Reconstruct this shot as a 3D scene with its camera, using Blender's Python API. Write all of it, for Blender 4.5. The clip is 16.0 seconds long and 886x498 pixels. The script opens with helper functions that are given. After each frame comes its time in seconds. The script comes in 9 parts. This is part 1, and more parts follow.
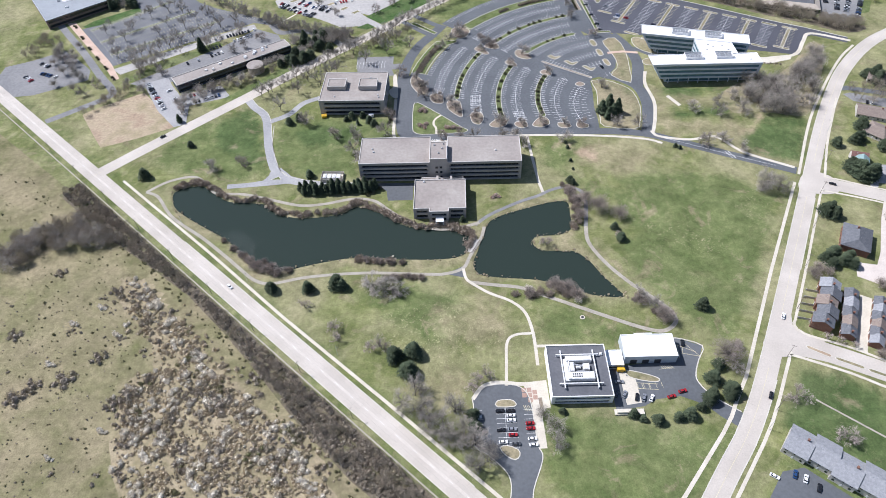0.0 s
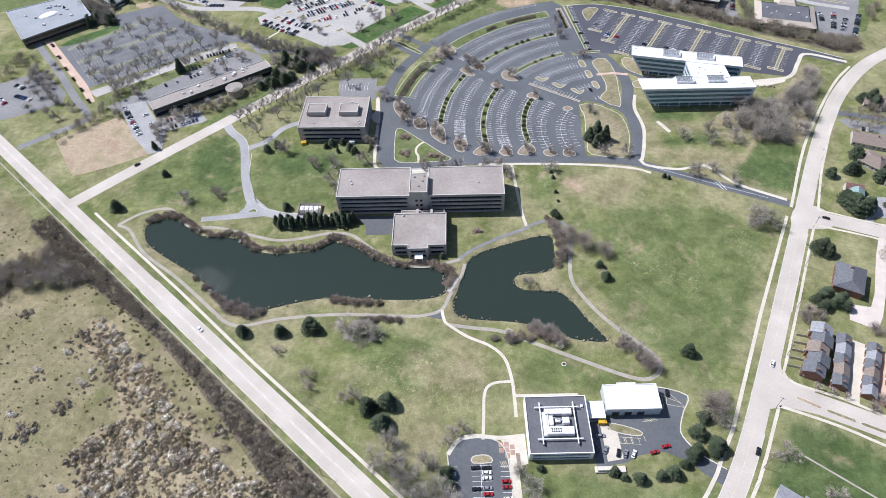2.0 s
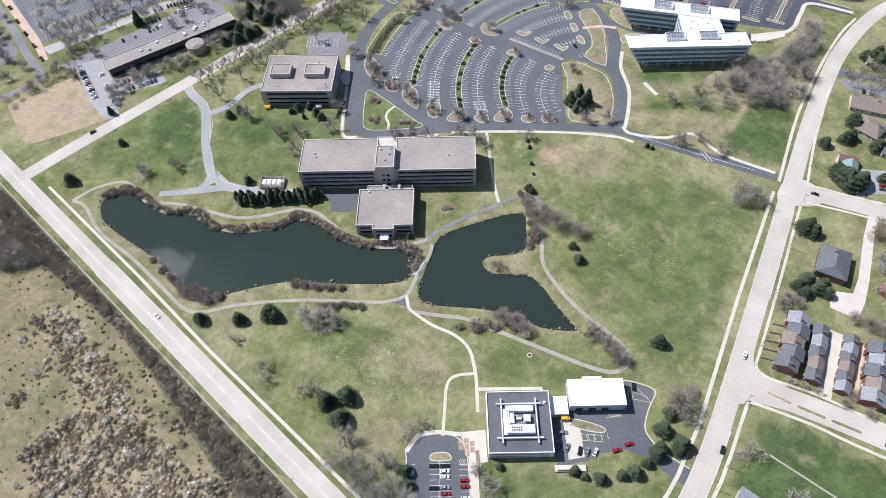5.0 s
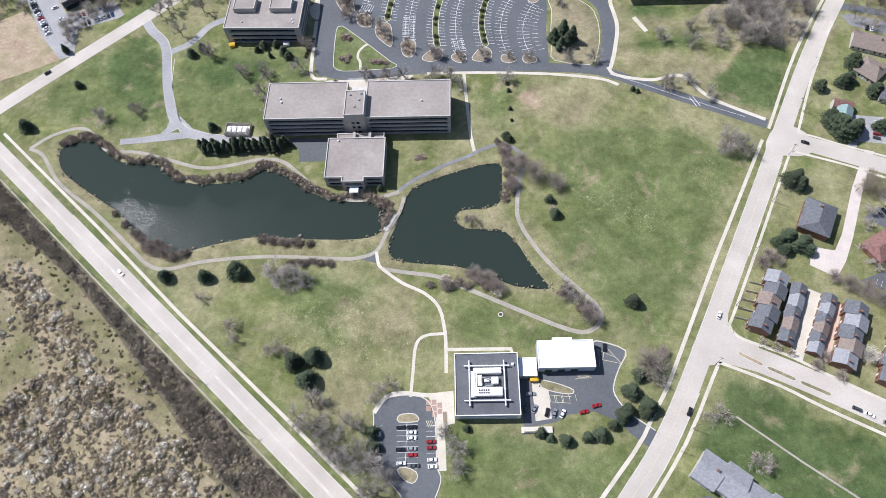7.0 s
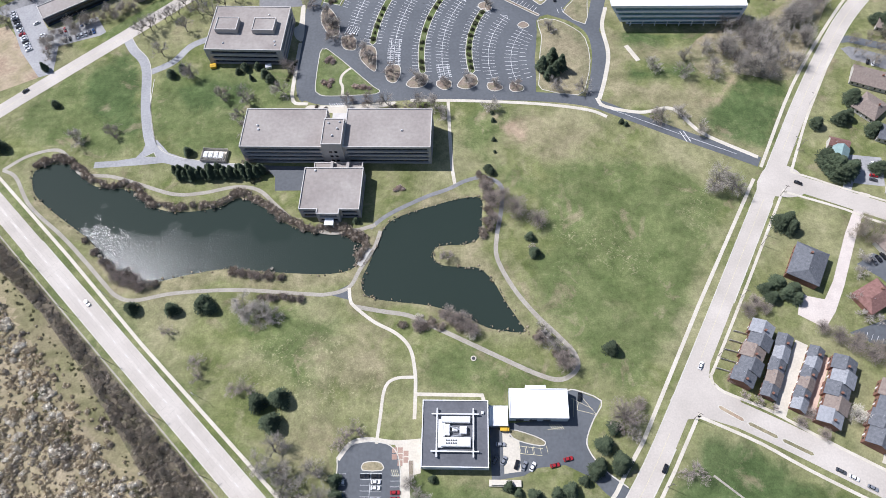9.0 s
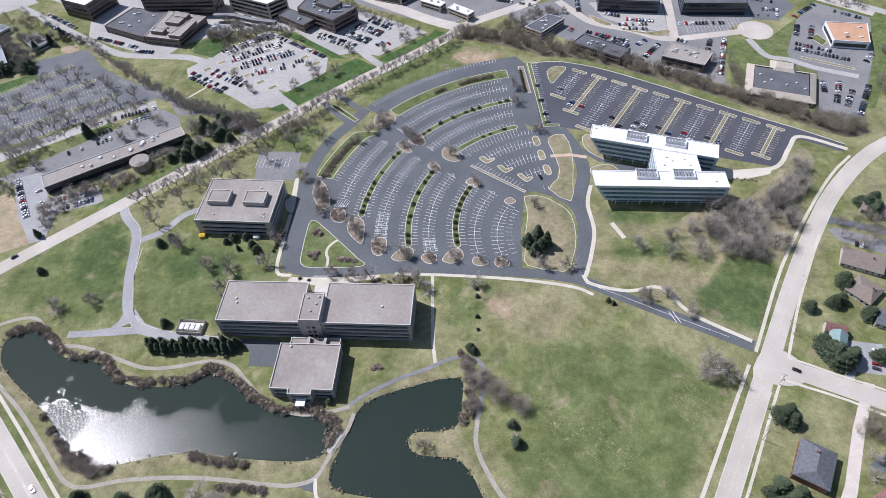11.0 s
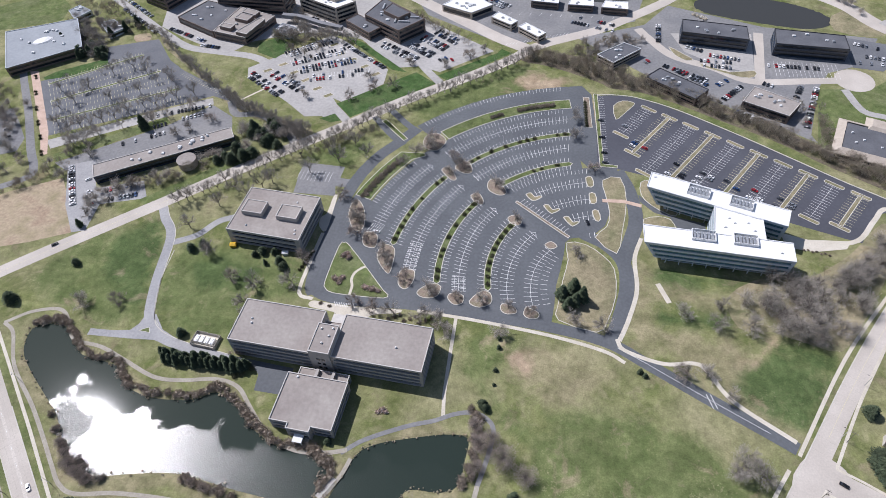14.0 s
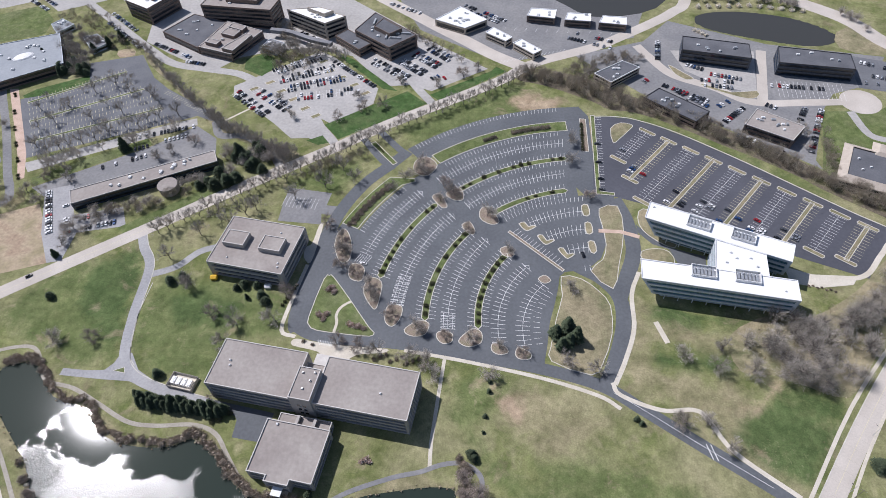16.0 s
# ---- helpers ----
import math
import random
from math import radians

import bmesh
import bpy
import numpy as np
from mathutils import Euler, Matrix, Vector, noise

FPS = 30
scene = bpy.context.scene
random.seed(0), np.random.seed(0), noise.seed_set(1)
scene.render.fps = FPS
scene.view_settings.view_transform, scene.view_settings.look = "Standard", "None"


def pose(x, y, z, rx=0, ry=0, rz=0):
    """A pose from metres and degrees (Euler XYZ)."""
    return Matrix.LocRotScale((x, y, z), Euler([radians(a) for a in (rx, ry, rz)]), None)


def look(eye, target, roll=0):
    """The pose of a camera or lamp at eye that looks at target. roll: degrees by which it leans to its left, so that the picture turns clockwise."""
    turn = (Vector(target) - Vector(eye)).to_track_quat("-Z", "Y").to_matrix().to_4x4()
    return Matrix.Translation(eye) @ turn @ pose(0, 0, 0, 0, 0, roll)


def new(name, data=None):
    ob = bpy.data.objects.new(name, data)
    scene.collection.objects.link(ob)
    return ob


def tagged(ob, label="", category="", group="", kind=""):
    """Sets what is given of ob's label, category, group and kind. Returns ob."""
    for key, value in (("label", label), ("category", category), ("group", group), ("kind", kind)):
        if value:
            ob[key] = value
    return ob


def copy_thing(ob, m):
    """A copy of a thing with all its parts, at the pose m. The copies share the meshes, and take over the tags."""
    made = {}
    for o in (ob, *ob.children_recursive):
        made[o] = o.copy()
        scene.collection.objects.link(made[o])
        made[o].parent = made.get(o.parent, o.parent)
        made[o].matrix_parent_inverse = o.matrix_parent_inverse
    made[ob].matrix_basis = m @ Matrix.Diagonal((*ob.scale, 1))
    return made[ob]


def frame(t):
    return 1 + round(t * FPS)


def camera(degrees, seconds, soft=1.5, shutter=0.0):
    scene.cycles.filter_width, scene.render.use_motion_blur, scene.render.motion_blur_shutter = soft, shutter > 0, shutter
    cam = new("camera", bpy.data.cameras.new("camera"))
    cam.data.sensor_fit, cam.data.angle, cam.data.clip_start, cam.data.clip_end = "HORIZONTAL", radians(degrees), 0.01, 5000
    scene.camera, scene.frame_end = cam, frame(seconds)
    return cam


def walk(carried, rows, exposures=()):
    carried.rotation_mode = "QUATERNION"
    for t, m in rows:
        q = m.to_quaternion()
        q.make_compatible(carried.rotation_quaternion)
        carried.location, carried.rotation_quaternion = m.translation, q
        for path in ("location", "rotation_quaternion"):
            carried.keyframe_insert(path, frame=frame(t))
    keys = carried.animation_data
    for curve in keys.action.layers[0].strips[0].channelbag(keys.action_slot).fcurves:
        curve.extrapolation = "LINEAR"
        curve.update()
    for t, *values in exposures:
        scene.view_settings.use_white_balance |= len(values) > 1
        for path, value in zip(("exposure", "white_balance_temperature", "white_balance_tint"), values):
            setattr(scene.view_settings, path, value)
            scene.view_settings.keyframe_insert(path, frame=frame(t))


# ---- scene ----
# ---------------------------------------------------------------- camera
cam = camera(69.72, 16.0, 0.65)
PATH = [
    (0, look((-59.06, -371.23, 302.40), (-58.777, -304.423, 227.987), -2.79)),
    (0.5, look((-55.56, -364.15, 303.82), (-55.309, -297.497, 229.267), -2.80)),
    (1, look((-51.90, -356.87, 305.58), (-51.686, -290.393, 230.875), -2.84)),
    (1.5, look((-47.91, -349.68, 307.20), (-47.765, -283.302, 232.406), -2.90)),
    (2, look((-43.87, -342.08, 309.80), (-43.758, -275.862, 234.864), -2.90)),
    (2.5, look((-39.47, -334.64, 312.83), (-39.394, -268.496, 237.835), -2.94)),
    (3, look((-35.18, -327.79, 315.44), (-35.180, -261.658, 240.432), -2.99)),
    (3.5, look((-31.15, -321.66, 316.69), (-31.268, -255.503, 241.705), -3.11)),
    (4, look((-27.95, -317.90, 315.99), (-28.418, -255.277, 238.025), -3.39)),
    (4.2, look((-26.27, -315.56, 315.99), (-27.264, -257.739, 234.408), -3.84)),
    (6.3, look((-8.64, -290.95, 316.05), (-9.813, -233.981, 233.875), -4.00)),
    (6.5, look((-6.96, -288.61, 316.06), (-8.168, -231.944, 233.670), -4.06)),
    (7, look((-2.54, -281.70, 316.51), (-4.239, -235.644, 227.762), -4.89)),
    (7.5, look((2.51, -275.87, 316.38), (0.793, -229.895, 227.585), -4.94)),
    (8, look((7.25, -270.03, 316.29), (5.572, -224.137, 227.454), -4.93)),
    (8.5, look((11.86, -264.12, 315.84), (10.220, -218.215, 227.020), -4.93)),
    (9, look((16.48, -258.04, 315.65), (13.389, -212.126, 226.872), -5.10)),
    (9.3, look((19.67, -252.99, 316.36), (15.377, -204.423, 229.054), -5.08)),
    (9.5, look((21.79, -249.62, 316.84), (17.471, -196.583, 232.171), -4.73)),
    (10, look((25.37, -245.52, 315.58), (21.527, -181.049, 239.230), -3.79)),
    (10.2, look((27.00, -243.17, 315.60), (23.147, -178.741, 239.224), -3.90)),
    (12.3, look((44.11, -218.56, 315.86), (39.377, -154.326, 239.363), -3.69)),
    (12.5, look((45.74, -216.21, 315.89), (40.935, -152.059, 239.328), -3.73)),
    (13, look((48.66, -210.43, 316.23), (43.953, -146.428, 239.536), -3.65)),
    (13.2, look((49.80, -207.77, 316.38), (43.530, -143.838, 239.744), -3.70)),
    (13.5, look((51.51, -203.77, 316.62), (38.341, -140.695, 240.149), -4.20)),
    (14, look((53.97, -197.01, 316.32), (39.278, -134.271, 239.847), -4.40)),
    (14.5, look((54.76, -189.87, 316.19), (40.108, -127.158, 239.685), -4.36)),
    (15, look((55.46, -182.33, 316.47), (40.725, -119.640, 239.966), -4.41)),
    (15.5, look((55.67, -174.88, 317.44), (40.975, -112.269, 240.864), -4.41)),
    (16, look((55.97, -167.91, 317.68), (41.295, -105.501, 240.941), -4.40)),
]
walk(cam, PATH, [(0.0, 0.23, 6000, 14), (6.5, 0.18, 6050, 14), (8.5, 0.22, 6050, 14), (10.0, 0.09, 5930, 15), (12.5, -0.03, 6050, 16), (16.0, -0.12, 6100, 16)])

# ---------------------------------------------------------------- light
SUN_ELEV, SUN_AZ = 51.0, 153.5          # azimuth counted from +x towards +y
world = bpy.data.worlds.new("sky")
scene.world = world
world.use_nodes = True
wn = world.node_tree
wn.nodes.clear()
sky = wn.nodes.new("ShaderNodeTexSky")
sky.sky_type = "NISHITA"
sky.sun_disc = False
sky.sun_elevation, sky.sun_rotation = radians(SUN_ELEV), radians(SUN_AZ - 90) * -1
back = wn.nodes.new("ShaderNodeBackground")
back.inputs["Strength"].default_value = 0.086
wout = wn.nodes.new("ShaderNodeOutputWorld")
wn.links.new(sky.outputs[0], back.inputs[0])
wn.links.new(back.outputs[0], wout.inputs[0])
lamp = bpy.data.lights.new("sun", "SUN")
lamp.energy, lamp.angle, lamp.color = 4.85, radians(0.55), (1.0, 0.975, 0.945)
toward_sun = Vector((math.cos(radians(SUN_AZ)) * math.cos(radians(SUN_ELEV)), math.sin(radians(SUN_AZ)) * math.cos(radians(SUN_ELEV)), math.sin(radians(SUN_ELEV))))
new("sun", lamp).matrix_world = look(toward_sun * 300, (0, 0, 0))
# ---------------------------------------------------------------- materials
def surf(name, stops, scale=1.0, rough=0.85, bump=0.0, fine=8.0, fine_mix=0.25, metal=0.0, spec=0.3, world_space=True, detail=4.0, tint_random=0.0):
    """A node material: large blotches of the given colours, with finer grain laid over."""
    m = bpy.data.materials.new(name)
    m.use_nodes = True
    t = m.node_tree
    p = t.nodes["Principled BSDF"]
    p.inputs["Roughness"].default_value = rough
    p.inputs["Metallic"].default_value = metal
    p.inputs["Specular IOR Level"].default_value = spec
    if world_space:
        where = t.nodes.new("ShaderNodeNewGeometry").outputs["Position"]
    else:
        where = t.nodes.new("ShaderNodeTexCoord").outputs["Object"]
    def grain(s, d):
        n = t.nodes.new("ShaderNodeTexNoise")
        n.inputs["Scale"].default_value, n.inputs["Detail"].default_value = s, d
        t.links.new(where, n.inputs["Vector"])
        return n.outputs["Fac"]
    ramp = t.nodes.new("ShaderNodeValToRGB")
    el = ramp.color_ramp.elements
    lo, hi = 0.3, 0.7
    for i, c in enumerate(stops):
        at = lo + (hi - lo) * i / max(1, len(stops) - 1)
        e = el[i] if i < 2 else el.new(at)
        e.position, e.color = at, (*c, 1)
    t.links.new(grain(scale, detail), ramp.inputs[0])
    fine_fac = grain(scale * fine, 5.0)
    wide = t.nodes.new("ShaderNodeMapRange")
    wide.inputs["From Min"].default_value, wide.inputs["From Max"].default_value = 0.3, 0.7
    wide.inputs["To Min"].default_value, wide.inputs["To Max"].default_value = 1 - fine_mix, 1 + fine_mix
    t.links.new(fine_fac, wide.inputs[0])
    scaled = t.nodes.new("ShaderNodeVectorMath")
    scaled.operation = "SCALE"
    t.links.new(ramp.outputs[0], scaled.inputs[0])
    t.links.new(wide.outputs[0], scaled.inputs["Scale"])
    out = scaled.outputs[0]
    if tint_random:
        info = t.nodes.new("ShaderNodeObjectInfo")
        r = t.nodes.new("ShaderNodeMapRange")
        r.inputs["To Min"].default_value, r.inputs["To Max"].default_value = 1 - tint_random, 1 + tint_random
        t.links.new(info.outputs["Random"], r.inputs[0])
        again = t.nodes.new("ShaderNodeVectorMath")
        again.operation = "SCALE"
        t.links.new(out, again.inputs[0])
        t.links.new(r.outputs[0], again.inputs["Scale"])
        out = again.outputs[0]
    t.links.new(out, p.inputs["Base Color"])
    if bump:
        b = t.nodes.new("ShaderNodeBump")
        b.inputs["Strength"].default_value, b.inputs["Distance"].default_value = 0.6, bump
        t.links.new(fine_fac, b.inputs["Height"])
        t.links.new(b.outputs[0], p.inputs["Normal"])
    return m


def grass_material(name, dark, mid, straw, patch=0.018, bias=0.5, zones=None):
    """Turf: broad dry patches, mown mottling and a fine tuft grain. zones: colours laid where the mesh's own
    cover attributes say so, with ragged edges."""
    m = bpy.data.materials.new(name)
    m.use_nodes = True
    t = m.node_tree
    p = t.nodes["Principled BSDF"]
    p.inputs["Roughness"].default_value = 0.95
    p.inputs["Specular IOR Level"].default_value = 0.1
    where = t.nodes.new("ShaderNodeNewGeometry").outputs["Position"]
    def grain(s, d, distort=0.0, rough=0.5):
        n = t.nodes.new("ShaderNodeTexNoise")
        for key, v in (("Scale", s), ("Detail", d), ("Distortion", distort), ("Roughness", rough)):
            n.inputs[key].default_value = v
        t.links.new(where, n.inputs["Vector"])
        return n.outputs["Fac"]
    def curve(src, a, b, lo=0.0, hi=1.0):
        r = t.nodes.new("ShaderNodeMapRange")
        r.inputs["From Min"].default_value, r.inputs["From Max"].default_value = a, b
        r.inputs["To Min"].default_value, r.inputs["To Max"].default_value = lo, hi
        t.links.new(src, r.inputs[0])
        return r.outputs[0]
    def blend(fac, a, b):
        x = t.nodes.new("ShaderNodeMix")
        x.data_type = "RGBA"
        for s, v in ((fac, 0), (a, 6), (b, 7)):
            if isinstance(s, tuple):
                x.inputs[v].default_value = (*s, 1)
            else:
                t.links.new(s, x.inputs[v])
        return x.outputs[2]
    mottle = curve(grain(patch * 5, 6, 0.6), 0.35, 0.68)
    c = blend(mottle, dark, mid)
    c = blend(curve(grain(patch, 7, 0.4), bias - 0.10, bias + 0.22), c, straw)
    c = blend(curve(grain(0.10, 7, 0.8), 0.50, 0.85), c, straw)
    for key, (one, two) in (zones or {}).items():
        at = t.nodes.new("ShaderNodeAttribute")
        at.attribute_name = key
        sway = t.nodes.new("ShaderNodeMath")
        sway.operation = "ADD"
        t.links.new(at.outputs["Fac"], sway.inputs[0])
        t.links.new(curve(grain(0.05, 10, 0.6, 0.68), 0.28, 0.72, -0.6, 0.6), sway.inputs[1])
        c = blend(curve(sway.outputs[0], 0.2, 0.85, 0.0, 0.9), c, blend(mottle, one, two))
    flecks = curve(grain(0.42, 6, 1.6, 0.70), 0.55, 0.68)
    weeds = t.nodes.new("ShaderNodeAttribute")
    weeds.attribute_name = "weedy"
    where_weeds = t.nodes.new("ShaderNodeMath")
    where_weeds.operation = "ADD"
    t.links.new(curve(grain(0.035, 4, 0.5), 0.50, 0.70, 0.0, 0.45), where_weeds.inputs[0])
    t.links.new(curve(weeds.outputs["Fac"], 0.0, 1.0, 0.0, 0.9), where_weeds.inputs[1])
    speck = t.nodes.new("ShaderNodeMath")
    speck.operation = "MULTIPLY"
    speck.use_clamp = True
    t.links.new(flecks, speck.inputs[0])
    t.links.new(where_weeds.outputs[0], speck.inputs[1])
    c = blend(speck.outputs[0], c, tuple(min(1, v * 1.35) for v in straw))
    for s, d, lo, hi in ((0.045, 9, 0.80, 1.20), (0.28, 8, 0.76, 1.24), (1.1, 4, 0.80, 1.20)):
        g = t.nodes.new("ShaderNodeVectorMath")
        g.operation = "SCALE"
        t.links.new(c, g.inputs[0])
        t.links.new(curve(grain(s, d, 0.0, 0.65), 0.3, 0.7, lo, hi), g.inputs["Scale"])
        c = g.outputs[0]
    t.links.new(c, p.inputs["Base Color"])
    return m


WATER_LEVEL = -0.5


def water_material(name, colour):
    """Pond water: a calm lee along the northern shore, wind ripples farther out."""
    m = bpy.data.materials.new(name)
    m.use_nodes = True
    t = m.node_tree
    p = t.nodes["Principled BSDF"]
    p.inputs["Base Color"].default_value = (*colour, 1)
    p.inputs["IOR"].default_value = 1.33
    where = t.nodes.new("ShaderNodeNewGeometry").outputs["Position"]
    def noise(s, d, distort=0.0):
        n = t.nodes.new("ShaderNodeTexNoise")
        n.inputs["Scale"].default_value, n.inputs["Detail"].default_value, n.inputs["Distortion"].default_value = s, d, distort
        t.links.new(where, n.inputs["Vector"])
        return n.outputs["Fac"]
    def span(src, a, b, lo, hi):
        r = t.nodes.new("ShaderNodeMapRange")
        for key, v in (("From Min", a), ("From Max", b), ("To Min", lo), ("To Max", hi)):
            r.inputs[key].default_value = v
        t.links.new(src, r.inputs[0])
        return r.outputs[0]
    def total(a, b):
        n = t.nodes.new("ShaderNodeMath")
        n.operation = "ADD"
        t.links.new(a, n.inputs[0])
        t.links.new(b, n.inputs[1])
        return n.outputs[0]
    xyz = t.nodes.new("ShaderNodeSeparateXYZ")
    t.links.new(where, xyz.inputs[0])
    wind = total(span(xyz.outputs[1], -69, -96, 0, 1), span(noise(0.05, 9, 0.5), 0.3, 0.7, -0.42, 0.42))
    wind = total(wind, span(xyz.outputs[0], -205, -230, 0, -0.8))
    flat = t.nodes.new("ShaderNodeVectorMath")
    flat.operation = "DISTANCE"
    flat.inputs[1].default_value = (-194, -86, WATER_LEVEL)
    t.links.new(where, flat.inputs[0])
    stir = total(span(flat.outputs["Value"], 6, 24, 1, 0), span(noise(0.11, 6, 0.8), 0.35, 0.65, -0.3, 0.3))
    wind = total(wind, span(stir, 0.3, 0.7, 0, 0.6))
    t.links.new(span(wind, 0.36, 0.44, 0.05, 0.17), p.inputs["Roughness"])
    b = t.nodes.new("ShaderNodeBump")
    b.inputs["Distance"].default_value = 0.08
    t.links.new(span(wind, 0.25, 0.6, 0.03, 1.0), b.inputs["Strength"])
    swell = t.nodes.new("ShaderNodeMath")
    swell.operation = "MULTIPLY"
    t.links.new(noise(1.5, 3, 0.6), swell.inputs[0])
    t.links.new(span(stir, 0.25, 0.75, 1.0, 2.5), swell.inputs[1])
    t.links.new(swell.outputs[0], b.inputs["Height"])
    t.links.new(b.outputs[0], p.inputs["Normal"])
    return m


def plain(name, colour, rough=0.6, metal=0.0, spec=0.4, wear=0.12, scale=0.6):
    c = tuple(colour)
    return surf(name, [tuple(v * (1 - wear) for v in c), tuple(min(1, v * (1 + wear)) for v in c)], scale, rough, 0, 6.0, wear, metal, spec, world_space=False)


GREEN_TONES = ((0.098, 0.130, 0.046), (0.149, 0.176, 0.070))
LAWN = grass_material("lawn_grass", (0.127, 0.150, 0.052), (0.196, 0.204, 0.088), (0.31, 0.285, 0.165), 0.018, 0.53, {"lush": GREEN_TONES, "parched": ((0.205, 0.192, 0.103), (0.31, 0.27, 0.165)), "deep": ((0.066, 0.100, 0.036), (0.098, 0.135, 0.052)), "bare": ((0.34, 0.25, 0.17), (0.44, 0.34, 0.24))})
MEADOW = grass_material("field_grass", (0.135, 0.138, 0.062), (0.20, 0.187, 0.097), (0.28, 0.238, 0.148), 0.03, 0.44)
GREEN = grass_material("watered_grass", *GREEN_TONES, (0.20, 0.21, 0.11), 0.03, 0.62)
VIVID = grass_material("sprinkled_grass", (0.052, 0.098, 0.030), (0.076, 0.128, 0.044), (0.14, 0.165, 0.075), 0.03, 0.62)
DRY = grass_material("dry_grass", (0.15, 0.155, 0.08), (0.23, 0.21, 0.125), (0.31, 0.265, 0.17), 0.04, 0.42)
SCRUB_FLOOR = grass_material("scrub_grass", (0.20, 0.178, 0.10), (0.28, 0.236, 0.146), (0.36, 0.30, 0.20), 0.06, 0.45)
WOODFLOOR = surf("leaf_litter", [(0.10, 0.085, 0.06), (0.15, 0.125, 0.09), (0.13, 0.13, 0.06)], 0.09, 0.95, 0.05, 9, 0.35)
MULCH = surf("bark_mulch", [(0.19, 0.14, 0.11), (0.28, 0.225, 0.175), (0.21, 0.19, 0.12)], 0.25, 0.95, 0.03, 6, 0.25)
DIRT = surf("bare_soil", [(0.33, 0.24, 0.17), (0.40, 0.32, 0.22), (0.28, 0.24, 0.14)], 0.06, 0.95, 0.03, 8, 0.18)
YARD = surf("pinkish_concrete", [(0.56, 0.49, 0.44), (0.64, 0.57, 0.51)], 0.15, 0.9, 0, 8, 0.08)
CONCRETE_ROAD = surf("road_concrete", [(0.455, 0.410, 0.358), (0.51, 0.461, 0.405), (0.57, 0.519, 0.459)], 0.05, 0.85, 0, 22, 0.07)
CONCRETE = surf("walk_concrete", [(0.53, 0.48, 0.39), (0.64, 0.59, 0.50)], 0.12, 0.85, 0, 9, 0.08)
OLD_PATH = surf("worn_path_concrete", [(0.32, 0.29, 0.24), (0.41, 0.375, 0.315)], 0.12, 0.9, 0, 9, 0.14)
KERB = surf("kerb_concrete", [(0.52, 0.49, 0.42), (0.62, 0.59, 0.52)], 0.2, 0.85, 0, 9, 0.10)
PALE_CONCRETE = surf("worn_road_centre", [(0.52, 0.472, 0.415), (0.60, 0.55, 0.49)], 0.08, 0.85, 0, 14, 0.12)
ORANGE_ROOF = surf("orange_roof_gravel", [(0.50, 0.29, 0.18), (0.58, 0.36, 0.24)], 0.1, 0.9, 0, 8, 0.1)
PINK_PAVING = surf("salmon_paving", [(0.50, 0.36, 0.28), (0.60, 0.45, 0.36)], 0.2, 0.9, 0, 8, 0.1)
ASPHALT = surf("sealed_asphalt", [(0.099, 0.106, 0.115), (0.133, 0.141, 0.150)], 0.035, 0.75, 0, 16, 0.10)
NEW_ASPHALT = surf("fresh_asphalt", [(0.074, 0.076, 0.090), (0.096, 0.098, 0.114)], 0.03, 0.7, 0, 16, 0.08)
OLD_ASPHALT = surf("weathered_asphalt", [(0.19, 0.19, 0.195), (0.26, 0.255, 0.25)], 0.04, 0.9, 0, 12, 0.14)
DISTRICT_ASPHALT = surf("blue_grey_asphalt", [(0.125, 0.13, 0.142), (0.175, 0.18, 0.19)], 0.05, 0.9, 0, 12, 0.10)
GREY_ASPHALT = surf("greyed_asphalt", [(0.30, 0.297, 0.30), (0.39, 0.383, 0.378)], 0.06, 0.9, 0, 12, 0.12)
COMMERCE = surf("pale_paving", [(0.355, 0.34, 0.32), (0.455, 0.435, 0.41)], 0.03, 0.9, 0, 14, 0.12)
PAINT = surf("white_marking", [(0.68, 0.68, 0.67), (0.84, 0.84, 0.82)], 0.5, 0.7, 0, 6, 0.15)
YELLOW_PAINT = surf("yellow_marking", [(0.58, 0.52, 0.33), (0.68, 0.62, 0.42)], 0.5, 0.7, 0, 6, 0.15)
WATER = water_material("pond_water", (0.027, 0.039, 0.031))
FAR_WATER = water_material("far_pond_water", (0.055, 0.055, 0.050))
RIPRAP = surf("bank_stone", [(0.22, 0.18, 0.14), (0.34, 0.28, 0.22)], 0.8, 0.95, 0.1, 4, 0.3)
ROOF_TAN = surf("ballast_roof", [(0.285, 0.25, 0.228), (0.37, 0.335, 0.303)], 0.05, 0.95, 0, 10, 0.10)
ROOF_WHITE = surf("white_membrane", [(0.80, 0.80, 0.80), (0.86, 0.86, 0.86)], 0.08, 0.6, 0, 10, 0.03)
ROOF_DARK = surf("dark_membrane", [(0.10, 0.103, 0.114), (0.145, 0.148, 0.16)], 0.08, 0.85, 0, 10, 0.10)
ROOF_GREY = surf("grey_membrane", [(0.20, 0.20, 0.21), (0.26, 0.26, 0.27)], 0.08, 0.85, 0, 10, 0.10)
ROOF_BLUE = surf("blue_grey_membrane", [(0.27, 0.29, 0.31), (0.33, 0.35, 0.37)], 0.05, 0.8, 0, 10, 0.08)
PRECAST = surf("precast_panels", [(0.36, 0.335, 0.31), (0.42, 0.39, 0.365)], 0.15, 0.85, 0, 9, 0.06)
PARAPET = surf("parapet_coping", [(0.52, 0.49, 0.46), (0.60, 0.57, 0.53)], 0.3, 0.8, 0, 9, 0.06)
WHITE_WALL = surf("white_cladding", [(0.72, 0.72, 0.71), (0.80, 0.80, 0.79)], 0.3, 0.6, 0, 9, 0.04)
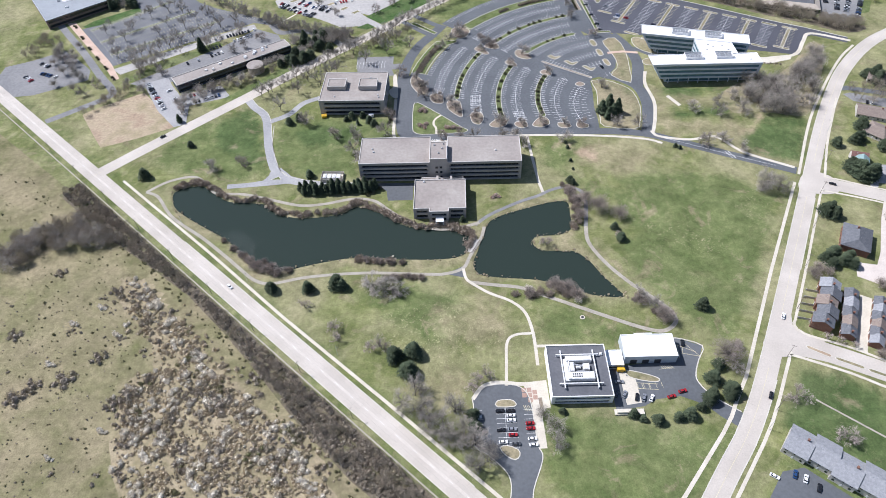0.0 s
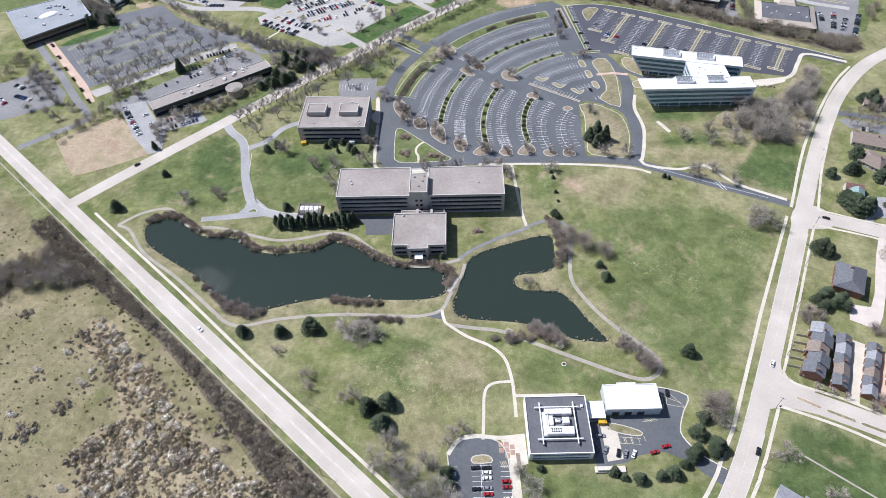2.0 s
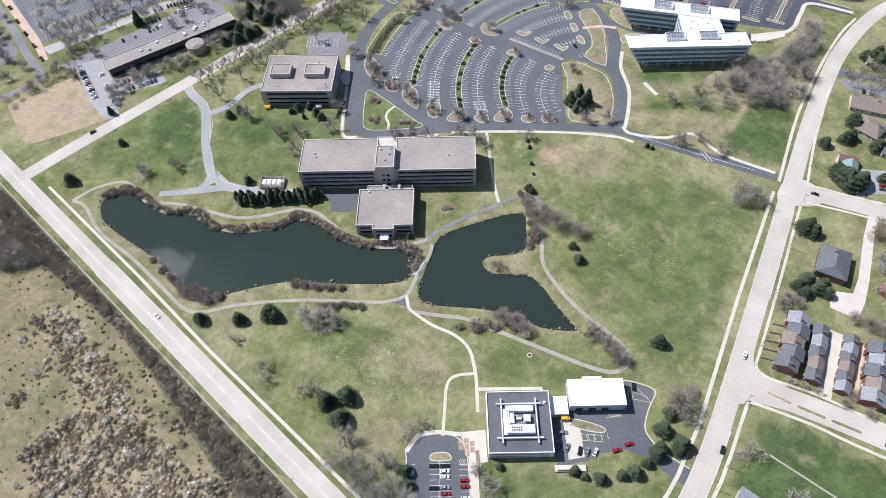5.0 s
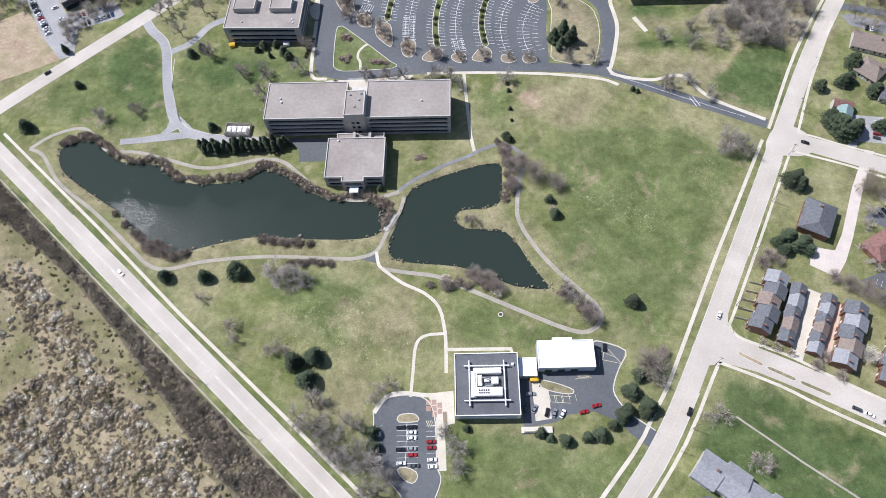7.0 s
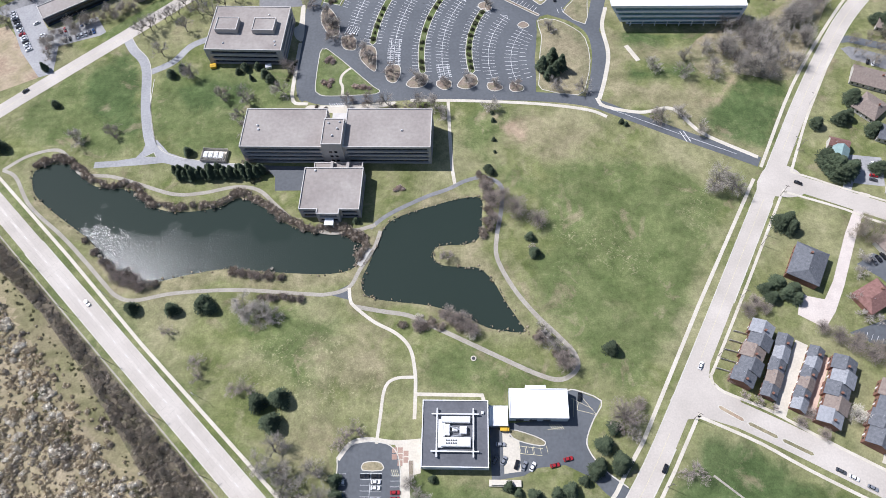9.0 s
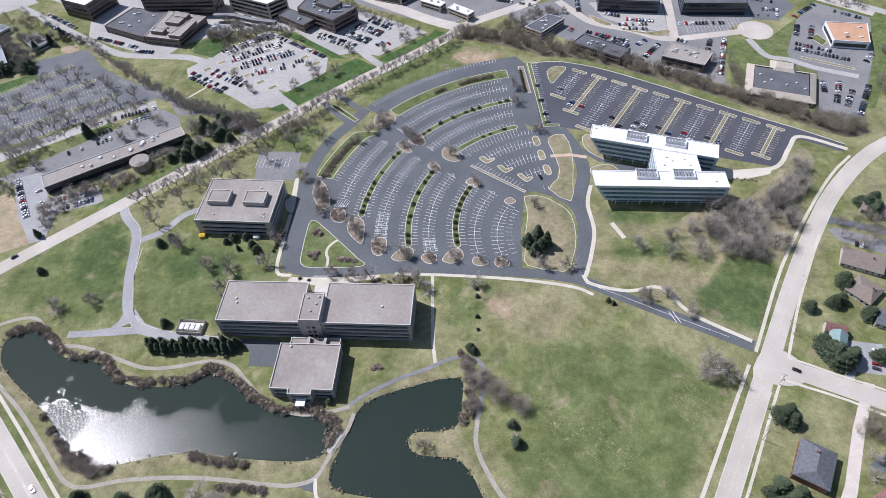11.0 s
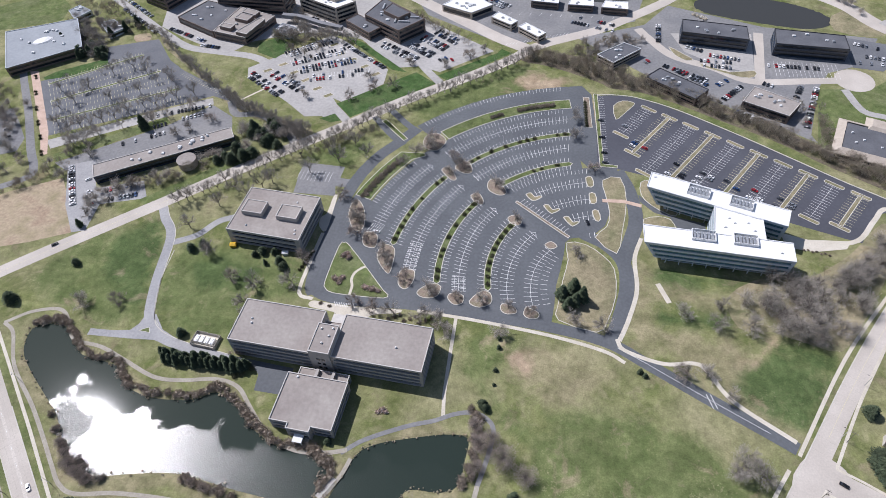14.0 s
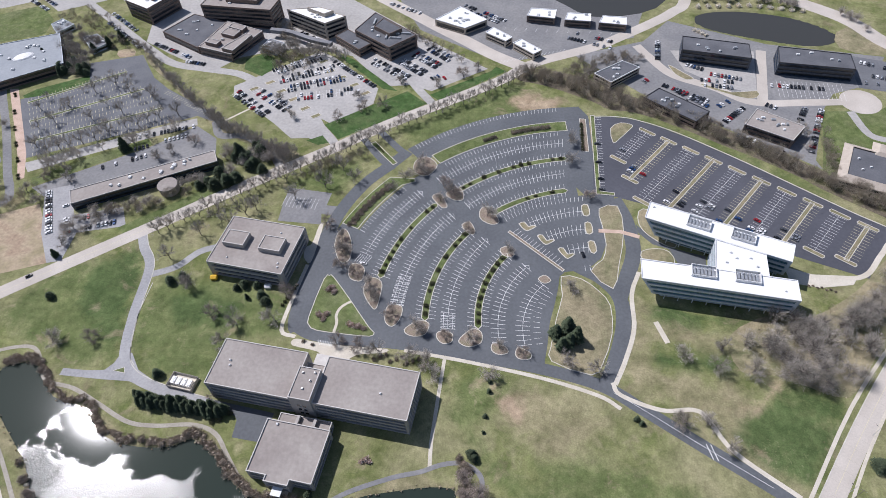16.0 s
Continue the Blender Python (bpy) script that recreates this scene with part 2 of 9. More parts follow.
SILVER = surf("pale_metal_panels", [(0.47, 0.51, 0.54), (0.56, 0.60, 0.63)], 0.3, 0.4, 0, 9, 0.05, 0.0)
BRICK = surf("brown_brick", [(0.165, 0.125, 0.105), (0.225, 0.172, 0.145)], 0.3, 0.9, 0, 9, 0.15)
RED_BRICK = surf("red_brick", [(0.20, 0.10, 0.075), (0.26, 0.14, 0.10)], 0.3, 0.9, 0, 9, 0.15)
TAN_WALL = surf("buff_masonry", [(0.42, 0.36, 0.30), (0.50, 0.44, 0.37)], 0.3, 0.9, 0, 9, 0.08)
SIDING = surf("pale_siding", [(0.45, 0.42, 0.38), (0.55, 0.52, 0.47)], 0.4, 0.8, 0, 9, 0.08)
SHINGLE_GREY = surf("grey_shingles", [(0.11, 0.115, 0.125), (0.17, 0.175, 0.19)], 0.8, 0.9, 0.02, 6, 0.2)
SHINGLE_PALE = surf("pale_shingles", [(0.24, 0.245, 0.26), (0.33, 0.335, 0.35)], 0.8, 0.9, 0.02, 6, 0.18)
SHINGLE_BROWN = surf("brown_shingles", [(0.21, 0.165, 0.14), (0.28, 0.23, 0.195)], 0.8, 0.9, 0.02, 6, 0.18)
SHINGLE_TEAL = surf("teal_metal_roof", [(0.20, 0.29, 0.28), (0.26, 0.35, 0.34)], 0.5, 0.7, 0, 6, 0.1)
SHINGLE_RED = surf("red_shingles", [(0.19, 0.10, 0.085), (0.27, 0.15, 0.13)], 0.8, 0.9, 0.02, 6, 0.18)
GLASS = plain("dark_glazing", (0.018, 0.022, 0.028), 0.12, 0.0, 0.6, 0.2)
BLUE_GLASS = plain("tinted_glazing", (0.08, 0.155, 0.18), 0.1, 0.0, 0.7, 0.2)
NAVY = plain("navy_glazing", (0.03, 0.043, 0.066), 0.18, 0.0, 0.6, 0.2)
METAL = plain("galvanised_metal", (0.50, 0.51, 0.52), 0.45, 0.6)
WHITE_METAL = plain("white_enamel", (0.72, 0.72, 0.71), 0.5)
DARK_METAL = plain("dark_metal", (0.06, 0.06, 0.065), 0.5, 0.3)
BARK = surf("grey_bark", [(0.135, 0.118, 0.10), (0.215, 0.193, 0.168)], 2.0, 0.95, 0, 4, 0.2, world_space=False, tint_random=0.15)
TWIG = surf("bare_twigs", [(0.345, 0.308, 0.268), (0.48, 0.44, 0.39)], 0.6, 0.95, 0, 4, 0.2, world_space=False, tint_random=0.2)
TWIG_RUSSET = surf("budding_twigs", [(0.30, 0.245, 0.21), (0.41, 0.35, 0.305)], 0.6, 0.95, 0, 4, 0.2, world_space=False, tint_random=0.2)
TWIG_PINK = surf("pink_budding_twigs", [(0.44, 0.36, 0.33), (0.58, 0.49, 0.455)], 0.6, 0.95, 0, 4, 0.2, world_space=False, tint_random=0.1)
TWIG_BROWN = surf("brown_thicket_twigs", [(0.25, 0.207, 0.163), (0.39, 0.332, 0.268)], 0.6, 0.95, 0, 4, 0.25, world_space=False, tint_random=0.25)
BED_TWIGS = surf("pale_bed_twigs", [(0.46, 0.36, 0.31), (0.64, 0.53, 0.47)], 0.6, 0.95, 0, 4, 0.2, world_space=False, tint_random=0.1)
BRICK_PAVING = surf("brick_red_paving", [(0.34, 0.22, 0.17), (0.43, 0.30, 0.24)], 0.4, 0.9, 0, 6, 0.15)
BRUSH = surf("brush_twigs", [(0.235, 0.197, 0.152), (0.36, 0.312, 0.25), (0.29, 0.255, 0.178)], 0.12, 0.95, 0, 6, 0.25)
SCRUB_TAN = surf("tan_scrub", [(0.36, 0.30, 0.21), (0.52, 0.44, 0.32), (0.39, 0.34, 0.225)], 0.16, 0.95, 0, 7, 0.25)
OLIVE = surf("olive_scrub", [(0.135, 0.138, 0.066), (0.225, 0.212, 0.112), (0.19, 0.16, 0.10)], 0.14, 0.95, 0, 7, 0.25)
BLOSSOM = surf("white_blossom", [(0.66, 0.60, 0.50), (0.86, 0.81, 0.71)], 0.35, 0.9, 0, 5, 0.15)
NEEDLE = surf("conifer_needles", [(0.048, 0.068, 0.040), (0.095, 0.118, 0.066)], 0.7, 0.9, 0, 5, 0.3, world_space=False, tint_random=0.25)
SHRUB_LEAF = surf("shrub_leaves", [(0.085, 0.09, 0.048), (0.15, 0.145, 0.085)], 0.9, 0.9, 0, 5, 0.3, world_space=False, tint_random=0.25)
TYRE = plain("tyre_rubber", (0.02, 0.02, 0.02), 0.9)
PAINTS = {
    "white": plain("car_paint_white", (0.75, 0.75, 0.75), 0.25, 0.0, 0.6, 0.03),
    "silver": plain("car_paint_silver", (0.42, 0.43, 0.45), 0.3, 0.6, 0.6, 0.03),
    "black": plain("car_paint_black", (0.015, 0.015, 0.018), 0.2, 0.0, 0.6, 0.03),
    "grey": plain("car_paint_grey", (0.10, 0.105, 0.115), 0.25, 0.4, 0.6, 0.03),
    "red": plain("car_paint_red", (0.32, 0.02, 0.025), 0.25, 0.0, 0.6, 0.03),
    "blue": plain("car_paint_blue", (0.03, 0.075, 0.19), 0.25, 0.2, 0.6, 0.03),
}
YELLOW = plain("yellow_enamel", (0.70, 0.42, 0.03), 0.5)


# ---------------------------------------------------------------- mesh helpers
class Build:
    """Collects vertices and faces for one mesh."""
    def __init__(self):
        self.v, self.f = [], []

    def face(self, *pts):
        n = len(self.v)
        self.v += [tuple(p) for p in pts]
        self.f.append(tuple(range(n, n + len(pts))))

    def prism(self, low, high, cap=True, floor=True):
        """Walls between two rings of points with the same count, counter-clockwise seen from above."""
        n, k = len(self.v), len(low)
        self.v += [tuple(p) for p in low] + [tuple(p) for p in high]
        for i in range(k):
            j = (i + 1) % k
            self.f.append((n + i, n + j, n + k + j, n + k + i))
        if cap:
            self.f.append(tuple(range(n + k, n + 2 * k)))
        if floor:
            self.f.append(tuple(reversed(range(n, n + k))))

    def box(self, x0, x1, y0, y1, z0, z1):
        ring = [(x0, y0), (x1, y0), (x1, y1), (x0, y1)]
        self.prism([(x, y, z0) for x, y in ring], [(x, y, z1) for x, y in ring])

    def tube(self, a, b, ra, rb, k=6, cap=True):
        a, b = Vector(a), Vector(b)
        d = (b - a).normalized()
        s = d.orthogonal().normalized()
        u = d.cross(s)
        turn = [(math.cos(2 * math.pi * i / k), math.sin(2 * math.pi * i / k)) for i in range(k)]
        self.prism([a + (s * c + u * w) * ra for c, w in turn], [b + (s * c + u * w) * rb for c, w in turn], cap, cap)

    def mesh(self, name, material):
        me = bpy.data.meshes.new(name)
        me.from_pydata(self.v, [], self.f)
        me.materials.append(material)
        return me


def mesh_arrays(name, verts, faces, material):
    me = bpy.data.meshes.new(name)
    me.from_pydata(verts.tolist() if hasattr(verts, "tolist") else verts, [], faces.tolist() if hasattr(faces, "tolist") else faces)
    me.materials.append(material)
    return me


def part(name, b, material, parent, label=""):
    ob = new(name, b.mesh(name, material) if isinstance(b, Build) else b)
    ob.parent = parent
    return tagged(ob, label)


def thing(name, label, category, m=None, group="", kind=""):
    ob = new(name)
    ob.empty_display_size = 0.1
    if m is not None:
        ob.matrix_basis = m
    return tagged(ob, label, category, group, kind)


def glide(pts, n=6, closed=False):
    """A smooth line through the points."""
    p = [Vector((x, y)) for x, y in pts]
    k, out = len(p), []
    for i in range(k if closed else k - 1):
        a = p[(i - 1) % k] if closed or i else p[0] * 2 - p[1]
        b, c = p[i], p[(i + 1) % k]
        d = p[(i + 2) % k] if closed or i + 2 < k else c * 2 - b
        for s in range(n):
            t = s / n
            out.append(0.5 * ((2 * b) + (c - a) * t + (2 * a - 5 * b + 4 * c - d) * t * t + (3 * b - a - 3 * c + d) * t ** 3))
    if not closed:
        out.append(p[-1])
    return [(q.x, q.y) for q in out]


def offset_line(pts, d, closed=False):
    """The line shifted d to its left."""
    k, out = len(pts), []
    for i in range(k):
        a = Vector(pts[(i - 1) % k] if closed or i else pts[0])
        b = Vector(pts[(i + 1) % k] if closed or i + 1 < k else pts[-1])
        c = Vector(pts[i])
        u, w = (c - a), (b - c)
        u = u.normalized() if u.length > 1e-6 else w.normalized()
        w = w.normalized() if w.length > 1e-6 else u
        t = (u + w)
        t = t.normalized() if t.length > 1e-6 else u
        side = Vector((-t.y, t.x))
        miter = 1 / max(0.5, side.dot(Vector((-u.y, u.x))))
        out.append(tuple(c + side * d * miter))
    return out


def strip_build(line, width, z0, z1, closed=False):
    """A band with a square section along a line."""
    b = Build()
    le, ri = offset_line(line, width / 2, closed), offset_line(line, -width / 2, closed)
    k = len(line)
    for x, y in le: b.v.append((x, y, z1))
    for x, y in ri: b.v.append((x, y, z1))
    for x, y in le: b.v.append((x, y, z0))
    for x, y in ri: b.v.append((x, y, z0))
    for i in range(k if closed else k - 1):
        j = (i + 1) % k
        b.f += [(i, k + i, k + j, j), (2 * k + i, i, j, 2 * k + j), (k + i, 3 * k + i, 3 * k + j, k + j)]
    if not closed:
        b.f += [(0, 2 * k, 3 * k, k), (k - 1, 2 * k - 1, 4 * k - 1, 3 * k - 1)]
    return b


def ribbon(name, pts, width, z, material, smooth=6, closed=False, label="", category=""):
    line = glide(pts, smooth, closed) if smooth else pts
    ob = new(name, strip_build(line, width, -0.1, z, closed).mesh(name, material))
    return tagged(ob, label, category, kind="structure")


def area(pts):
    return 0.5 * sum(pts[i][0] * pts[(i + 1) % len(pts)][1] - pts[(i + 1) % len(pts)][0] * pts[i][1] for i in range(len(pts)))


def ccw(pts):
    return pts if area(pts) > 0 else pts[::-1]


def sheet(name, pts, z, material, smooth=0, label="", category="", bottom=-0.1):
    line = ccw(glide(pts, smooth, True) if smooth else list(pts))
    b = Build()
    b.prism([(x, y, bottom) for x, y in line], [(x, y, z) for x, y in line], True, False)
    return tagged(new(name, b.mesh(name, material)), label, category, kind="structure")


def island(pts, material, smooth=0, label="kerbed planting island with short dry grass", name="planting_island", kerb=0.45):
    line = ccw(glide(pts, smooth, True) if smooth else list(pts))
    root = thing(name, label, "traffic island")
    b = Build()
    rise = 0.006 if material == MULCH else 0.0
    b.prism([(x, y, 0) for x, y in line], [(x, y, 0.16 + rise) for x, y in line], True, False)
    part("turf", b, material, root)
    part("kerb", strip_build(line, kerb, 0.0, 0.19 + rise, True), KERB, root, "pale concrete kerb")
    return root


def arc(cx, cy, r, a0, a1, n=24):
    return [(cx + r * math.cos(radians(a0 + (a1 - a0) * i / n)), cy + r * math.sin(radians(a0 + (a1 - a0) * i / n))) for i in range(n + 1)]


def marks(name, lines, z, width, material, label, category="markings"):
    """Painted lines, each from a to b, as one sheet of thin plates."""
    b = Build()
    for (x0, y0), (x1, y1) in lines:
        d = Vector((x1 - x0, y1 - y0)).normalized() * width / 2
        ring = [(x0 + d.y, y0 - d.x), (x1 + d.y, y1 - d.x), (x1 - d.y, y1 + d.x), (x0 - d.y, y0 + d.x)]
        b.prism([(x, y, z - 0.02) for x, y in ring], [(x, y, z) for x, y in ring], True, False)
    return tagged(new(name, b.mesh(name, material)), label, category, kind="stuff")


# ---------------------------------------------------------------- ground and water
WEST_POND = [(-246, -32), (-237, -27.6), (-228, -27), (-217.6, -34), (-204.6, -45), (-180, -49), (-169, -59.8), (-150, -65), (-126, -62.6),
             (-115, -56.5), (-99, -64), (-85, -75), (-68, -81.8), (-55, -81), (-45, -87), (-38.5, -91), (-43, -103.6), (-57, -108), (-89, -106),
             (-115, -103), (-140, -106.7), (-160, -111), (-174, -106.5), (-188, -95), (-198, -83), (-208.6, -75), (-229, -60), (-242.6, -47)]
EAST_POND = [(-28.5, -80.5), (-18.6, -72.3), (-2, -66.7), (15, -62), (27.8, -62), (28, -74.5), (26.7, -87), (18.3, -92), (4, -92.6), (-0.3, -97),
             (3.3, -104), (15.8, -106), (25, -107), (32.5, -115), (37.8, -126), (45.7, -139.6), (47.5, -145), (29, -142), (17, -135.4),
             (-1, -128.7), (-25.5, -125), (-36.4, -121.5), (-39.6, -112.7), (-35, -100.5)]
FAR_POND = [(174.5, 381.8), (180.4, 395.2), (210.9, 401.7), (253.9, 395.4), (283.7, 377.1), (287.5, 360), (265, 351), (224.8, 358.1), (188, 368.7)]
WATER_Z = WATER_LEVEL


def depth_inside(px, py, poly):
    """How far each point lies inside a closed outline, negative outside."""
    best = np.full(px.shape, 1e9)
    inside = np.zeros(px.shape, bool)
    k = len(poly)
    for i in range(k):
        (x0, y0), (x1, y1) = poly[i], poly[(i + 1) % k]
        dx, dy = x1 - x0, y1 - y0
        s = np.clip(((px - x0) * dx + (py - y0) * dy) / (dx * dx + dy * dy + 1e-9), 0, 1)
        best = np.minimum(best, np.hypot(px - x0 - s * dx, py - y0 - s * dy))
        cross = ((y0 > py) != (y1 > py)) & (px < dx * (py - y0) / (dy if abs(dy) > 1e-9 else 1e-9) + x0)
        inside ^= cross
    return np.where(inside, best, -best)


gx = np.unique(np.concatenate([[-4500, -2500, -1400, -900, -650], np.arange(-520, -262, 8), np.arange(-262, 62, 1.6), np.arange(64, 420, 6), [520, 700, 1000, 1600, 2600, 4500]]))
gy = np.unique(np.concatenate([[-4500, -2500, -1400, -900, -600], np.arange(-440, -152, 8), np.arange(-152, -14, 1.6), np.arange(-12, 340, 8), np.arange(340, 420, 3), [460, 560, 800, 1300, 2400, 4500]]))
GX, GY = np.meshgrid(gx, gy)
GZ = np.zeros_like(GX)
for pond in (WEST_POND, EAST_POND, FAR_POND):
    line = glide(pond, 3, True)
    x0, y0 = np.min(line, 0) - 12
    x1, y1 = np.max(line, 0) + 12
    near = (GX > x0) & (GX < x1) & (GY > y0) & (GY < y1)
    GZ[near] = np.minimum(GZ[near], np.clip(WATER_Z - 0.3 * depth_inside(GX[near], GY[near], line), -2.2, 0))
nx, ny = len(gx), len(gy)
at = np.arange(nx * ny).reshape(ny, nx)
quads = np.stack([at[:-1, :-1], at[:-1, 1:], at[1:, 1:], at[1:, :-1]], -1).reshape(-1, 4)
ground = new("ground", mesh_arrays("ground", np.stack([GX, GY, GZ], -1).reshape(-1, 3), quads, LAWN))
# how lush or parched the turf is, by stretches of the plan
def cover(shapes, soft):
    out = np.zeros(GX.shape)
    for poly in shapes:
        x0, y0 = np.min(poly, 0) - 2 * soft
        x1, y1 = np.max(poly, 0) + 2 * soft
        near = (GX > x0) & (GX < x1) & (GY > y0) & (GY < y1)
        out[near] = np.maximum(out[near], np.clip(0.5 + depth_inside(GX[near], GY[near], poly) / (2 * soft), 0, 1))
    return out


W_A, W_B = Vector((-231.5, -87.1)), Vector((-54, -258.4))
w_dir = (W_B - W_A).normalized()
w_nrm = Vector((-w_dir.y, w_dir.x))
LUSH = [[(-262, 36), (-205, 62), (-194, 42), (-189, 12), (-182, -16), (-200, -24), (-226, -14), (-246, -12), (-268, 2)], [(-180, 12), (-184, 40), (-172, 48), (-150, 46), (-124, 46), (-90, 44), (-90, 12), (-116, 4), (-118, -28), (-150, -24), (-176, -10)],
        [(191, 16), (208, 20), (224, 14), (208, -14), (194, -38), (184, -32), (172, -14), (160, -4), (172, 2)], [(122, 66), (140, 68), (190, 60), (200, 50), (162, 52), (137, 51), (123, 49)], [(132, 40), (144, 45), (162, 44), (172, 30), (160, 24), (135, 19), (122, 22), (120, 30)],
        [(-22, 250), (16, 278), (60, 255), (40, 230), (0, 216), (-40, 188), (-60, 205)], [(-92, 132), (-70, 152), (-80, 166), (-112, 150), (-128, 134)], [(20, 0), (40, 4), (60, -1), (44, -14), (26, -30), (16, -28)], [(28, -28), (52, -50), (90, -62), (120, -70), (100, -90), (64, -96), (60, -64), (36, -44)],
        [(-112, -132), (-76, -128), (-52, -136), (-40, -156), (-52, -178), (-74, -168), (-92, -150)], [(100, -254), (112, -230), (150, -205), (250, -265), (240, -310), (120, -290)], [(92, 236), (120, 244), (150, 231), (178, 216), (228, 186), (244, 174), (244, 166), (190, 196), (120, 232)]]
LUSH += [[(-300, 97), (-296, 100), (-258, 47), (-266, 43)], [(-246, -8), (-262, 6), (-250, 20), (-240, 36), (-232, 40)]]
LUSH += [[tuple(W_A - w_dir * 500 + w_nrm * k), tuple(W_B + w_dir * 200 + w_nrm * k), tuple(W_B + w_dir * 200 + w_nrm * (k + 5)), tuple(W_A - w_dir * 500 + w_nrm * (k + 5))] for k in (6.5, -9.5)]
PARCHED = [[(114, 6), (113, 70), (122, 70), (124, 48), (160, 46), (176, 40), (190, 14), (170, -18), (150, -2), (130, -3)], [(140, -2), (165, -20), (190, -38), (200, -40), (175, -12), (165, 4)], [(38, -2), (62, -4), (100, -8), (96, -24), (70, -40), (58, -30), (46, -16)],
           [(-75, -196), (-48, -190), (-60, -215), (-80, -205)], [(14, -100), (34, -112), (46, -132), (40, -112), (30, -100)], [(-62, -150), (-36, -138), (-20, -150), (-30, -175), (-60, -176)]]
PARCHED[0] = [(108.7, 20.9), (113, 60), (121, 66), (124, 40), (126, 18), (167, 18), (174, 4), (161.7, -6), (140, -2), (114, 6)]
PARCHED += [[(124, 51), (148, 49), (168, 46), (168, 38), (126, 40)], [(140, -8), (150, -2), (163, -20), (176, -31), (170, -33), (155, -22)]]
LUSH[2] = [(189.8, 18.2), (206, 20), (224.9, 16), (212, -10), (199, -33), (186, -34), (170, -22), (162, -10), (176, 1.7)]
LUSH[3] = [(128.5, 67.4), (153.4, 62.1), (190, 58), (190, 52), (147.8, 50.1), (124.8, 52.7)]
LUSH[4] = [(124.8, 38.6), (169.9, 36.0), (166.9, 21.4), (125.9, 20.8)]
LUSH += [[(62, -42), (100, -38), (140, -44), (168, -66), (150, -104), (122, -152), (98, -178), (80, -160), (60, -128), (52, -104), (70, -84), (90, -72)], [(-18, -214), (30, -222), (60, -230), (84, -232), (40, -285), (-8, -262)], [(-2, -142), (30, -160), (66, -176), (28, -176), (-4, -172)]]
BARE = [[(20, -168), (40, -164), (38, -161), (22, -163)], [(16, 246), (34, 238), (52, 241), (64, 250), (44, 262), (24, 258)], [(190.5, 21), (192, 19), (184, 8), (174, -1), (170, -1), (180, 10)], [(62, 222), (74, 214), (80, 175), (90, 160), (92, 172), (88, 232), (74, 238)], [(39, -3), (44, -8), (56, -14), (54, -22), (44, -14)]]
DEEP = [[(192, 19), (208, 19), (222, 14), (210, -10), (197, -32), (187, -32), (172, -20), (164, -9), (178, 2), (186, 11)], [(129, 66), (152, 61), (188, 56), (150, 52), (126, 54)], [(127, 35), (146, 30), (168, 33), (164, 24), (128, 23)], [(131, -199), (152, -208), (172, -220), (210, -243), (250, -268), (240, -310), (165, -285), (112, -236), (106, -229)], [(-232, 52), (-208, 60), (-197, 44), (-192, 14), (-186, -10), (-205, 0), (-228, 20)], [(-168, 30), (-150, 36), (-120, 30), (-125, 12), (-158, 10)]]
WEEDY = [[(62, -72), (90, -82), (112, -104), (104, -112), (80, -98), (64, -90)], [(140, -74), (152, -66), (158, -80), (146, -88)], [(-100, -150), (-56, -140), (-22, -158), (-24, -186), (-60, -190), (-88, -176)]]
bank = np.full(GX.shape, -99.0)
box = (GX > -275) & (GX < 75) & (GY > -160) & (GY < -10)
for pond in (WEST_POND, EAST_POND):
    bank[box] = np.maximum(bank[box], depth_inside(GX[box], GY[box], pond))
reach = 4.5 + 3.0 * np.sin(GX * 0.11 + 1.3 * np.sin(GY * 0.07)) + np.where((GY < -95) & (GX < -40), 5.0, 0.0)
for key, field in (("lush", cover(LUSH, 7)), ("parched", np.maximum(cover(PARCHED, 9), np.clip(0.5 + (bank + reach) / 6, 0, 1))), ("bare", cover(BARE, 4)), ("weedy", cover(WEEDY, 8)), ("deep", cover(DEEP, 4))):
    ground.data.attributes.new(key, "FLOAT", "POINT").data.foreach_set("value", field.astype(np.float32).ravel())
tagged(ground, "spring lawn with green and straw-coloured patches", "ground", kind="structure")


def pond_water(pts, material, label):
    line = ccw(offset_line(ccw(glide(pts, 4, True)), -1.2, True))
    b = Build()
    b.f.append(tuple(range(len(line))))
    b.v += [(x, y, WATER_Z) for x, y in line]
    tagged(new("water", b.mesh("water", material)), label, "pond", kind="structure")


pond_water(WEST_POND, WATER, "dark pond water with wind ripples and sun glitter")
pond_water(EAST_POND, WATER, "dark green still pond water")
pond_water(FAR_POND, FAR_WATER, "brownish far pond water")

# fields and other ground covers
sheet("ground_field", [(-900, 420), (-560, 150), (-420, 62), (-310, -36), (-262, -80), (-190, -149), (-130, -207), (-60, -276), (0, -345), (80, -460), (-200, -700), (-900, -700)], 0.012, MEADOW,
      label="rough pasture of olive and tan grass", category="field")
sheet("ground_dirt", [(-344.7, 67), (-336, 75), (-318, 85), (-301.8, 94.2), (-290, 80), (-265, 43.9), (-290, 32), (-315.7, 22.5), (-330, 44)], 0.02, DIRT, 0, "bare tan soil of a cleared plot", "bare soil")
sheet("ground_woods_east", [(168, 48), (194, 67), (216, 68), (246, 92), (270, 120), (279, 110), (258, 68), (240, 38), (225, 18), (204, 22), (188, 26), (172, 26)], 0.015, DRY, 3, "dry grass under bare trees", "ground cover")
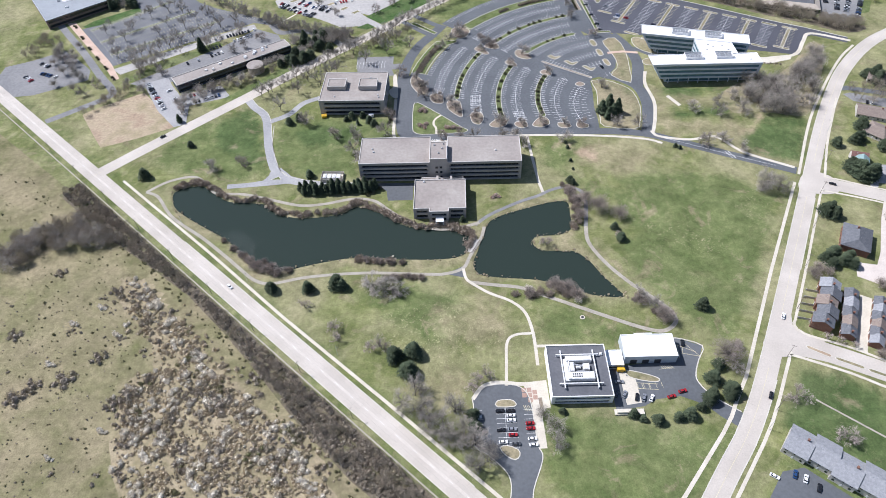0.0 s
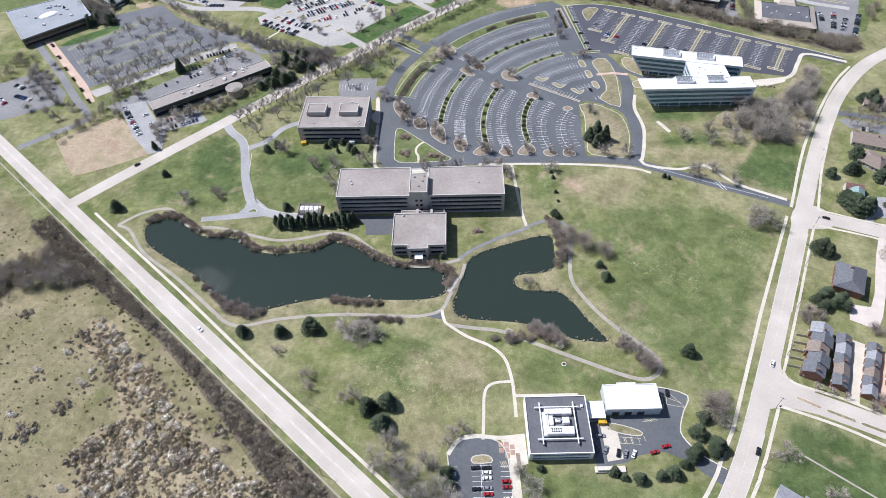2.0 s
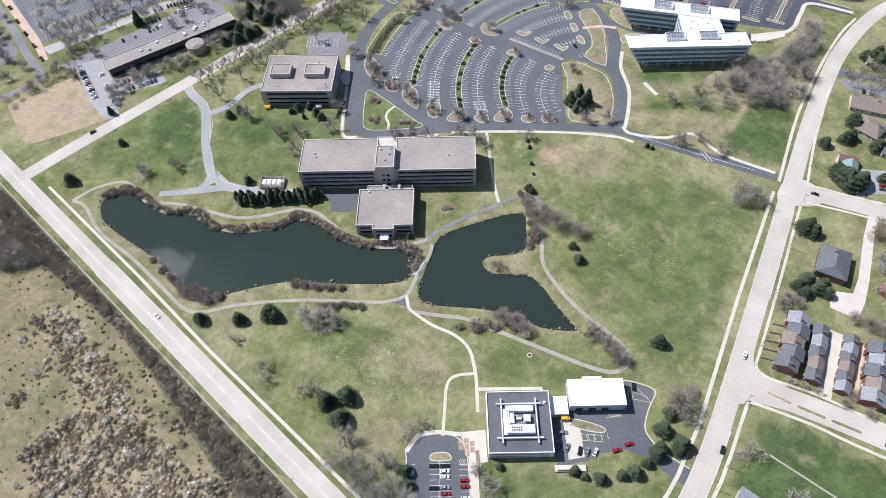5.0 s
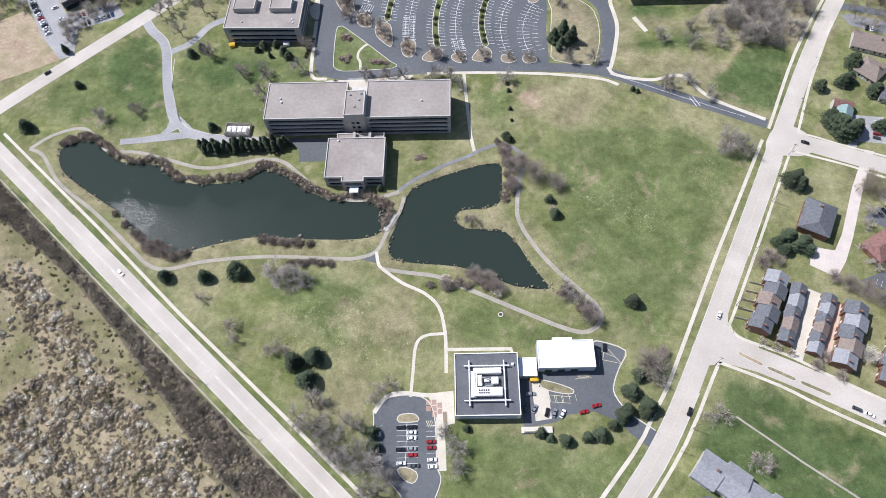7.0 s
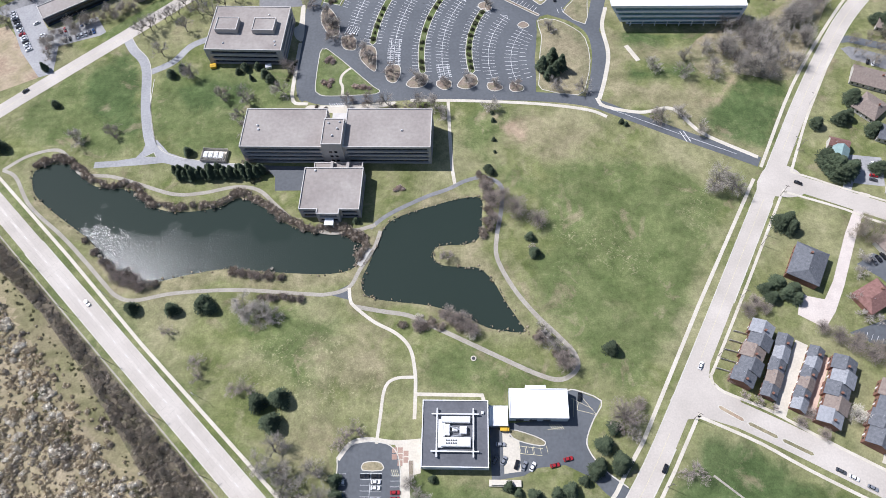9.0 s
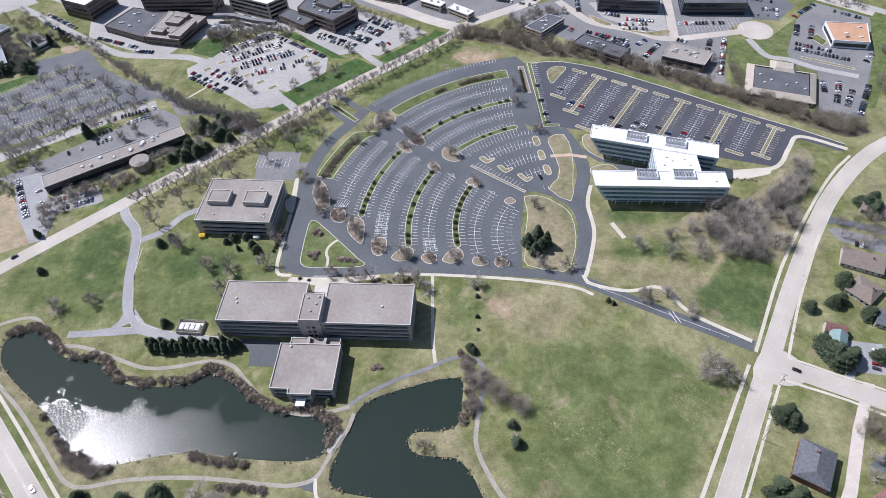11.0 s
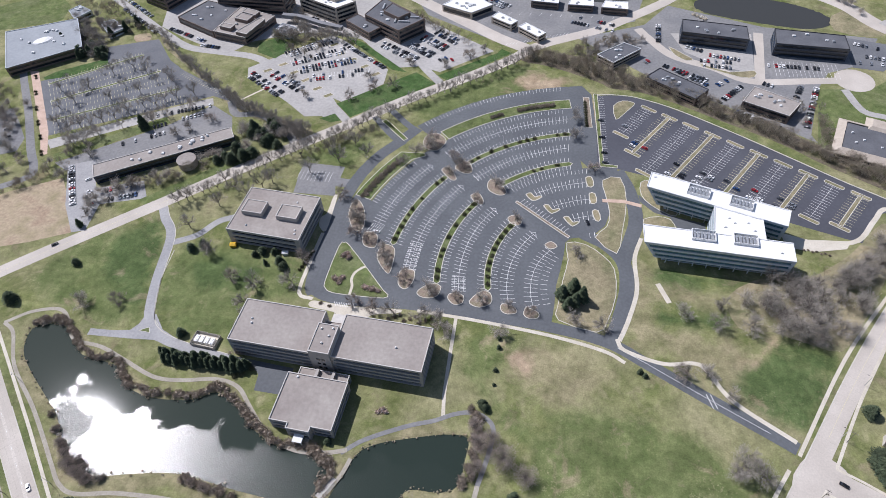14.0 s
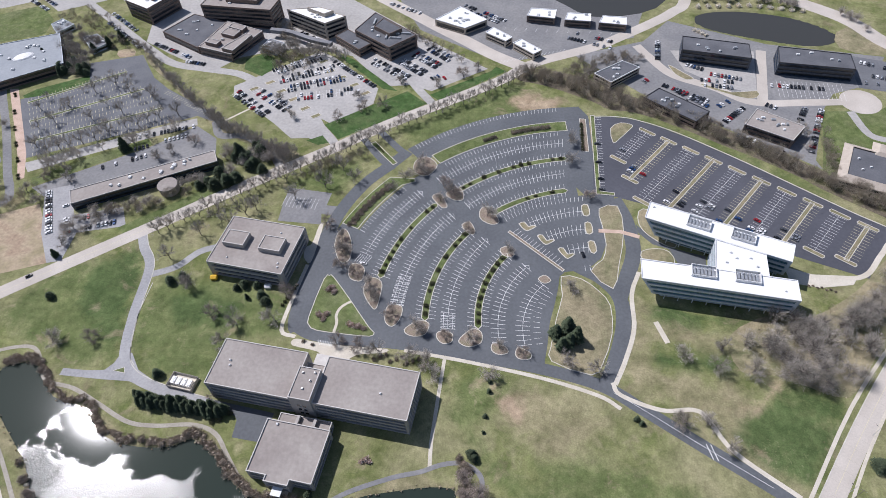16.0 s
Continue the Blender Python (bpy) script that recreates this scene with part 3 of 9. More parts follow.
sheet("ground_woods_north", [(24, 279), (50, 272), (88, 255), (99, 247), (120, 245), (149, 232.5), (177, 216.5), (205, 201.5), (228, 187), (243, 175), (279, 152), (310, 132), (330, 142), (288, 167), (252, 190), (213, 216), (157, 247), (117, 266), (70, 290), (30, 294)], 0.015, WOODFLOOR, 3, "leaf litter under a belt of trees", "ground cover")
sheet("ground_woods_west", [(-322, 297), (-290, 266), (-251, 234), (-211, 205.5), (-179, 190), (-148, 175), (-129, 169), (-131, 152), (-166, 172), (-200, 187), (-232, 211), (-268, 241), (-304, 270)], 0.015, DRY, 3, "leaf litter under a belt of trees", "ground cover")
sheet("ground_brush", [tuple(W_A + w_dir * a - w_nrm * o) for a, o in ((-110, 9.2), (300, 9.2), (300, 27), (240, 27), (200, 30), (150, 27), (118, 23), (80, 19), (40, 17), (0, 20), (-40, 24), (-110, 26))], 0.02, WOODFLOOR, 0, "brown brushy verge beside the road", "ground cover")


# ---------------------------------------------------------------- roads
R_A, R_B = W_A + w_nrm * 1.4, W_B + w_nrm * 1.4
WEST_ROAD = [tuple(R_A - w_dir * 700), tuple(R_A), tuple(R_B), tuple(R_B + w_dir * 500)]
NORTH_ROAD = [(-311, -11), (-279, 19.5), (-250, 46), (-207, 85), (-176, 114), (-141, 145.5), (-105, 177), (-67.4, 211.5), (-26.8, 244), (-5.8, 261), (15.7, 280), (30, 297), (46, 309), (61, 317.5), (89.6, 334), (109, 350.5), (134, 373), (155, 395), (168, 420), (175, 520)]
EAST_ROAD = [(-150, -520), (20, -316), (68, -258.3), (92.4, -229.4), (120.3, -186), (188.4, -68.9), (228.8, 1.0), (259.5, 48.6), (281.4, 77.5), (312.2, 108), (345, 129.6), (420, 165), (620, 230)]
tag = dict(label="pale concrete road, worn along the wheel tracks", category="road")
ribbon("road_west", WEST_ROAD, 11.3, 0.046, CONCRETE_ROAD, 0, **tag)
ribbon("road_north", NORTH_ROAD, 10.8, 0.054, CONCRETE_ROAD, **tag)
ribbon("road_north_cross", [(-220, 470), (-87, 375), (-55.4, 352), (-25.6, 331), (2.4, 311), (30, 296)], 13, 0.058, CONCRETE_ROAD, **tag)
ribbon("road_east", EAST_ROAD, 10.0, 0.05, CONCRETE_ROAD, **tag)
ribbon("road_side", [(196, -55), (212, -60), (256, -80.5), (330, -112), (460, -160)], 11.5, 0.058, CONCRETE_ROAD, **tag)
ribbon("road_boulevard", [(124, -180), (134, -183.2), (142, -186.8), (168, -200.6), (206, -222.5), (300, -277)], 12.8, 0.062, CONCRETE_ROAD, **tag)
ribbon("road_highway", [(240, 440), (300, 398), (331, 356), (400, 300)], 16, 0.05, CONCRETE_ROAD, **tag)
MEDIAN = [(138, -185), (150.3, -193.2), (164.4, -201.4), (179, -209.6)]
for k, stuff_here in enumerate((DIRT, DRY, DRY)):
    (x0, y0), (x1, y1) = MEDIAN[k], MEDIAN[k + 1]
    ux, uy = (x1 - x0) / math.hypot(x1 - x0, y1 - y0), (y1 - y0) / math.hypot(x1 - x0, y1 - y0)
    island([(x0 + ux * 0.8 - uy * 0.3, y0 + uy * 0.8 + ux * 0.3), (x0 + ux * 0.8 + uy * 0.3, y0 + uy * 0.8 - ux * 0.3), (x0 + ux * 2 + uy * 1.0, y0 + uy * 2 - ux * 1.0), (x1 - ux * 2 + uy * 1.0, y1 - uy * 2 - ux * 1.0), (x1 - ux * 0.8, y1 - uy * 0.8), (x1 - ux * 2 - uy * 1.0, y1 - uy * 2 + ux * 1.0), (x0 + ux * 2 - uy * 1.0, y0 + uy * 2 + ux * 1.0)],
           stuff_here, 0, ("brick-red gravel road median with a kerb" if k == 0 else "long grassy kerbed road median"), "road_median", 0.35)
sheet("road_corner", [(116, -182), (126, -168), (134, -158), (139.4, -163), (137, -170.9), (140.9, -177), (150, -182.6), (146, -196), (131.8, -191), (123, -191.4)], 0.066, CONCRETE_ROAD, 0, **tag)
sheet("road_corner_side", [(186, -62), (196, -46), (206, -46), (214, -54), (212, -66), (200, -68)], 0.066, CONCRETE_ROAD, 3, **tag)
walk_tag = dict(label="narrow pale concrete sidewalk", category="sidewalk")
west_walk = [tuple(Vector((-208.5, -92.6)) - w_dir * 108), (-208.5, -92.6), (-154.8, -146.5), (-93.3, -204.9), (-36.9, -259.5), (8, -304)]
ribbon("pavement_west", west_walk, 1.8, 0.10, CONCRETE, 0, **walk_tag)
ribbon("pavement_west_verge", [tuple(W_A - w_dir * 500 - w_nrm * 8.4), tuple(W_B + w_dir * 300 - w_nrm * 8.4)], 0.8, 0.05, OLD_PATH, 0, label="thin pale gravel track beside the road", category="footway")
ribbon("pavement_east_a", [(20, -294), (54.5, -257), (77.2, -232.7), (84.3, -224.1), (89.5, -216), (99.9, -201.5), (110.5, -183), (139.5, -132.4), (182.5, -60.7), (186, -55)], 1.9, 0.10, CONCRETE, 0, **walk_tag)
ribbon("pavement_east_b", [(192, -47), (225, 12.2), (257, 58), (285, 93), (305, 112)], 1.9, 0.10, CONCRETE, 4, **walk_tag)
ribbon("pavement_east_c", [(60, -280), (78.6, -258.3), (103.6, -228.2), (126.5, -192.5), (128.7, -190.4)], 1.7, 0.10, CONCRETE, 3, **walk_tag)
ribbon("pavement_east_d", [(138.6, -175), (138.2, -170), (141.5, -165), (168, -120), (198, -68), (201.7, -65)], 1.5, 0.10, CONCRETE, 3, **walk_tag)
ribbon("pavement_boulevard", [(128.7, -190.4), (135.2, -193.4), (155.3, -203.6), (173.6, -215.4), (204.1, -233), (290, -282)], 1.6, 0.10, CONCRETE, 3, **walk_tag)
ribbon("pavement_boulevard_north", [(139, -174.5), (143, -178.5), (158, -185.6), (168.6, -191.6), (194, -207.8), (290, -264)], 1.5, 0.10, CONCRETE, 3, **walk_tag)
ribbon("pavement_green_path", [(130, -217.4), (155.6, -239.9), (190, -268)], 1.0, 0.06, OLD_PATH, 0, label="thin pale path across the green", category="footpath")
ribbon("pavement_side", [(201.7, -64.6), (231.4, -77.2), (249.1, -86.7), (330, -122)], 1.5, 0.10, CONCRETE, 3, **walk_tag)
ribbon("pavement_side_north", [(208, -51), (218.7, -55.6), (236, -64), (300, -92)], 1.3, 0.10, CONCRETE, 3, **walk_tag)
ribbon("pavement_east_e", [(208.6, -50.6), (225.7, -16), (240, 9), (257, 38)], 1.6, 0.10, CONCRETE, 3, **walk_tag)
kerb_lines = [offset_line(glide(EAST_ROAD, 4), 5.15), offset_line(glide(EAST_ROAD, 4)[26:], -5.15), offset_line(glide(EAST_ROAD, 4)[:16], -5.15), offset_line(glide(EAST_ROAD, 4)[18:21], -5.15), offset_line(WEST_ROAD, 5.8), offset_line(WEST_ROAD, -5.8)]
for k, line in enumerate(kerb_lines):
    b = strip_build([p for p in line if -420 < p[0] < 420 and -420 < p[1] < 300], 0.5, 0.0, 0.15)
    tagged(new("kerb", b.mesh("kerb", KERB)), "concrete kerb along the road", "kerb", kind="structure")

# ---------------------------------------------------------------- campus drives and paths
CAMPUS_DRIVE = [(192, -43.5), (180, -37), (149.4, -21), (120, -5), (98.1, 6), (66.4, 11.8), (23, 14.8), (-2, 15.9), (-22, 16.3), (-40, 15.0), (-58, 14.4), (-72, 15.5), (-83, 20)]
drive_tag = dict(label="dark asphalt campus drive", category="drive")
ribbon("road_campus", CAMPUS_DRIVE, 7.4, 0.05, ASPHALT, **drive_tag)
ribbon("road_ring", [(-80, 17), (-83, 22), (-84.5, 35), (-84, 66), (-83.5, 98), (-79, 122), (-70, 145), (-58, 163), (-47, 181)], 9.5, 0.054, ASPHALT, **drive_tag)
ribbon("road_triangle", [(-79, 70), (-66, 64), (-53, 49), (-34, 29), (-20, 18)], 9, 0.058, ASPHALT, **drive_tag)
ribbon("road_entry_west", [(-84, 191), (-68, 173), (-54, 160)], 5.5, 0.062, ASPHALT, 3, **drive_tag)
ribbon("road_entry_east", [(-73, 201), (-58, 186), (-46, 176)], 5.5, 0.062, ASPHALT, 3, **drive_tag)
ribbon("road_east_link", [(100, 6), (105, 22), (109.5, 46), (107.5, 66), (97, 79), (84, 86), (72, 93)], 9.0, 0.058, ASPHALT, **drive_tag)
ribbon("road_east_turn", [(107, 66), (112, 84), (116, 105), (112, 130), (104, 150)], 9.5, 0.062, ASPHALT, **drive_tag)
ribbon("road_west_drive", [(-213, 79), (-205, 66), (-193, 50), (-185.5, 13), (-177, -14), (-166, -25.6), (-144, -32), (-115, -36)], 6.2, 0.05, GREY_ASPHALT, **drive_tag)
ribbon("road_west_branch", [(-190, 44), (-175, 53), (-165, 67), (-152, 74)], 5.2, 0.054, GREY_ASPHALT, **drive_tag)
sheet("road_west_flare", [(-196, -30.6), (-183, -30.9), (-166, -29.6), (-152, -33), (-150, -28), (-164, -22), (-173, -12), (-179.4, -12), (-180.6, -20), (-184, -25), (-196, -27)], 0.056, GREY_ASPHALT, 0, **drive_tag)
ribbon("road_west_spur", [(-167, -27), (-183, -28.5), (-209, -29.6)], 4.6, 0.058, GREY_ASPHALT, **drive_tag)
sheet("road_service_court", [(-116, -33), (-76, -36), (-77, -53), (-94, -52.5), (-95, -43), (-97, -40.5), (-116, -39)], 0.062, ASPHALT, 0, **drive_tag)
path_tag = dict(label="curving concrete footpath through the lawn", category="footpath")
ribbon("pavement_lake_south", [(-266, -31), (-256, -37), (-241, -58), (-215.5, -79.5), (-197, -97), (-185, -109), (-175, -118), (-164, -121), (-142, -117.3), (-107.3, -116.4), (-69.2, -120), (-56.7, -120.3), (-46, -116.5), (-40.6, -106), (-33, -92), (-30, -82)], 2.2, 0.08, OLD_PATH, **path_tag)
ribbon("pavement_causeway", [(-36, -80), (-25.2, -71.1), (-5, -60.6), (8.7, -55.4), (19.2, -50), (29.5, -47.8), (37.7, -51.3), (40.6, -58), (39, -72), (36, -86)], 2.5, 0.084, OLD_ASPHALT, **path_tag)
ribbon("pavement_lake_east", [(36, -86), (35.3, -101), (43, -119.3), (53.7, -135), (64.3, -147), (72, -157), (72.5, -165), (64.2, -170.4), (53, -167.7), (33.5, -158), (13.4, -147.5), (-1.3, -140), (-13.3, -134), (-28.6, -131), (-42.5, -128)], 2.4, 0.08, OLD_PATH, **path_tag)
ribbon("pavement_lab", [(-46, -117), (-45, -124), (-42.5, -128), (-31.7, -137), (-19.5, -144), (-12.2, -152.5), (-9.6, -165), (-9.3, -175.5), (-9.7, -188.6)], 1.8, 0.088, CONCRETE, **path_tag)
ribbon("pavement_lab_loop", [(-9.6, -167.4), (-19.9, -168.1), (-24.9, -173.2), (-26.7, -187.7), (-28.1, -200)], 1.6, 0.084, CONCRETE, **path_tag)
ribbon("pavement_lab_north", [(-9.5, -176.2), (24, -177.5), (25, -181)], 1.8, 0.080, CONCRETE, 0, **path_tag)
ribbon("pavement_lake_north", [(-266, -31), (-253, -21), (-236, -17), (-225, -25), (-215, -36), (-196, -38.5), (-177, -45), (-155, -52.7), (-138, -52.6), (-118, -49), (-103.5, -52), (-92, -63), (-78, -75.5), (-61, -82), (-45, -81.3), (-33, -78)], 2.4, 0.088, OLD_PATH, **path_tag)
ribbon("pavement_main_east", [(10, 12), (10.5, -12), (11.5, -40), (13, -52)], 2.0, 0.08, CONCRETE, 0, **path_tag)
ribbon("pavement_meadow", [(-14, 12.5), (23, 10.4), (66, 6), (96, 0), (108, -6)], 2.2, 0.092, CONCRETE, **path_tag)
ribbon("pavement_north_lawn", [(103.5, 9), (108, 2), (128.7, -3.6), (145, -1), (152, -5), (163.7, -21.5), (192, -40)], 2.4, 0.092, CONCRETE, **path_tag)
ribbon("pavement_link_kerb", [(105, 8), (110.5, 24), (115.5, 46), (114.5, 70), (119, 88)], 2.6, 0.096, CONCRETE, **path_tag)
ribbon("pavement_short", [(127.8, 52.2), (134, 38.6)], 3.0, 0.10, CONCRETE, 0, **path_tag)
sheet("pavement_main_entry", [(-80, 11), (-80, 6.5), (-64, 4.6), (-56, -1), (-48, -1), (-40, 6), (-26, 9), (-24, 12.0), (-40, 11), (-58, 10.4), (-72, 11)], 0.09, CONCRETE, 3, **path_tag)
sheet("pavement_office_entry", [(-94, 72), (-88, 68), (-88.5, 90), (-89.5, 102), (-92, 100), (-92, 84), (-95, 80)], 0.09, CONCRETE, 3, **path_tag)
ribbon("pavement_ring_walk", [(-89.5, 66), (-90.5, 40), (-90, 16), (-80, 12.5)], 2.4, 0.084, CONCRETE, 4, **path_tag)
sheet("pavement_plaza", [(-56.9, -120.6), (-46, -115), (-44.2, -124.6)], 0.075, ASPHALT, 0, "small dark gravel triangle between paths", "path junction")


# ---------------------------------------------------------------- fan-shaped car park
FX, FY = 100.0, 50.0
lot_tag = dict(label="dark sealed asphalt of a car park", category="car park")
fan = arc(FX, FY, 171, 186, 102, 60) + [(92.4, 93.3), (75, 83.4), (71, 78), (70.6, 68), (69, 55), (67.2, 43), (67, 28.9), (66, 14), (30, 15), (-10, 17), (-40, 18)]
sheet("road_fan_lot", fan, 0.034, ASPHALT, 0, **lot_tag)
sheet("road_triangle_apron", [(-86, 16), (-20, 15), (-20, 32), (-44, 62), (-56, 80), (-66, 104), (-76, 106), (-86, 76)], 0.030, ASPHALT, 0, **lot_tag)
sheet("road_inner_lot", [(30, 124), (50, 138), (70, 147), (90, 152.5), (104, 152), (103, 140), (96, 130), (99, 108), (96, 96), (88, 86), (74, 82), (52, 95)], 0.038, ASPHALT, 0, **lot_tag)
sheet("road_outer_row", arc(FX, FY, 199, 138, 100, 20) + arc(FX, FY, 180, 100, 138, 20), 0.042, ASPHALT, 0, **lot_tag)


def polar(r, a):
    return (FX + r * math.cos(radians(a)), FY + r * math.sin(radians(a)))


def fan_row(r, a0, a1, inward, outward, spine, drift=0.0):
    """Stall lines along an arc: lengths to each side, with or without a line along the middle."""
    step = math.degrees(2.75 / r)
    out, n = [], int(abs(a1 - a0) / step)
    spots = []
    for i in range(n + 1):
        a = a0 + (a1 - a0) * i / n
        rr = r + drift * abs(a - a0)
        spots.append((rr, a))
        if outward:
            out.append((polar(rr + outward[0], a), polar(rr + outward[1], a - 40 / r)))
        if inward:
            out.append((polar(rr - inward[0], a), polar(rr - inward[1], a + 40 / r)))
    if spine:
        out += [(polar(*p), polar(*q)) for p, q in zip(spots, spots[1:])]
    return out


def fan_island(r, half, a0, a1, material, label):
    n = max(4, int(abs(a1 - a0) / 2))
    ring = arc(FX, FY, r + half, a0, a1, n)
    mid = polar(r, a1 + math.degrees(half / r) * (1 if a1 > a0 else -1))
    ring.append(mid)
    ring += arc(FX, FY, r - half, a1, a0, n)
    ring.append(polar(r, a0 - math.degrees(half / r) * (1 if a1 > a0 else -1)))
    return island(ring, material, 0, label)


lines = []
both = ((0.0, 4.2), (0.0, 4.2), True)
for r, a0, a1, drift in ((157, 145.6, 169, 0), (125.5, 146, 183, 0), (93.5, 147, 192, 0), (59.5, 147, 202, 0.1), (43.4, 152.5, 208, 0.15), (157, 139, 102.5, 0), (124.5, 139.5, 104.5, 0)):
    lines += fan_row(r, a0, a1, *both, drift)
    if a0 < 148:
        tip, le, ri = polar(r, a0 - 130 / r), polar(r + 2.4, a0), polar(r - 2.4, a0)
        lines += [(tip, le), (tip, ri), (le, ri)]
STRIPS = ((140.8, 146, 174.5), (107.2, 148, 187.5), (75.6, 148, 191.5), (139.8, 137, 103), (107.6, 135, 106))
for r, a0, a1 in STRIPS:
    lines += fan_row(r, a0, a1, (2.3, 6.3), (2.3, 6.3), False)
    fan_island(r, 2.1, a0, a1, GREEN, "long curved kerbed strip of grass with small shrubs")
lines += fan_row(171.5, 147, 163, (0.8, 5.2), None, False) + fan_row(170, 134, 103, (0.8, 5.0), None, False) + fan_row(199, 136, 102, (0.3, 5.0), None, False)
lines += fan_row(34.5, 157, 211, None, (0.4, 4.6), False, 0.12)
# rows in the inner corner
for r, a0, a1, inn, outw, sp in ((101, 133, 100, (0.5, 4.6), None, False), (87, 126, 101.5, (0, 4.4), (0, 4.4), True), (71, 122.5, 102, (0, 4.4), (0, 4.4), True), (55.5, 116, 102.5, (0, 4.2), (0, 4.2), True), (41, 110, 96, (0, 4.2), None, False)):
    lines += fan_row(r, a0, a1, inn, outw, sp)
for ring in ([(42, 118.6), (46.5, 113.5), (49.5, 114.2), (53.2, 117.6), (51.2, 118.4), (48.2, 117), (45.4, 120.6)], [(82.2, 140.4), (86.2, 141.6), (87.8, 133), (84, 131.6)], [(54.8, 109.4), (59.5, 103.4), (62, 103.4), (66, 107), (64.4, 107.8), (61, 106.4), (58, 110.6)],
             [(85, 124.8), (88.8, 125.2), (90.2, 117.2), (86.4, 115.6)], [(68.8, 100), (73.8, 93.6), (76.2, 93.6), (79.2, 97), (77.8, 97.8), (75, 96.6), (72, 101.2)], [(87.4, 108.4), (91.3, 109.4), (93, 101.2), (89.8, 99.8)]):
    island(ring, DRY, 2, "small kerbed end island with dry grass", kerb=0.6)
# straight row along the cross aisle
ax, ay = Vector((36, 111)), Vector((73, 83))
ad = (ay - ax).normalized()
an = Vector((ad.y, -ad.x)) * -1
for i in range(15):
    p = ax + ad * 2.75 * (i + 1)
    lines.append((tuple(p + an * 1.2), tuple(p + an * 6.0)))
island([tuple(ax - an * 0.9), tuple(ay - an * 0.9), tuple(ay + an * 0.9), tuple(ax + an * 0.9)], MULCH, 0, "narrow kerbed strip of reddish gravel")
# bays with painted boxes near the ends of two rows
for r, a0, a1 in ((125.5, 172.7, 183), (93.5, 185.2, 192.2)):
    n = int((a1 - a0) * r / 57.3 / 1.7)
    for k in range(n + 1):
        a = a0 + (a1 - a0) * k / n
        lines += [(polar(r + s * 0.7, a), polar(r + s * 4.4, a)) for s in (1, -1)]
        lines += [(polar(r + s * 4.0 - 0.4, a + 22 / r), polar(r + s * 4.0 + 0.4, a + 22 / r)) for s in (1, -1) for _ in range(k % 2)]
        lines += [(polar(r + s * 4.0, a + 6 / r), polar(r + s * 4.0, a + 38 / r)) for s in (1, -1) for _ in range(k % 2)]
    lines += [(polar(r + s, a0), polar(r + s, a1)) for s in (-2.8, 2.8)]
lines += [(polar(152 + 1.6 * k, 169.4), polar(153.6 + 1.6 * k, 172)) for k in range(6)]
marks("stall_lines", lines, 0.062, 0.2, PAINT, "white painted parking stall lines")
# end islands with trees
CAPS = [[(-75.9, 82.5), (-77.3, 90), (-76.8, 96), (-73.4, 99), (-69.0, 94), (-65.3, 86), (-63.4, 75), (-66, 71), (-70.5, 72.6)], [(-61.4, 69.9), (-61.1, 62.6), (-57.7, 58.2), (-51.4, 58.2), (-51.7, 67.1), (-56, 70.8)], [(-45.6, 61.6), (-48.4, 56.2), (-47.3, 48.5), (-40.7, 40), (-37.3, 38.5), (-36.8, 46.8), (-38.3, 58.6)],
        [(-30.1, 41.7), (-30.6, 35.7), (-29.3, 30), (-24.6, 27.5), (-21.1, 33.3), (-21.9, 42.4)], [(-9.8, 33.6), (-16.4, 27.5), (-15.7, 24.1), (-10.7, 22.6), (-4.2, 24.9), (-3.2, 32.6)], [(3, 27.3), (3, 23.8), (7, 20.3), (11.9, 21.6), (11.9, 27.2), (6.8, 28.6)], [(22.6, 32.4), (16.6, 25), (17.1, 21.7), (23, 20.2), (29.2, 24), (28.2, 31.0)],
        [(35.3, 23.1), (37.5, 24.8), (43.7, 22.8), (45, 19.2), (39.9, 17.6), (36, 19.5)], [(49.6, 21.8), (51.3, 23.8), (58, 21), (57.6, 17.1), (52.2, 16.4), (49.6, 18.6)], [(58.1, 74.5), (61.8, 71.4), (65.9, 74.1), (62, 77.7)],
        [(-20.5, 136.2), (-14.4, 129.0), (-11, 126.6), (-8.5, 128.6), (-13, 137), (-16.4, 140.2)], [(4.2, 112.8), (8.6, 106.6), (13, 105.4), (13.6, 109), (9.2, 116)], [(32, 95.2), (34.8, 90.2), (40.4, 89.6), (41, 93.2), (36.6, 98)], [(-9.5, 143.5), (-11, 139.2), (-3.8, 134.7), (1.7, 137), (-2, 147)], [(14.6, 128.4), (15.7, 120.1), (23.5, 115.8), (28.6, 119.0), (22.6, 128.6), (18.6, 131.8)]]
for ring in CAPS:
    island(ring, MULCH, 3, "rounded kerbed end island with bark mulch")
island(arc(FX, FY, 184.6, 163, 146.5, 14) + [(-36.2, 152.6), (-35.2, 149.6)] + arc(FX, FY, 172.5, 146.5, 163, 14), GREEN, 0, "curved kerbed bed of shrubs and grass along the ring drive")
island(arc(FX, FY, 181.5, 135, 100.5, 20) + arc(FX, FY, 170.8, 100.5, 135, 20), GREEN, 0, "curved kerbed lawn strip between parking rows")
island([(-39.4, 170), (-38.4, 161), (-31.8, 156.2), (-26, 158.6), (-22.6, 168.4), (-29, 175.4), (-35, 175.6)], MULCH, 3, "rounded kerbed end island with bark mulch")
island([(-72.6, 59.4), (-69.4, 58.2), (-53.4, 41.6), (-38, 24.8), (-34.2, 21.8), (-36.4, 18.9), (-52.1, 18.3), (-69.1, 18.6), (-74.6, 21.6), (-76.3, 27.5), (-75.4, 56.2)], GREEN, 2, "triangular kerbed lawn island with a path", "lawn_island")
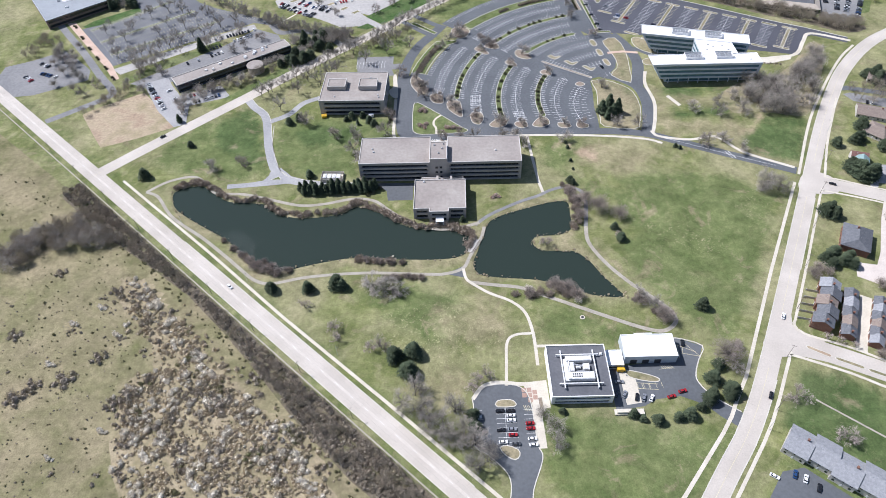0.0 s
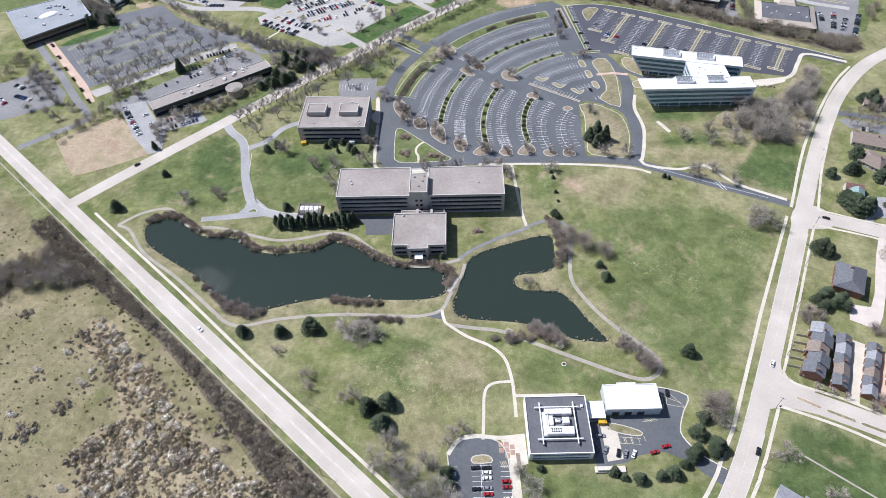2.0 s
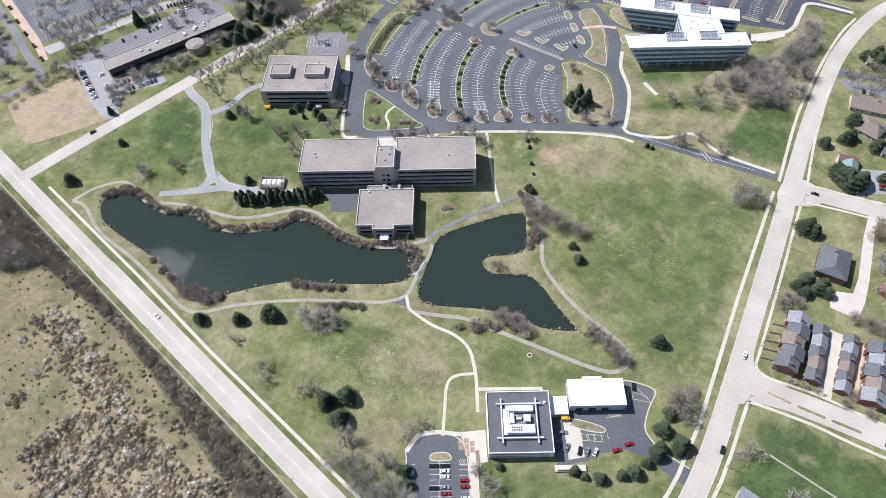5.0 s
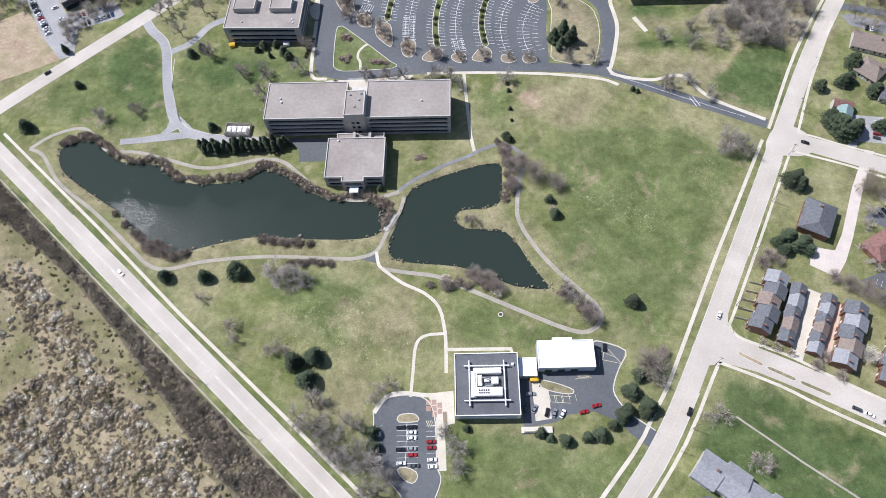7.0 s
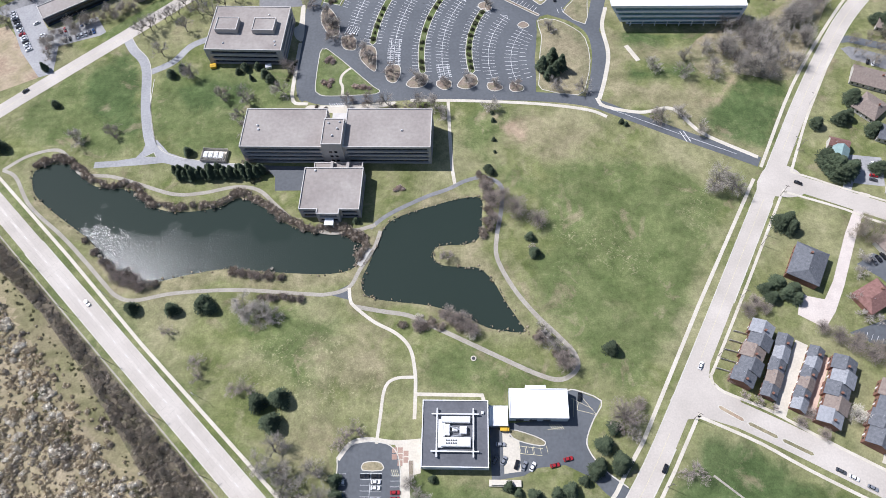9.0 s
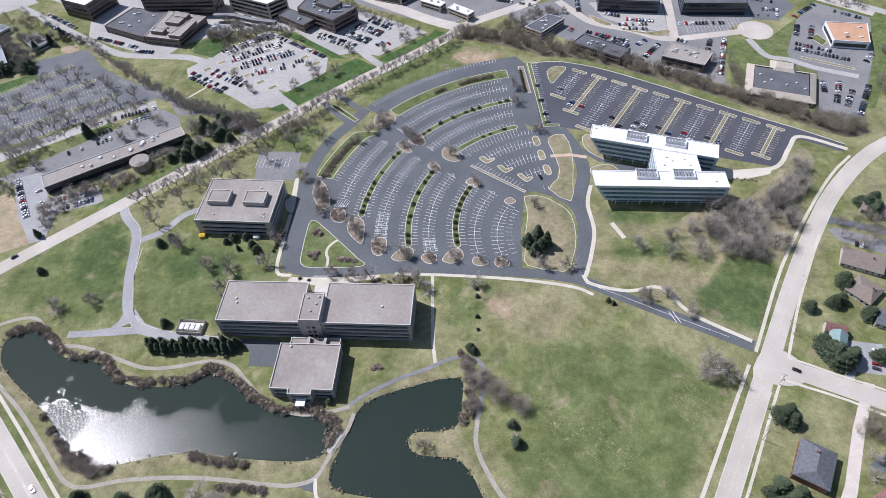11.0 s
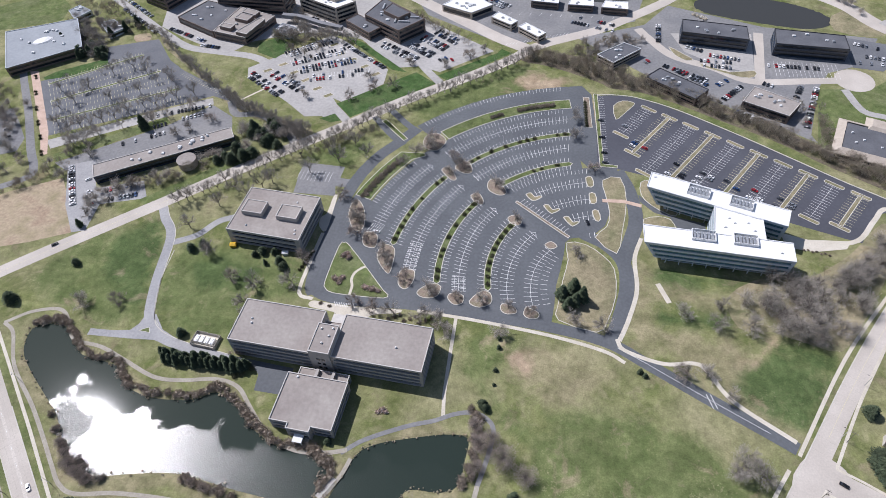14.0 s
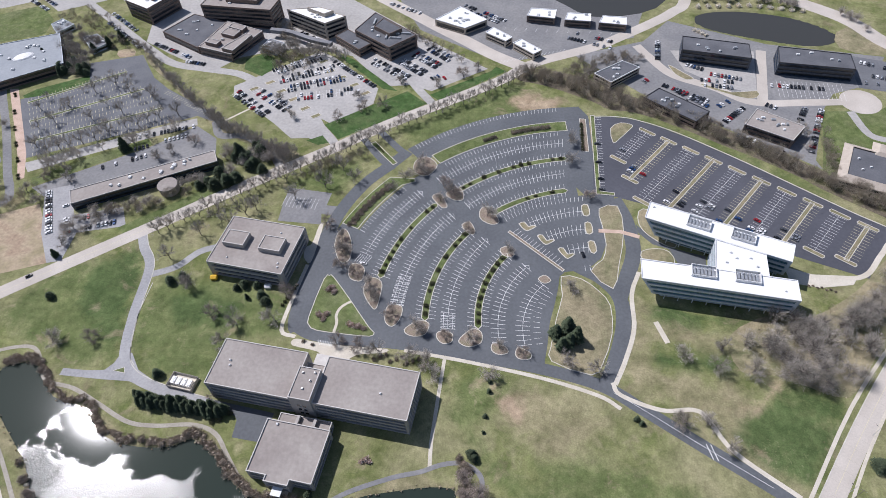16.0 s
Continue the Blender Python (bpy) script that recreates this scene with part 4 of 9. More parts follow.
ribbon("pavement_island_path", [(-58.1, 18.4), (-58.2, 25.4), (-59.9, 30.2), (-59.2, 35.5), (-56, 39.7), (-53.6, 41.4)], 1.7, 0.2, CONCRETE, 4, **path_tag)
island([(-77, 186), (-55, 165), (-52.5, 167.5), (-74, 188.5)], GREEN, 0, "kerbed entrance median with a low sign", "entry_island")
island([(94, 139), (106, 143), (110, 121), (107, 92), (103.5, 73), (90, 85), (97, 95), (99, 108), (96, 125)], DRY, 2, "dry kerbed lawn between drives", "lawn_island")
island([(72, 78), (73.5, 64), (71, 47), (69, 27), (70, 17.5), (92, 12), (98, 20), (103, 40), (102, 60), (95, 70), (84, 78)], DRY, 2, "dry kerbed lawn with evergreen trees", "lawn_island")
island([(120, 140), (127, 142), (136, 127), (143, 113), (138, 111), (126, 119), (120, 128)], DRY, 2, "kerbed island of dry grass beside the entrance", "lawn_island")
island([(121, 105), (130, 108.5), (138, 107), (141, 98), (130, 97), (122, 98)], DRY, 2, "kerbed island of dry grass beside the entrance", "lawn_island")
sheet("pavement_white_entry", [(118, 128), (128, 117), (141, 110), (160, 106), (160, 96), (143, 98), (138, 109), (128, 112), (119, 121)], 0.03, ASPHALT, 0, "dark paved entrance court", "court")
ribbon("pavement_white_walk", [(94, 119), (108, 120), (120, 117)], 3.0, 0.21, PINK_PAVING, 0, **path_tag)

# ---------------------------------------------------------------- straight car park with T-shaped medians
sheet("road_north_lot", [(87, 236), (99.6, 238), (112, 237.6), (120, 236), (138, 229.5), (158.5, 219), (194, 197.3), (226.5, 175.7), (256.6, 155.7), (277.4, 143.4), (306, 124), (302, 116), (277, 131), (270, 128), (254, 101), (215, 113), (160, 136), (128, 146), (104, 152), (90, 152)], 0.046, NEW_ASPHALT, 0, **lot_tag)
rd = Vector((0.54, 0.842)).normalized()
rn = Vector((rd.y, -rd.x))
lines, yellow = [], []
tops = [(127.8 + 15.03 * i, 223.1 - 8.75 * i) for i in range(10)]
lengths = [39, 52, 66, 70, 66, 62, 58, 54, 41, 36]
for i, (top, far) in enumerate(zip(tops, lengths)):
    t0 = Vector(top)
    green = i % 2 == 1
    n = int((far - 4) / 2.7)
    for k in range(n + 1):
        p = t0 - rd * (2.2 + 2.7 * k)
        for s in (1, -1):
            (yellow if green else lines).append((tuple(p + rn * s * (1.6 if green else 0)), tuple(p + rn * s * (6.2 if green else 5.2))))
    if green:
        a, b = t0, t0 - rd * far
        island([tuple(a + rn * 1.3), tuple(a - rn * 1.3), tuple(b - rn * 1.3), tuple(b + rn * 1.3)], DRY, 0, "narrow kerbed parking median with dry grass", "parking_median")
    else:
        lines.append((tuple(t0 - rd * 2), tuple(t0 - rd * (far - 2))))
    for end, sgn in ((t0, 1), (t0 - rd * far, -1)):
        c = end + rd * 0.3 * sgn
        island([tuple(c + rn * 6 + rd * 1.4), tuple(c - rn * 6 + rd * 1.4), tuple(c - rn * 6.6), tuple(c - rn * 6 - rd * 1.4), tuple(c + rn * 6 - rd * 1.4), tuple(c + rn * 6.6)], DRY, 0, "kerbed end island with dry grass", "parking_island")
for k in range(30):
    y = 236 - 2.75 * k
    lines.append(((88.6 + (238 - y) * 0.055, y), (93.4 + (238 - y) * 0.055, y + 0.3)))
island([(101, 224), (103, 208), (107, 212), (111.6, 219), (117, 227.5), (116, 230.5), (108, 231.5)], DRY, 2, "kerbed corner island with dry grass", "parking_island")
marks("stall_lines", lines, 0.078, 0.17, PAINT, "white painted parking stall lines")
marks("stall_lines", yellow, 0.078, 0.17, YELLOW_PAINT, "pale yellow painted parking stall lines")
ribbon("pavement_lot_edge", [(86.5, 237), (99.6, 238.6), (112, 238.2), (120, 236.5), (138, 230), (158.5, 219.5), (194, 197.8), (226.5, 176.2), (256.6, 156.2), (277.4, 143.9), (306, 124.5)], 0.7, 0.16, KERB, 5, label="pale concrete kerb round the car park", category="kerb")
ribbon("pavement_white_east", [(208, 92), (230, 97), (252, 103), (266, 122), (278, 134), (306, 119)], 3.2, 0.10, CONCRETE, 5, **path_tag)
sheet("pavement_white_terrace", [(206, 104), (222, 100), (248, 102), (244, 95), (224, 90), (208, 92)], 0.085, CONCRETE, 0, "pale concrete terrace", "terrace")
sheet("road_small_lot", [(-124, 132.5), (-92, 131), (-92.4, 119), (-80.2, 118.7), (-82.7, 110), (-93.6, 110.5), (-91, 101), (-122, 100.5), (-124, 120)], 0.045, OLD_ASPHALT, 0, **lot_tag)
marks("stall_lines", [((-124 + 2.7 * i, 119), (-123.5 + 2.7 * i, 124)) for i in range(10)] + [((-124 + 2.7 * i, 114), (-124 + 2.7 * i, 119)) for i in range(10)], 0.062, 0.17, PAINT, "white painted parking stall lines")

# ---------------------------------------------------------------- lots of the small laboratory
lab_lot = [(-46.5, -212), (-46.5, -206), (-42, -201), (-34, -199), (-25, -199.5), (-19, -203), (-16.5, -210), (-16, -222), (-16, -234), (-14.5, -241), (-21, -256), (-24, -268), (-34, -268), (-31.5, -255), (-33, -247), (-41, -238), (-47.5, -232)]
sheet("road_lab_lot", lab_lot, 0.04, ASPHALT, 2, **lot_tag)
ribbon("kerb_lab_lot", lab_lot, 0.5, 0.16, KERB, 4, True, "pale concrete kerb round the car park", "kerb")
island([(-34.5, -209.5), (-32, -208.3), (-27, -208.4), (-24.6, -210), (-25, -212.3), (-34, -212.2)], DRY, 2, "rounded kerbed island of dry grass")
island([(-35, -234.5), (-31, -233.6), (-26, -236), (-25.6, -239), (-28, -241), (-32, -239)], DRY, 2, "rounded kerbed island of dry grass")
lines = []
for i in range(9):
    y = -213.6 - 2.6 * i
    lines += [((-35.2, y), (-30.2, y - 0.1)), ((-30.2, y - 0.1), (-25.0, y - 0.2)), ((-47, y), (-42.2, y))]
    if i < 8:
        lines.append(((-20.8, y - 1), (-16.2, y - 1.1)))
lines.append(((-30.2, -213), (-31.2, -234)))
marks("stall_lines", lines, 0.058, 0.15, PAINT, "white painted parking stall lines")
east_lot = [(27, -191), (36, -191.5), (65.5, -190), (66, -176.5), (70, -175.8), (82.5, -181.5), (78, -190), (74, -198), (73.5, -204), (79, -213), (92, -224), (87, -231), (79, -224), (73, -217), (62, -211.5), (49, -212.5), (42, -216), (27, -218)]
sheet("road_lab_yard", east_lot, 0.04, ASPHALT, 0, **lot_tag)
ribbon("kerb_lab_yard", [(66, -176.5), (70, -175.8), (82.5, -181.5), (78, -190), (74, -198), (73.5, -204), (79, -213), (90, -222)], 0.6, 0.16, KERB, 3, label="pale concrete kerb round the yard", category="kerb")
sheet("pavement_lab_dock", [(33, -192), (36.5, -192), (36.5, -198), (41, -199), (41, -214), (33, -215)], 0.052, CONCRETE, 0, "pale concrete loading pad", "loading pad")
island([(36.5, -194.5), (44, -196.2), (52, -199.5), (53.5, -201.5), (51, -202.4), (44, -201), (38, -198.5)], DRY, 2, "kerbed grass island in the yard")
sheet("pavement_lab_front", [(-19, -200.5), (-6.5, -199), (-6.5, -214), (-11.5, -215), (-11.5, -236), (-15.8, -236), (-15.8, -210)], 0.05, CONCRETE, 0, "pale concrete forecourt", "forecourt")
marks("stall_lines", [((41 + 3.2 * i, -202.5), (41.5 + 3.2 * i, -206)) for i in range(5)] + [((55, -195), (62, -194)), ((68, -180), (78, -185.5)), ((68, -189), (69, -180))], 0.058, 0.16, YELLOW_PAINT, "faded yellow bay lines")
ribbon("pavement_lab_arc", [(-46.5, -207), (-41, -200), (-33, -197.8), (-19, -199.6), (-6.5, -199)], 2.2, 0.09, CONCRETE, 4, **path_tag)

# ---------------------------------------------------------------- paved ground of the district beyond
paved = dict(label="weathered grey car park paving", category="car park")
sheet("road_long_lot", [(-318, 109), (-248, 163), (-222, 191), (-200, 178), (-192, 158), (-286, 107), (-304, 102)], 0.04, OLD_ASPHALT, 0, **paved)
sheet("road_long_side_lot", [(-306, 108), (-284, 68), (-265, 44), (-256, 47), (-259, 72), (-227, 82), (-238, 99), (-270, 87), (-281, 104), (-287, 116)], 0.044, GREY_ASPHALT, 0, **paved)
sheet("road_north_offices", [(70, 318), (128, 345), (150, 380), (230, 350), (320, 340), (300, 300), (270, 285), (258, 262), (243, 205), (246, 196), (213, 218), (160, 248), (125, 270)], 0.03, OLD_ASPHALT, 0, **paved)
ribbon("road_cul_de_sac", [(122, 338), (132, 322), (150, 298), (181, 284), (209, 268), (250, 272), (285, 277)], 8, 0.05, CONCRETE_ROAD, label="pale concrete access street", category="road")
sheet("road_turning_circle", arc(288, 277, 15, 0, 345, 24), 0.056, CONCRETE_ROAD, 0, "pale concrete turning circle", "road")
ribbon("road_office_drive", [(224, 340), (216, 268)], 8, 0.056, CONCRETE_ROAD, 0, label="pale concrete access street", category="road")
sheet("road_front_offices", [(150, 333), (160, 305), (185, 288), (213, 278), (218, 338)], 0.042, COMMERCE, 0, **paved)
sheet("road_far_lots", [(-70, 345), (10, 300), (60, 322), (120, 350), (130, 400), (40, 440), (-120, 430)], 0.035, OLD_ASPHALT, 0, **paved)
sheet("pavement_house_yard", [(187.5, -123), (197, -129), (205, -131), (212, -121), (226.7, -92.6), (243, -66), (248, -68), (233, -93), (217, -124), (208.6, -138), (201, -147), (189, -139), (192, -131)], 0.04, YARD, 0, "pale concrete driveway and yard", "driveway")
sheet("pavement_alley", [(184.2, -152.6), (189.6, -155.8), (169.2, -192), (164, -189)], 0.04, CONCRETE, 0, "pale concrete alley between townhouses", "alley")
sheet("pavement_alley_far", [(228, -177), (233, -180), (213, -216), (208, -213)], 0.04, CONCRETE, 0, "pale concrete alley between townhouses", "alley")
sheet("pavement_gardens", [(194.6, -160.6), (199, -163), (182, -193), (178.6, -191)], 0.038, PINK_PAVING, 0, "strip of small paved back gardens", "garden")
sheet("road_house_lane", [(262, 52), (272, 53.5), (330, 31), (330, 25), (270, 47.5), (262, 47)], 0.044, ASPHALT, 0, **paved)
sheet("road_house_lot", [(264, 42.6), (270, 44), (312, 26), (308, 17), (290, 22), (268, 33)], 0.043, OLD_ASPHALT, 0, **paved)
sheet("road_south_lot", [(84, -270), (98.4, -253.8), (109.4, -252.4), (126, -268), (118, -290), (96, -290)], 0.043, ASPHALT, 0, **paved)
sheet("road_house_lot", [(212, -149.6), (236.6, -141.6), (256, -150), (245, -172), (230.1, -160.4), (216.7, -152.5)], 0.04, ASPHALT, 0, **paved)
marks("stall_lines", [((219.5 + 2.2 * k, -152.6 - 1.25 * k), (221.4 + 2.2 * k, -149.4 - 1.25 * k)) for k in range(7)], 0.06, 0.14, PAINT, "white painted parking stall lines")
sheet("road_house_lot", [(242.6, -40), (262.2, -43.2), (258, -63), (241.2, -60), (238, -66), (234, -64), (238, -54)], 0.04, GREY_ASPHALT, 0, **paved)
island([(85.5, 238), (88.5, 238), (94.5, 156), (104, 155.5), (104, 153), (92, 153)], GREEN, 0, "narrow kerbed grass strip between car parks", "parking_median")
sheet("road_far_west_lot", [(-440, 146), (-420, 154), (-394.5, 169), (-377, 152), (-360, 133.4), (-357, 118), (-397, 99), (-440, 96)], 0.04, OLD_ASPHALT, 0, **paved)

sheet("road_west_lot", [(-392, 207), (-345, 238.5), (-358, 264), (-315, 281), (-288, 249), (-268, 235), (-212, 206), (-209, 197), (-227, 203), (-237, 197), (-343, 138)], 0.04, DISTRICT_ASPHALT, 0, **paved)
sheet("pavement_west_strip", [(-340, 133), (-237, 195), (-226, 200), (-222, 192), (-285, 153.6), (-331, 124)], 0.052, COMMERCE, 0, **paved)
sheet("ground_west_strip", [(-325, 118), (-255, 172), (-248, 165), (-318, 111)], 0.05, GREEN, 0, "watered lawn strip beside the car park", "lawn")
sheet("pavement_west_walk", [(-411, 220), (-403, 221), (-344.5, 143), (-330, 118), (-334, 115), (-349.5, 139)], 0.07, PINK_PAVING, 0, "salmon paved walk with clipped hedges", "walk")
ribbon("road_west_access", [(-430, 240), (-414, 214), (-377, 165), (-347, 122), (-333, 104), (-330, 92), (-350, 76), (-372, 60)], 6.5, 0.045, OLD_ASPHALT, 4, label="weathered access drive beside the car park", category="drive")
ribbon("road_hospital", [(-420, 366), (-382, 339.5), (-349, 316), (-312, 290), (-280, 271), (-246, 266), (-214, 262), (-190, 249), (-172, 235), (-163, 224)], 8.0, 0.048, COMMERCE, 5, label="pale winding hospital drive", category="drive")
sheet("ground_far_bank", [(288, 350), (312, 342), (330, 350), (312, 384), (290, 374)], 0.03, DRY, 2, "dry tan brush east of the far pond", "ground cover")
sheet("ground_soil_north", [(-342, 285), (-329, 290), (-323, 280), (-335, 275)], 0.05, DIRT, 2, "bare reddish soil beside the car park", "bare soil")
sheet("ground_hall_green", [(-520, 320), (-488, 341.5), (-464, 354.7), (-436, 330), (-430, 305), (-470, 286), (-520, 270)], 0.03, GREEN, 0, "lawn behind the hall", "lawn")
sheet("road_far_corner_lot", [(-540, 330), (-500, 348), (-470, 366), (-440, 345), (-400, 370), (-470, 440), (-600, 420)], 0.034, COMMERCE, 0, **paved)
ribbon("road_clinic_drive", [(-89, 303), (-73, 282), (-56, 259), (-38, 238)], 7, 0.05, COMMERCE, 4, label="pale drive between the car parks", category="drive")
ribbon("road_hospital_entry", [(-134, 212), (-117, 196), (-103, 181)], 7, 0.05, COMMERCE, 4, label="pale drive between the lawns", category="drive")
ribbon("road_lane", [(-209, 198), (-198, 182), (-177, 183), (-150, 166), (-136, 150)], 6.5, 0.046, OLD_ASPHALT, 5, label="weathered lane to the road", category="drive")
ribbon("pavement_lot_path", [(-206, 195), (-186, 218)], 1.8, 0.06, CONCRETE, 0, **path_tag)
sheet("road_north_campus", [(-470, 420), (-335, 345), (-322, 302), (-290, 285), (-240, 262), (-224, 285), (-190, 302), (-152, 308), (-122, 298), (-82, 258), (-62, 262), (-43, 255.6), (-1, 291), (-60, 330), (-150, 395), (-250, 470), (-420, 480)], 0.030, COMMERCE, 0, **paved)
sheet("road_hospital_lot", [(-212, 245), (-192, 264.4), (-152, 303), (-135, 293), (-88, 254.6), (-87, 234), (-115, 206), (-124.6, 211), (-112, 193), (-119, 182), (-127, 187), (-141, 185), (-160.6, 201), (-208, 234)], 0.036, COMMERCE, 0, **paved)
for spot in ([(-119.4, 204), (-103.7, 188), (-43.6, 239), (-63, 253.4)], [(-43.7, 250.5), (-34, 243.3), (14.7, 289), (5.7, 295), (2, 288)], [(-141, 303), (-84, 254.5), (-71, 252.5), (-120, 293.7)], [(-216, 284), (-199, 295.6), (-182, 280), (-193, 261), (-212.5, 269.6)], [(-128, 184), (-118, 180), (-108, 184), (-116, 192)], [(-393, 212), (-386, 222), (-349, 246), (-343, 238), (-361, 220), (-389, 209)]):
    sheet("ground_north_green", spot, 0.045, VIVID, 0, "dark green watered lawn in the district", "lawn")
for x, y in ((-193, 243), (-182.4, 253), (-168.7, 242.3), (-155, 232.6), (-141.5, 222), (-129.6, 213.8), (-135.8, 273.7), (-122.6, 266), (-109.3, 257), (-97, 247), (-145.5, 287.5)):
    island([(x + 4.5, y + 1.2), (x + 1.2, y + 3.6), (x - 4.5, y - 1.2), (x - 1.2, y - 3.6)], DRY, 0, "small kerbed island of dry grass", "parking_island", 0.6)
for ring in ([(147.6, 310), (152.5, 298.9), (160.8, 292.2), (166.3, 294.6), (159.2, 301.5), (149.8, 310.3)], [(172, 286), (177, 282.8), (201, 272.8), (212.4, 274), (213.6, 283), (193.5, 279), (173.3, 288)]):
    island(ring, DRY, 2, "kerbed island of dry grass before the offices", "parking_island")
ribbon("road_centre_wear", [tuple(R_A - w_dir * 600), tuple(R_A), tuple(R_B), tuple(R_B + w_dir * 400)], 1.6, 0.058, PALE_CONCRETE, 0, label="pale worn strip along the road's middle", category="road")

sheet("ground_long_front", [(-232, 80), (-182, 127), (-170, 126), (-222, 72)], 0.05, GREEN, 0, "watered lawn before the long office", "lawn")
sheet("water_north", [(40, 420), (57.7, 400), (81.5, 381.5), (108.7, 384), (141, 401), (150, 440), (60, 450)], 0.045, FAR_WATER, 2, "grey far pond behind the shops", "pond")
ticks = []
for p0, p1 in (((-185, 267), (-149, 293.5)), ((-176, 256), (-132, 280)), ((-165, 245), (-120, 266)), ((-153, 235), (-103, 251)), ((-207, 236), (-170, 210.5)), ((-191, 241.6), (-155, 219)), ((-103, 293), (-66, 270.5)), ((-77, 294.2), (-53.2, 278.5)), ((-67.4, 306), (-43, 290)), ((-56, 317), (-34, 300.4))):
    p0, p1 = Vector(p0), Vector(p1)
    u = (p1 - p0).normalized()
    nrm = Vector((-u.y, u.x))
    for k in range(int((p1 - p0).length / 2.75) + 1):
        p = p0 + u * 2.75 * k
        ticks.append((tuple(p + nrm * 5), tuple(p - nrm * 5)))
    ticks.append((tuple(p0), tuple(p1)))
marks("stall_lines", ticks, 0.064, 0.16, PAINT, "white painted parking stall lines")
drive_line = glide([(104, 3), (120, -5), (149.4, -21), (180, -37)], 8)
marks("centre_line", list(zip(drive_line, drive_line[1:])), 0.075, 0.2, PAINT, "pale worn centre line on the drive")
for line in (offset_line(glide([(-213, 79), (-205, 66), (-193, 50), (-185.5, 13), (-177, -14), (-170, -22)], 6), 3.2), offset_line(glide([(-188, 38), (-185.5, 13), (-177, -14), (-166, -25.6), (-144, -32), (-115, -36)], 6), 3.2)):
    tagged(new("kerb", strip_build(line, 0.4, 0.0, 0.15).mesh("kerb", KERB)), "pale concrete kerb along the drive", "kerb", kind="structure")
island([(-178.5, -24.6), (-173, -21.6), (-171, -25.2)], GREEN, 1, "tiny kerbed grass triangle at the junction", "road_island", 0.35)

for x, y in ((-19.2, -203.2), (-16.4, -203.2), (-19.2, -206.2), (-16.4, -206.2), (-16.4, -209.2), (-13.6, -204.8), (-13.6, -207.8)):
    sheet("pavement_brick_square", [(x - 1.2, y - 1.3), (x + 1.2, y - 1.3), (x + 1.2, y + 1.3), (x - 1.2, y + 1.3)], 0.058, BRICK_PAVING, 0, "square of brick-red paving in the forecourt", "paving")
marks("stall_lines", [((40.5, -202.3), (52, -203.8)), ((41, -205.8), (51.5, -207)), ((43.5, -202.8), (43.8, -206)), ((47, -203.2), (47.3, -206.4)), ((72.3, -178.2), (79.4, -188.3)), ((79.4, -188.3), (70.2, -185.7)), ((70.2, -185.7), (72.3, -178.2))] + [((56 + 1.1 * k, -192.5), (57.6 + 1.1 * k, -195)) for k in range(6)] + [((-20.6 + 0.9 * k, -212), (-19.4 + 0.9 * k, -215.4)) for k in range(4)], 0.06, 0.2, YELLOW_PAINT, "yellow hatched bay lines")
island([(-12.4, -208), (-10.2, -208), (-10, -216), (-12.2, -216)], MULCH, 0, "narrow planting bed by the forecourt", "planting_bed", 0.25)
manhole = thing("drain_ring", "round pale stone drain ring in the lawn", "drain", pose(20.4, -158.4, 0))
b = Build()
b.tube((0, 0, 0), (0, 0, 0.35), 1.5, 1.4, 14)
part("ring", b, CONCRETE, manhole)
b = Build()
b.tube((0, 0, 0.35), (0, 0, 0.4), 0.9, 0.9, 12)
part("cover", b, DARK_METAL, manhole, "dark metal cover")


sheet("ground_hall_lawn", [(246, 196), (258, 262), (300, 268), (330, 295), (352, 330), (420, 300), (380, 225), (345, 165), (300, 158), (252, 185)], 0.022, GREEN, 0, "lawn round the shopping hall", "lawn")
sheet("road_hall_lot", [(304, 242), (328, 291), (354, 320), (392, 291), (370, 231), (350, 193), (327, 150), (310, 154), (301, 165), (319, 213), (304, 224)], 0.05, OLD_ASPHALT, 0, **paved)
sheet("road_office_lot", [(290, 340), (328, 331), (334.5, 315), (312.7, 291.5), (291, 295)], 0.05, DISTRICT_ASPHALT, 0, **paved)
ribbon("road_hall_drive", [(278, 264), (285.6, 238), (301.8, 231), (320, 218), (348, 205)], 6, 0.06, COMMERCE, 5, label="pale winding drive to the hall", category="drive")
island([(312, 232), (348, 214), (349.5, 216.5), (313, 235)], DRY, 0, "long kerbed strip of dry shrubs", "parking_median")
island([(330, 262), (338, 268), (342, 256), (336, 250)], GREEN, 0, "kerbed lawn before the orange-roofed shop", "lawn_island")
ribbon("road_railway", [(330, 368), (365, 334), (408, 300), (520, 210)], 9, 0.06, COMMERCE, 4, label="pale ballast strip of a far railway", category="railway")

sheet("road_fan_east_aisle", [(60, 218), (66, 246), (76, 248), (84, 237), (89, 190), (94, 157), (84, 151), (76, 160)], 0.032, ASPHALT, 0, **lot_tag)
island([(77.5, 233), (82, 233), (85.5, 196), (81, 196)], MULCH, 0, "kerbed mulch bed with a clipped hedge", "planting_bed")


# ---------------------------------------------------------------- buildings
def inset(ring, d):
    return offset_line(ring, d, True)


def mixed(a, b, s):
    return [(x0 + (x1 - x0) * s, y0 + (y1 - y0) * s) for (x0, y0), (x1, y1) in zip(a, b)]


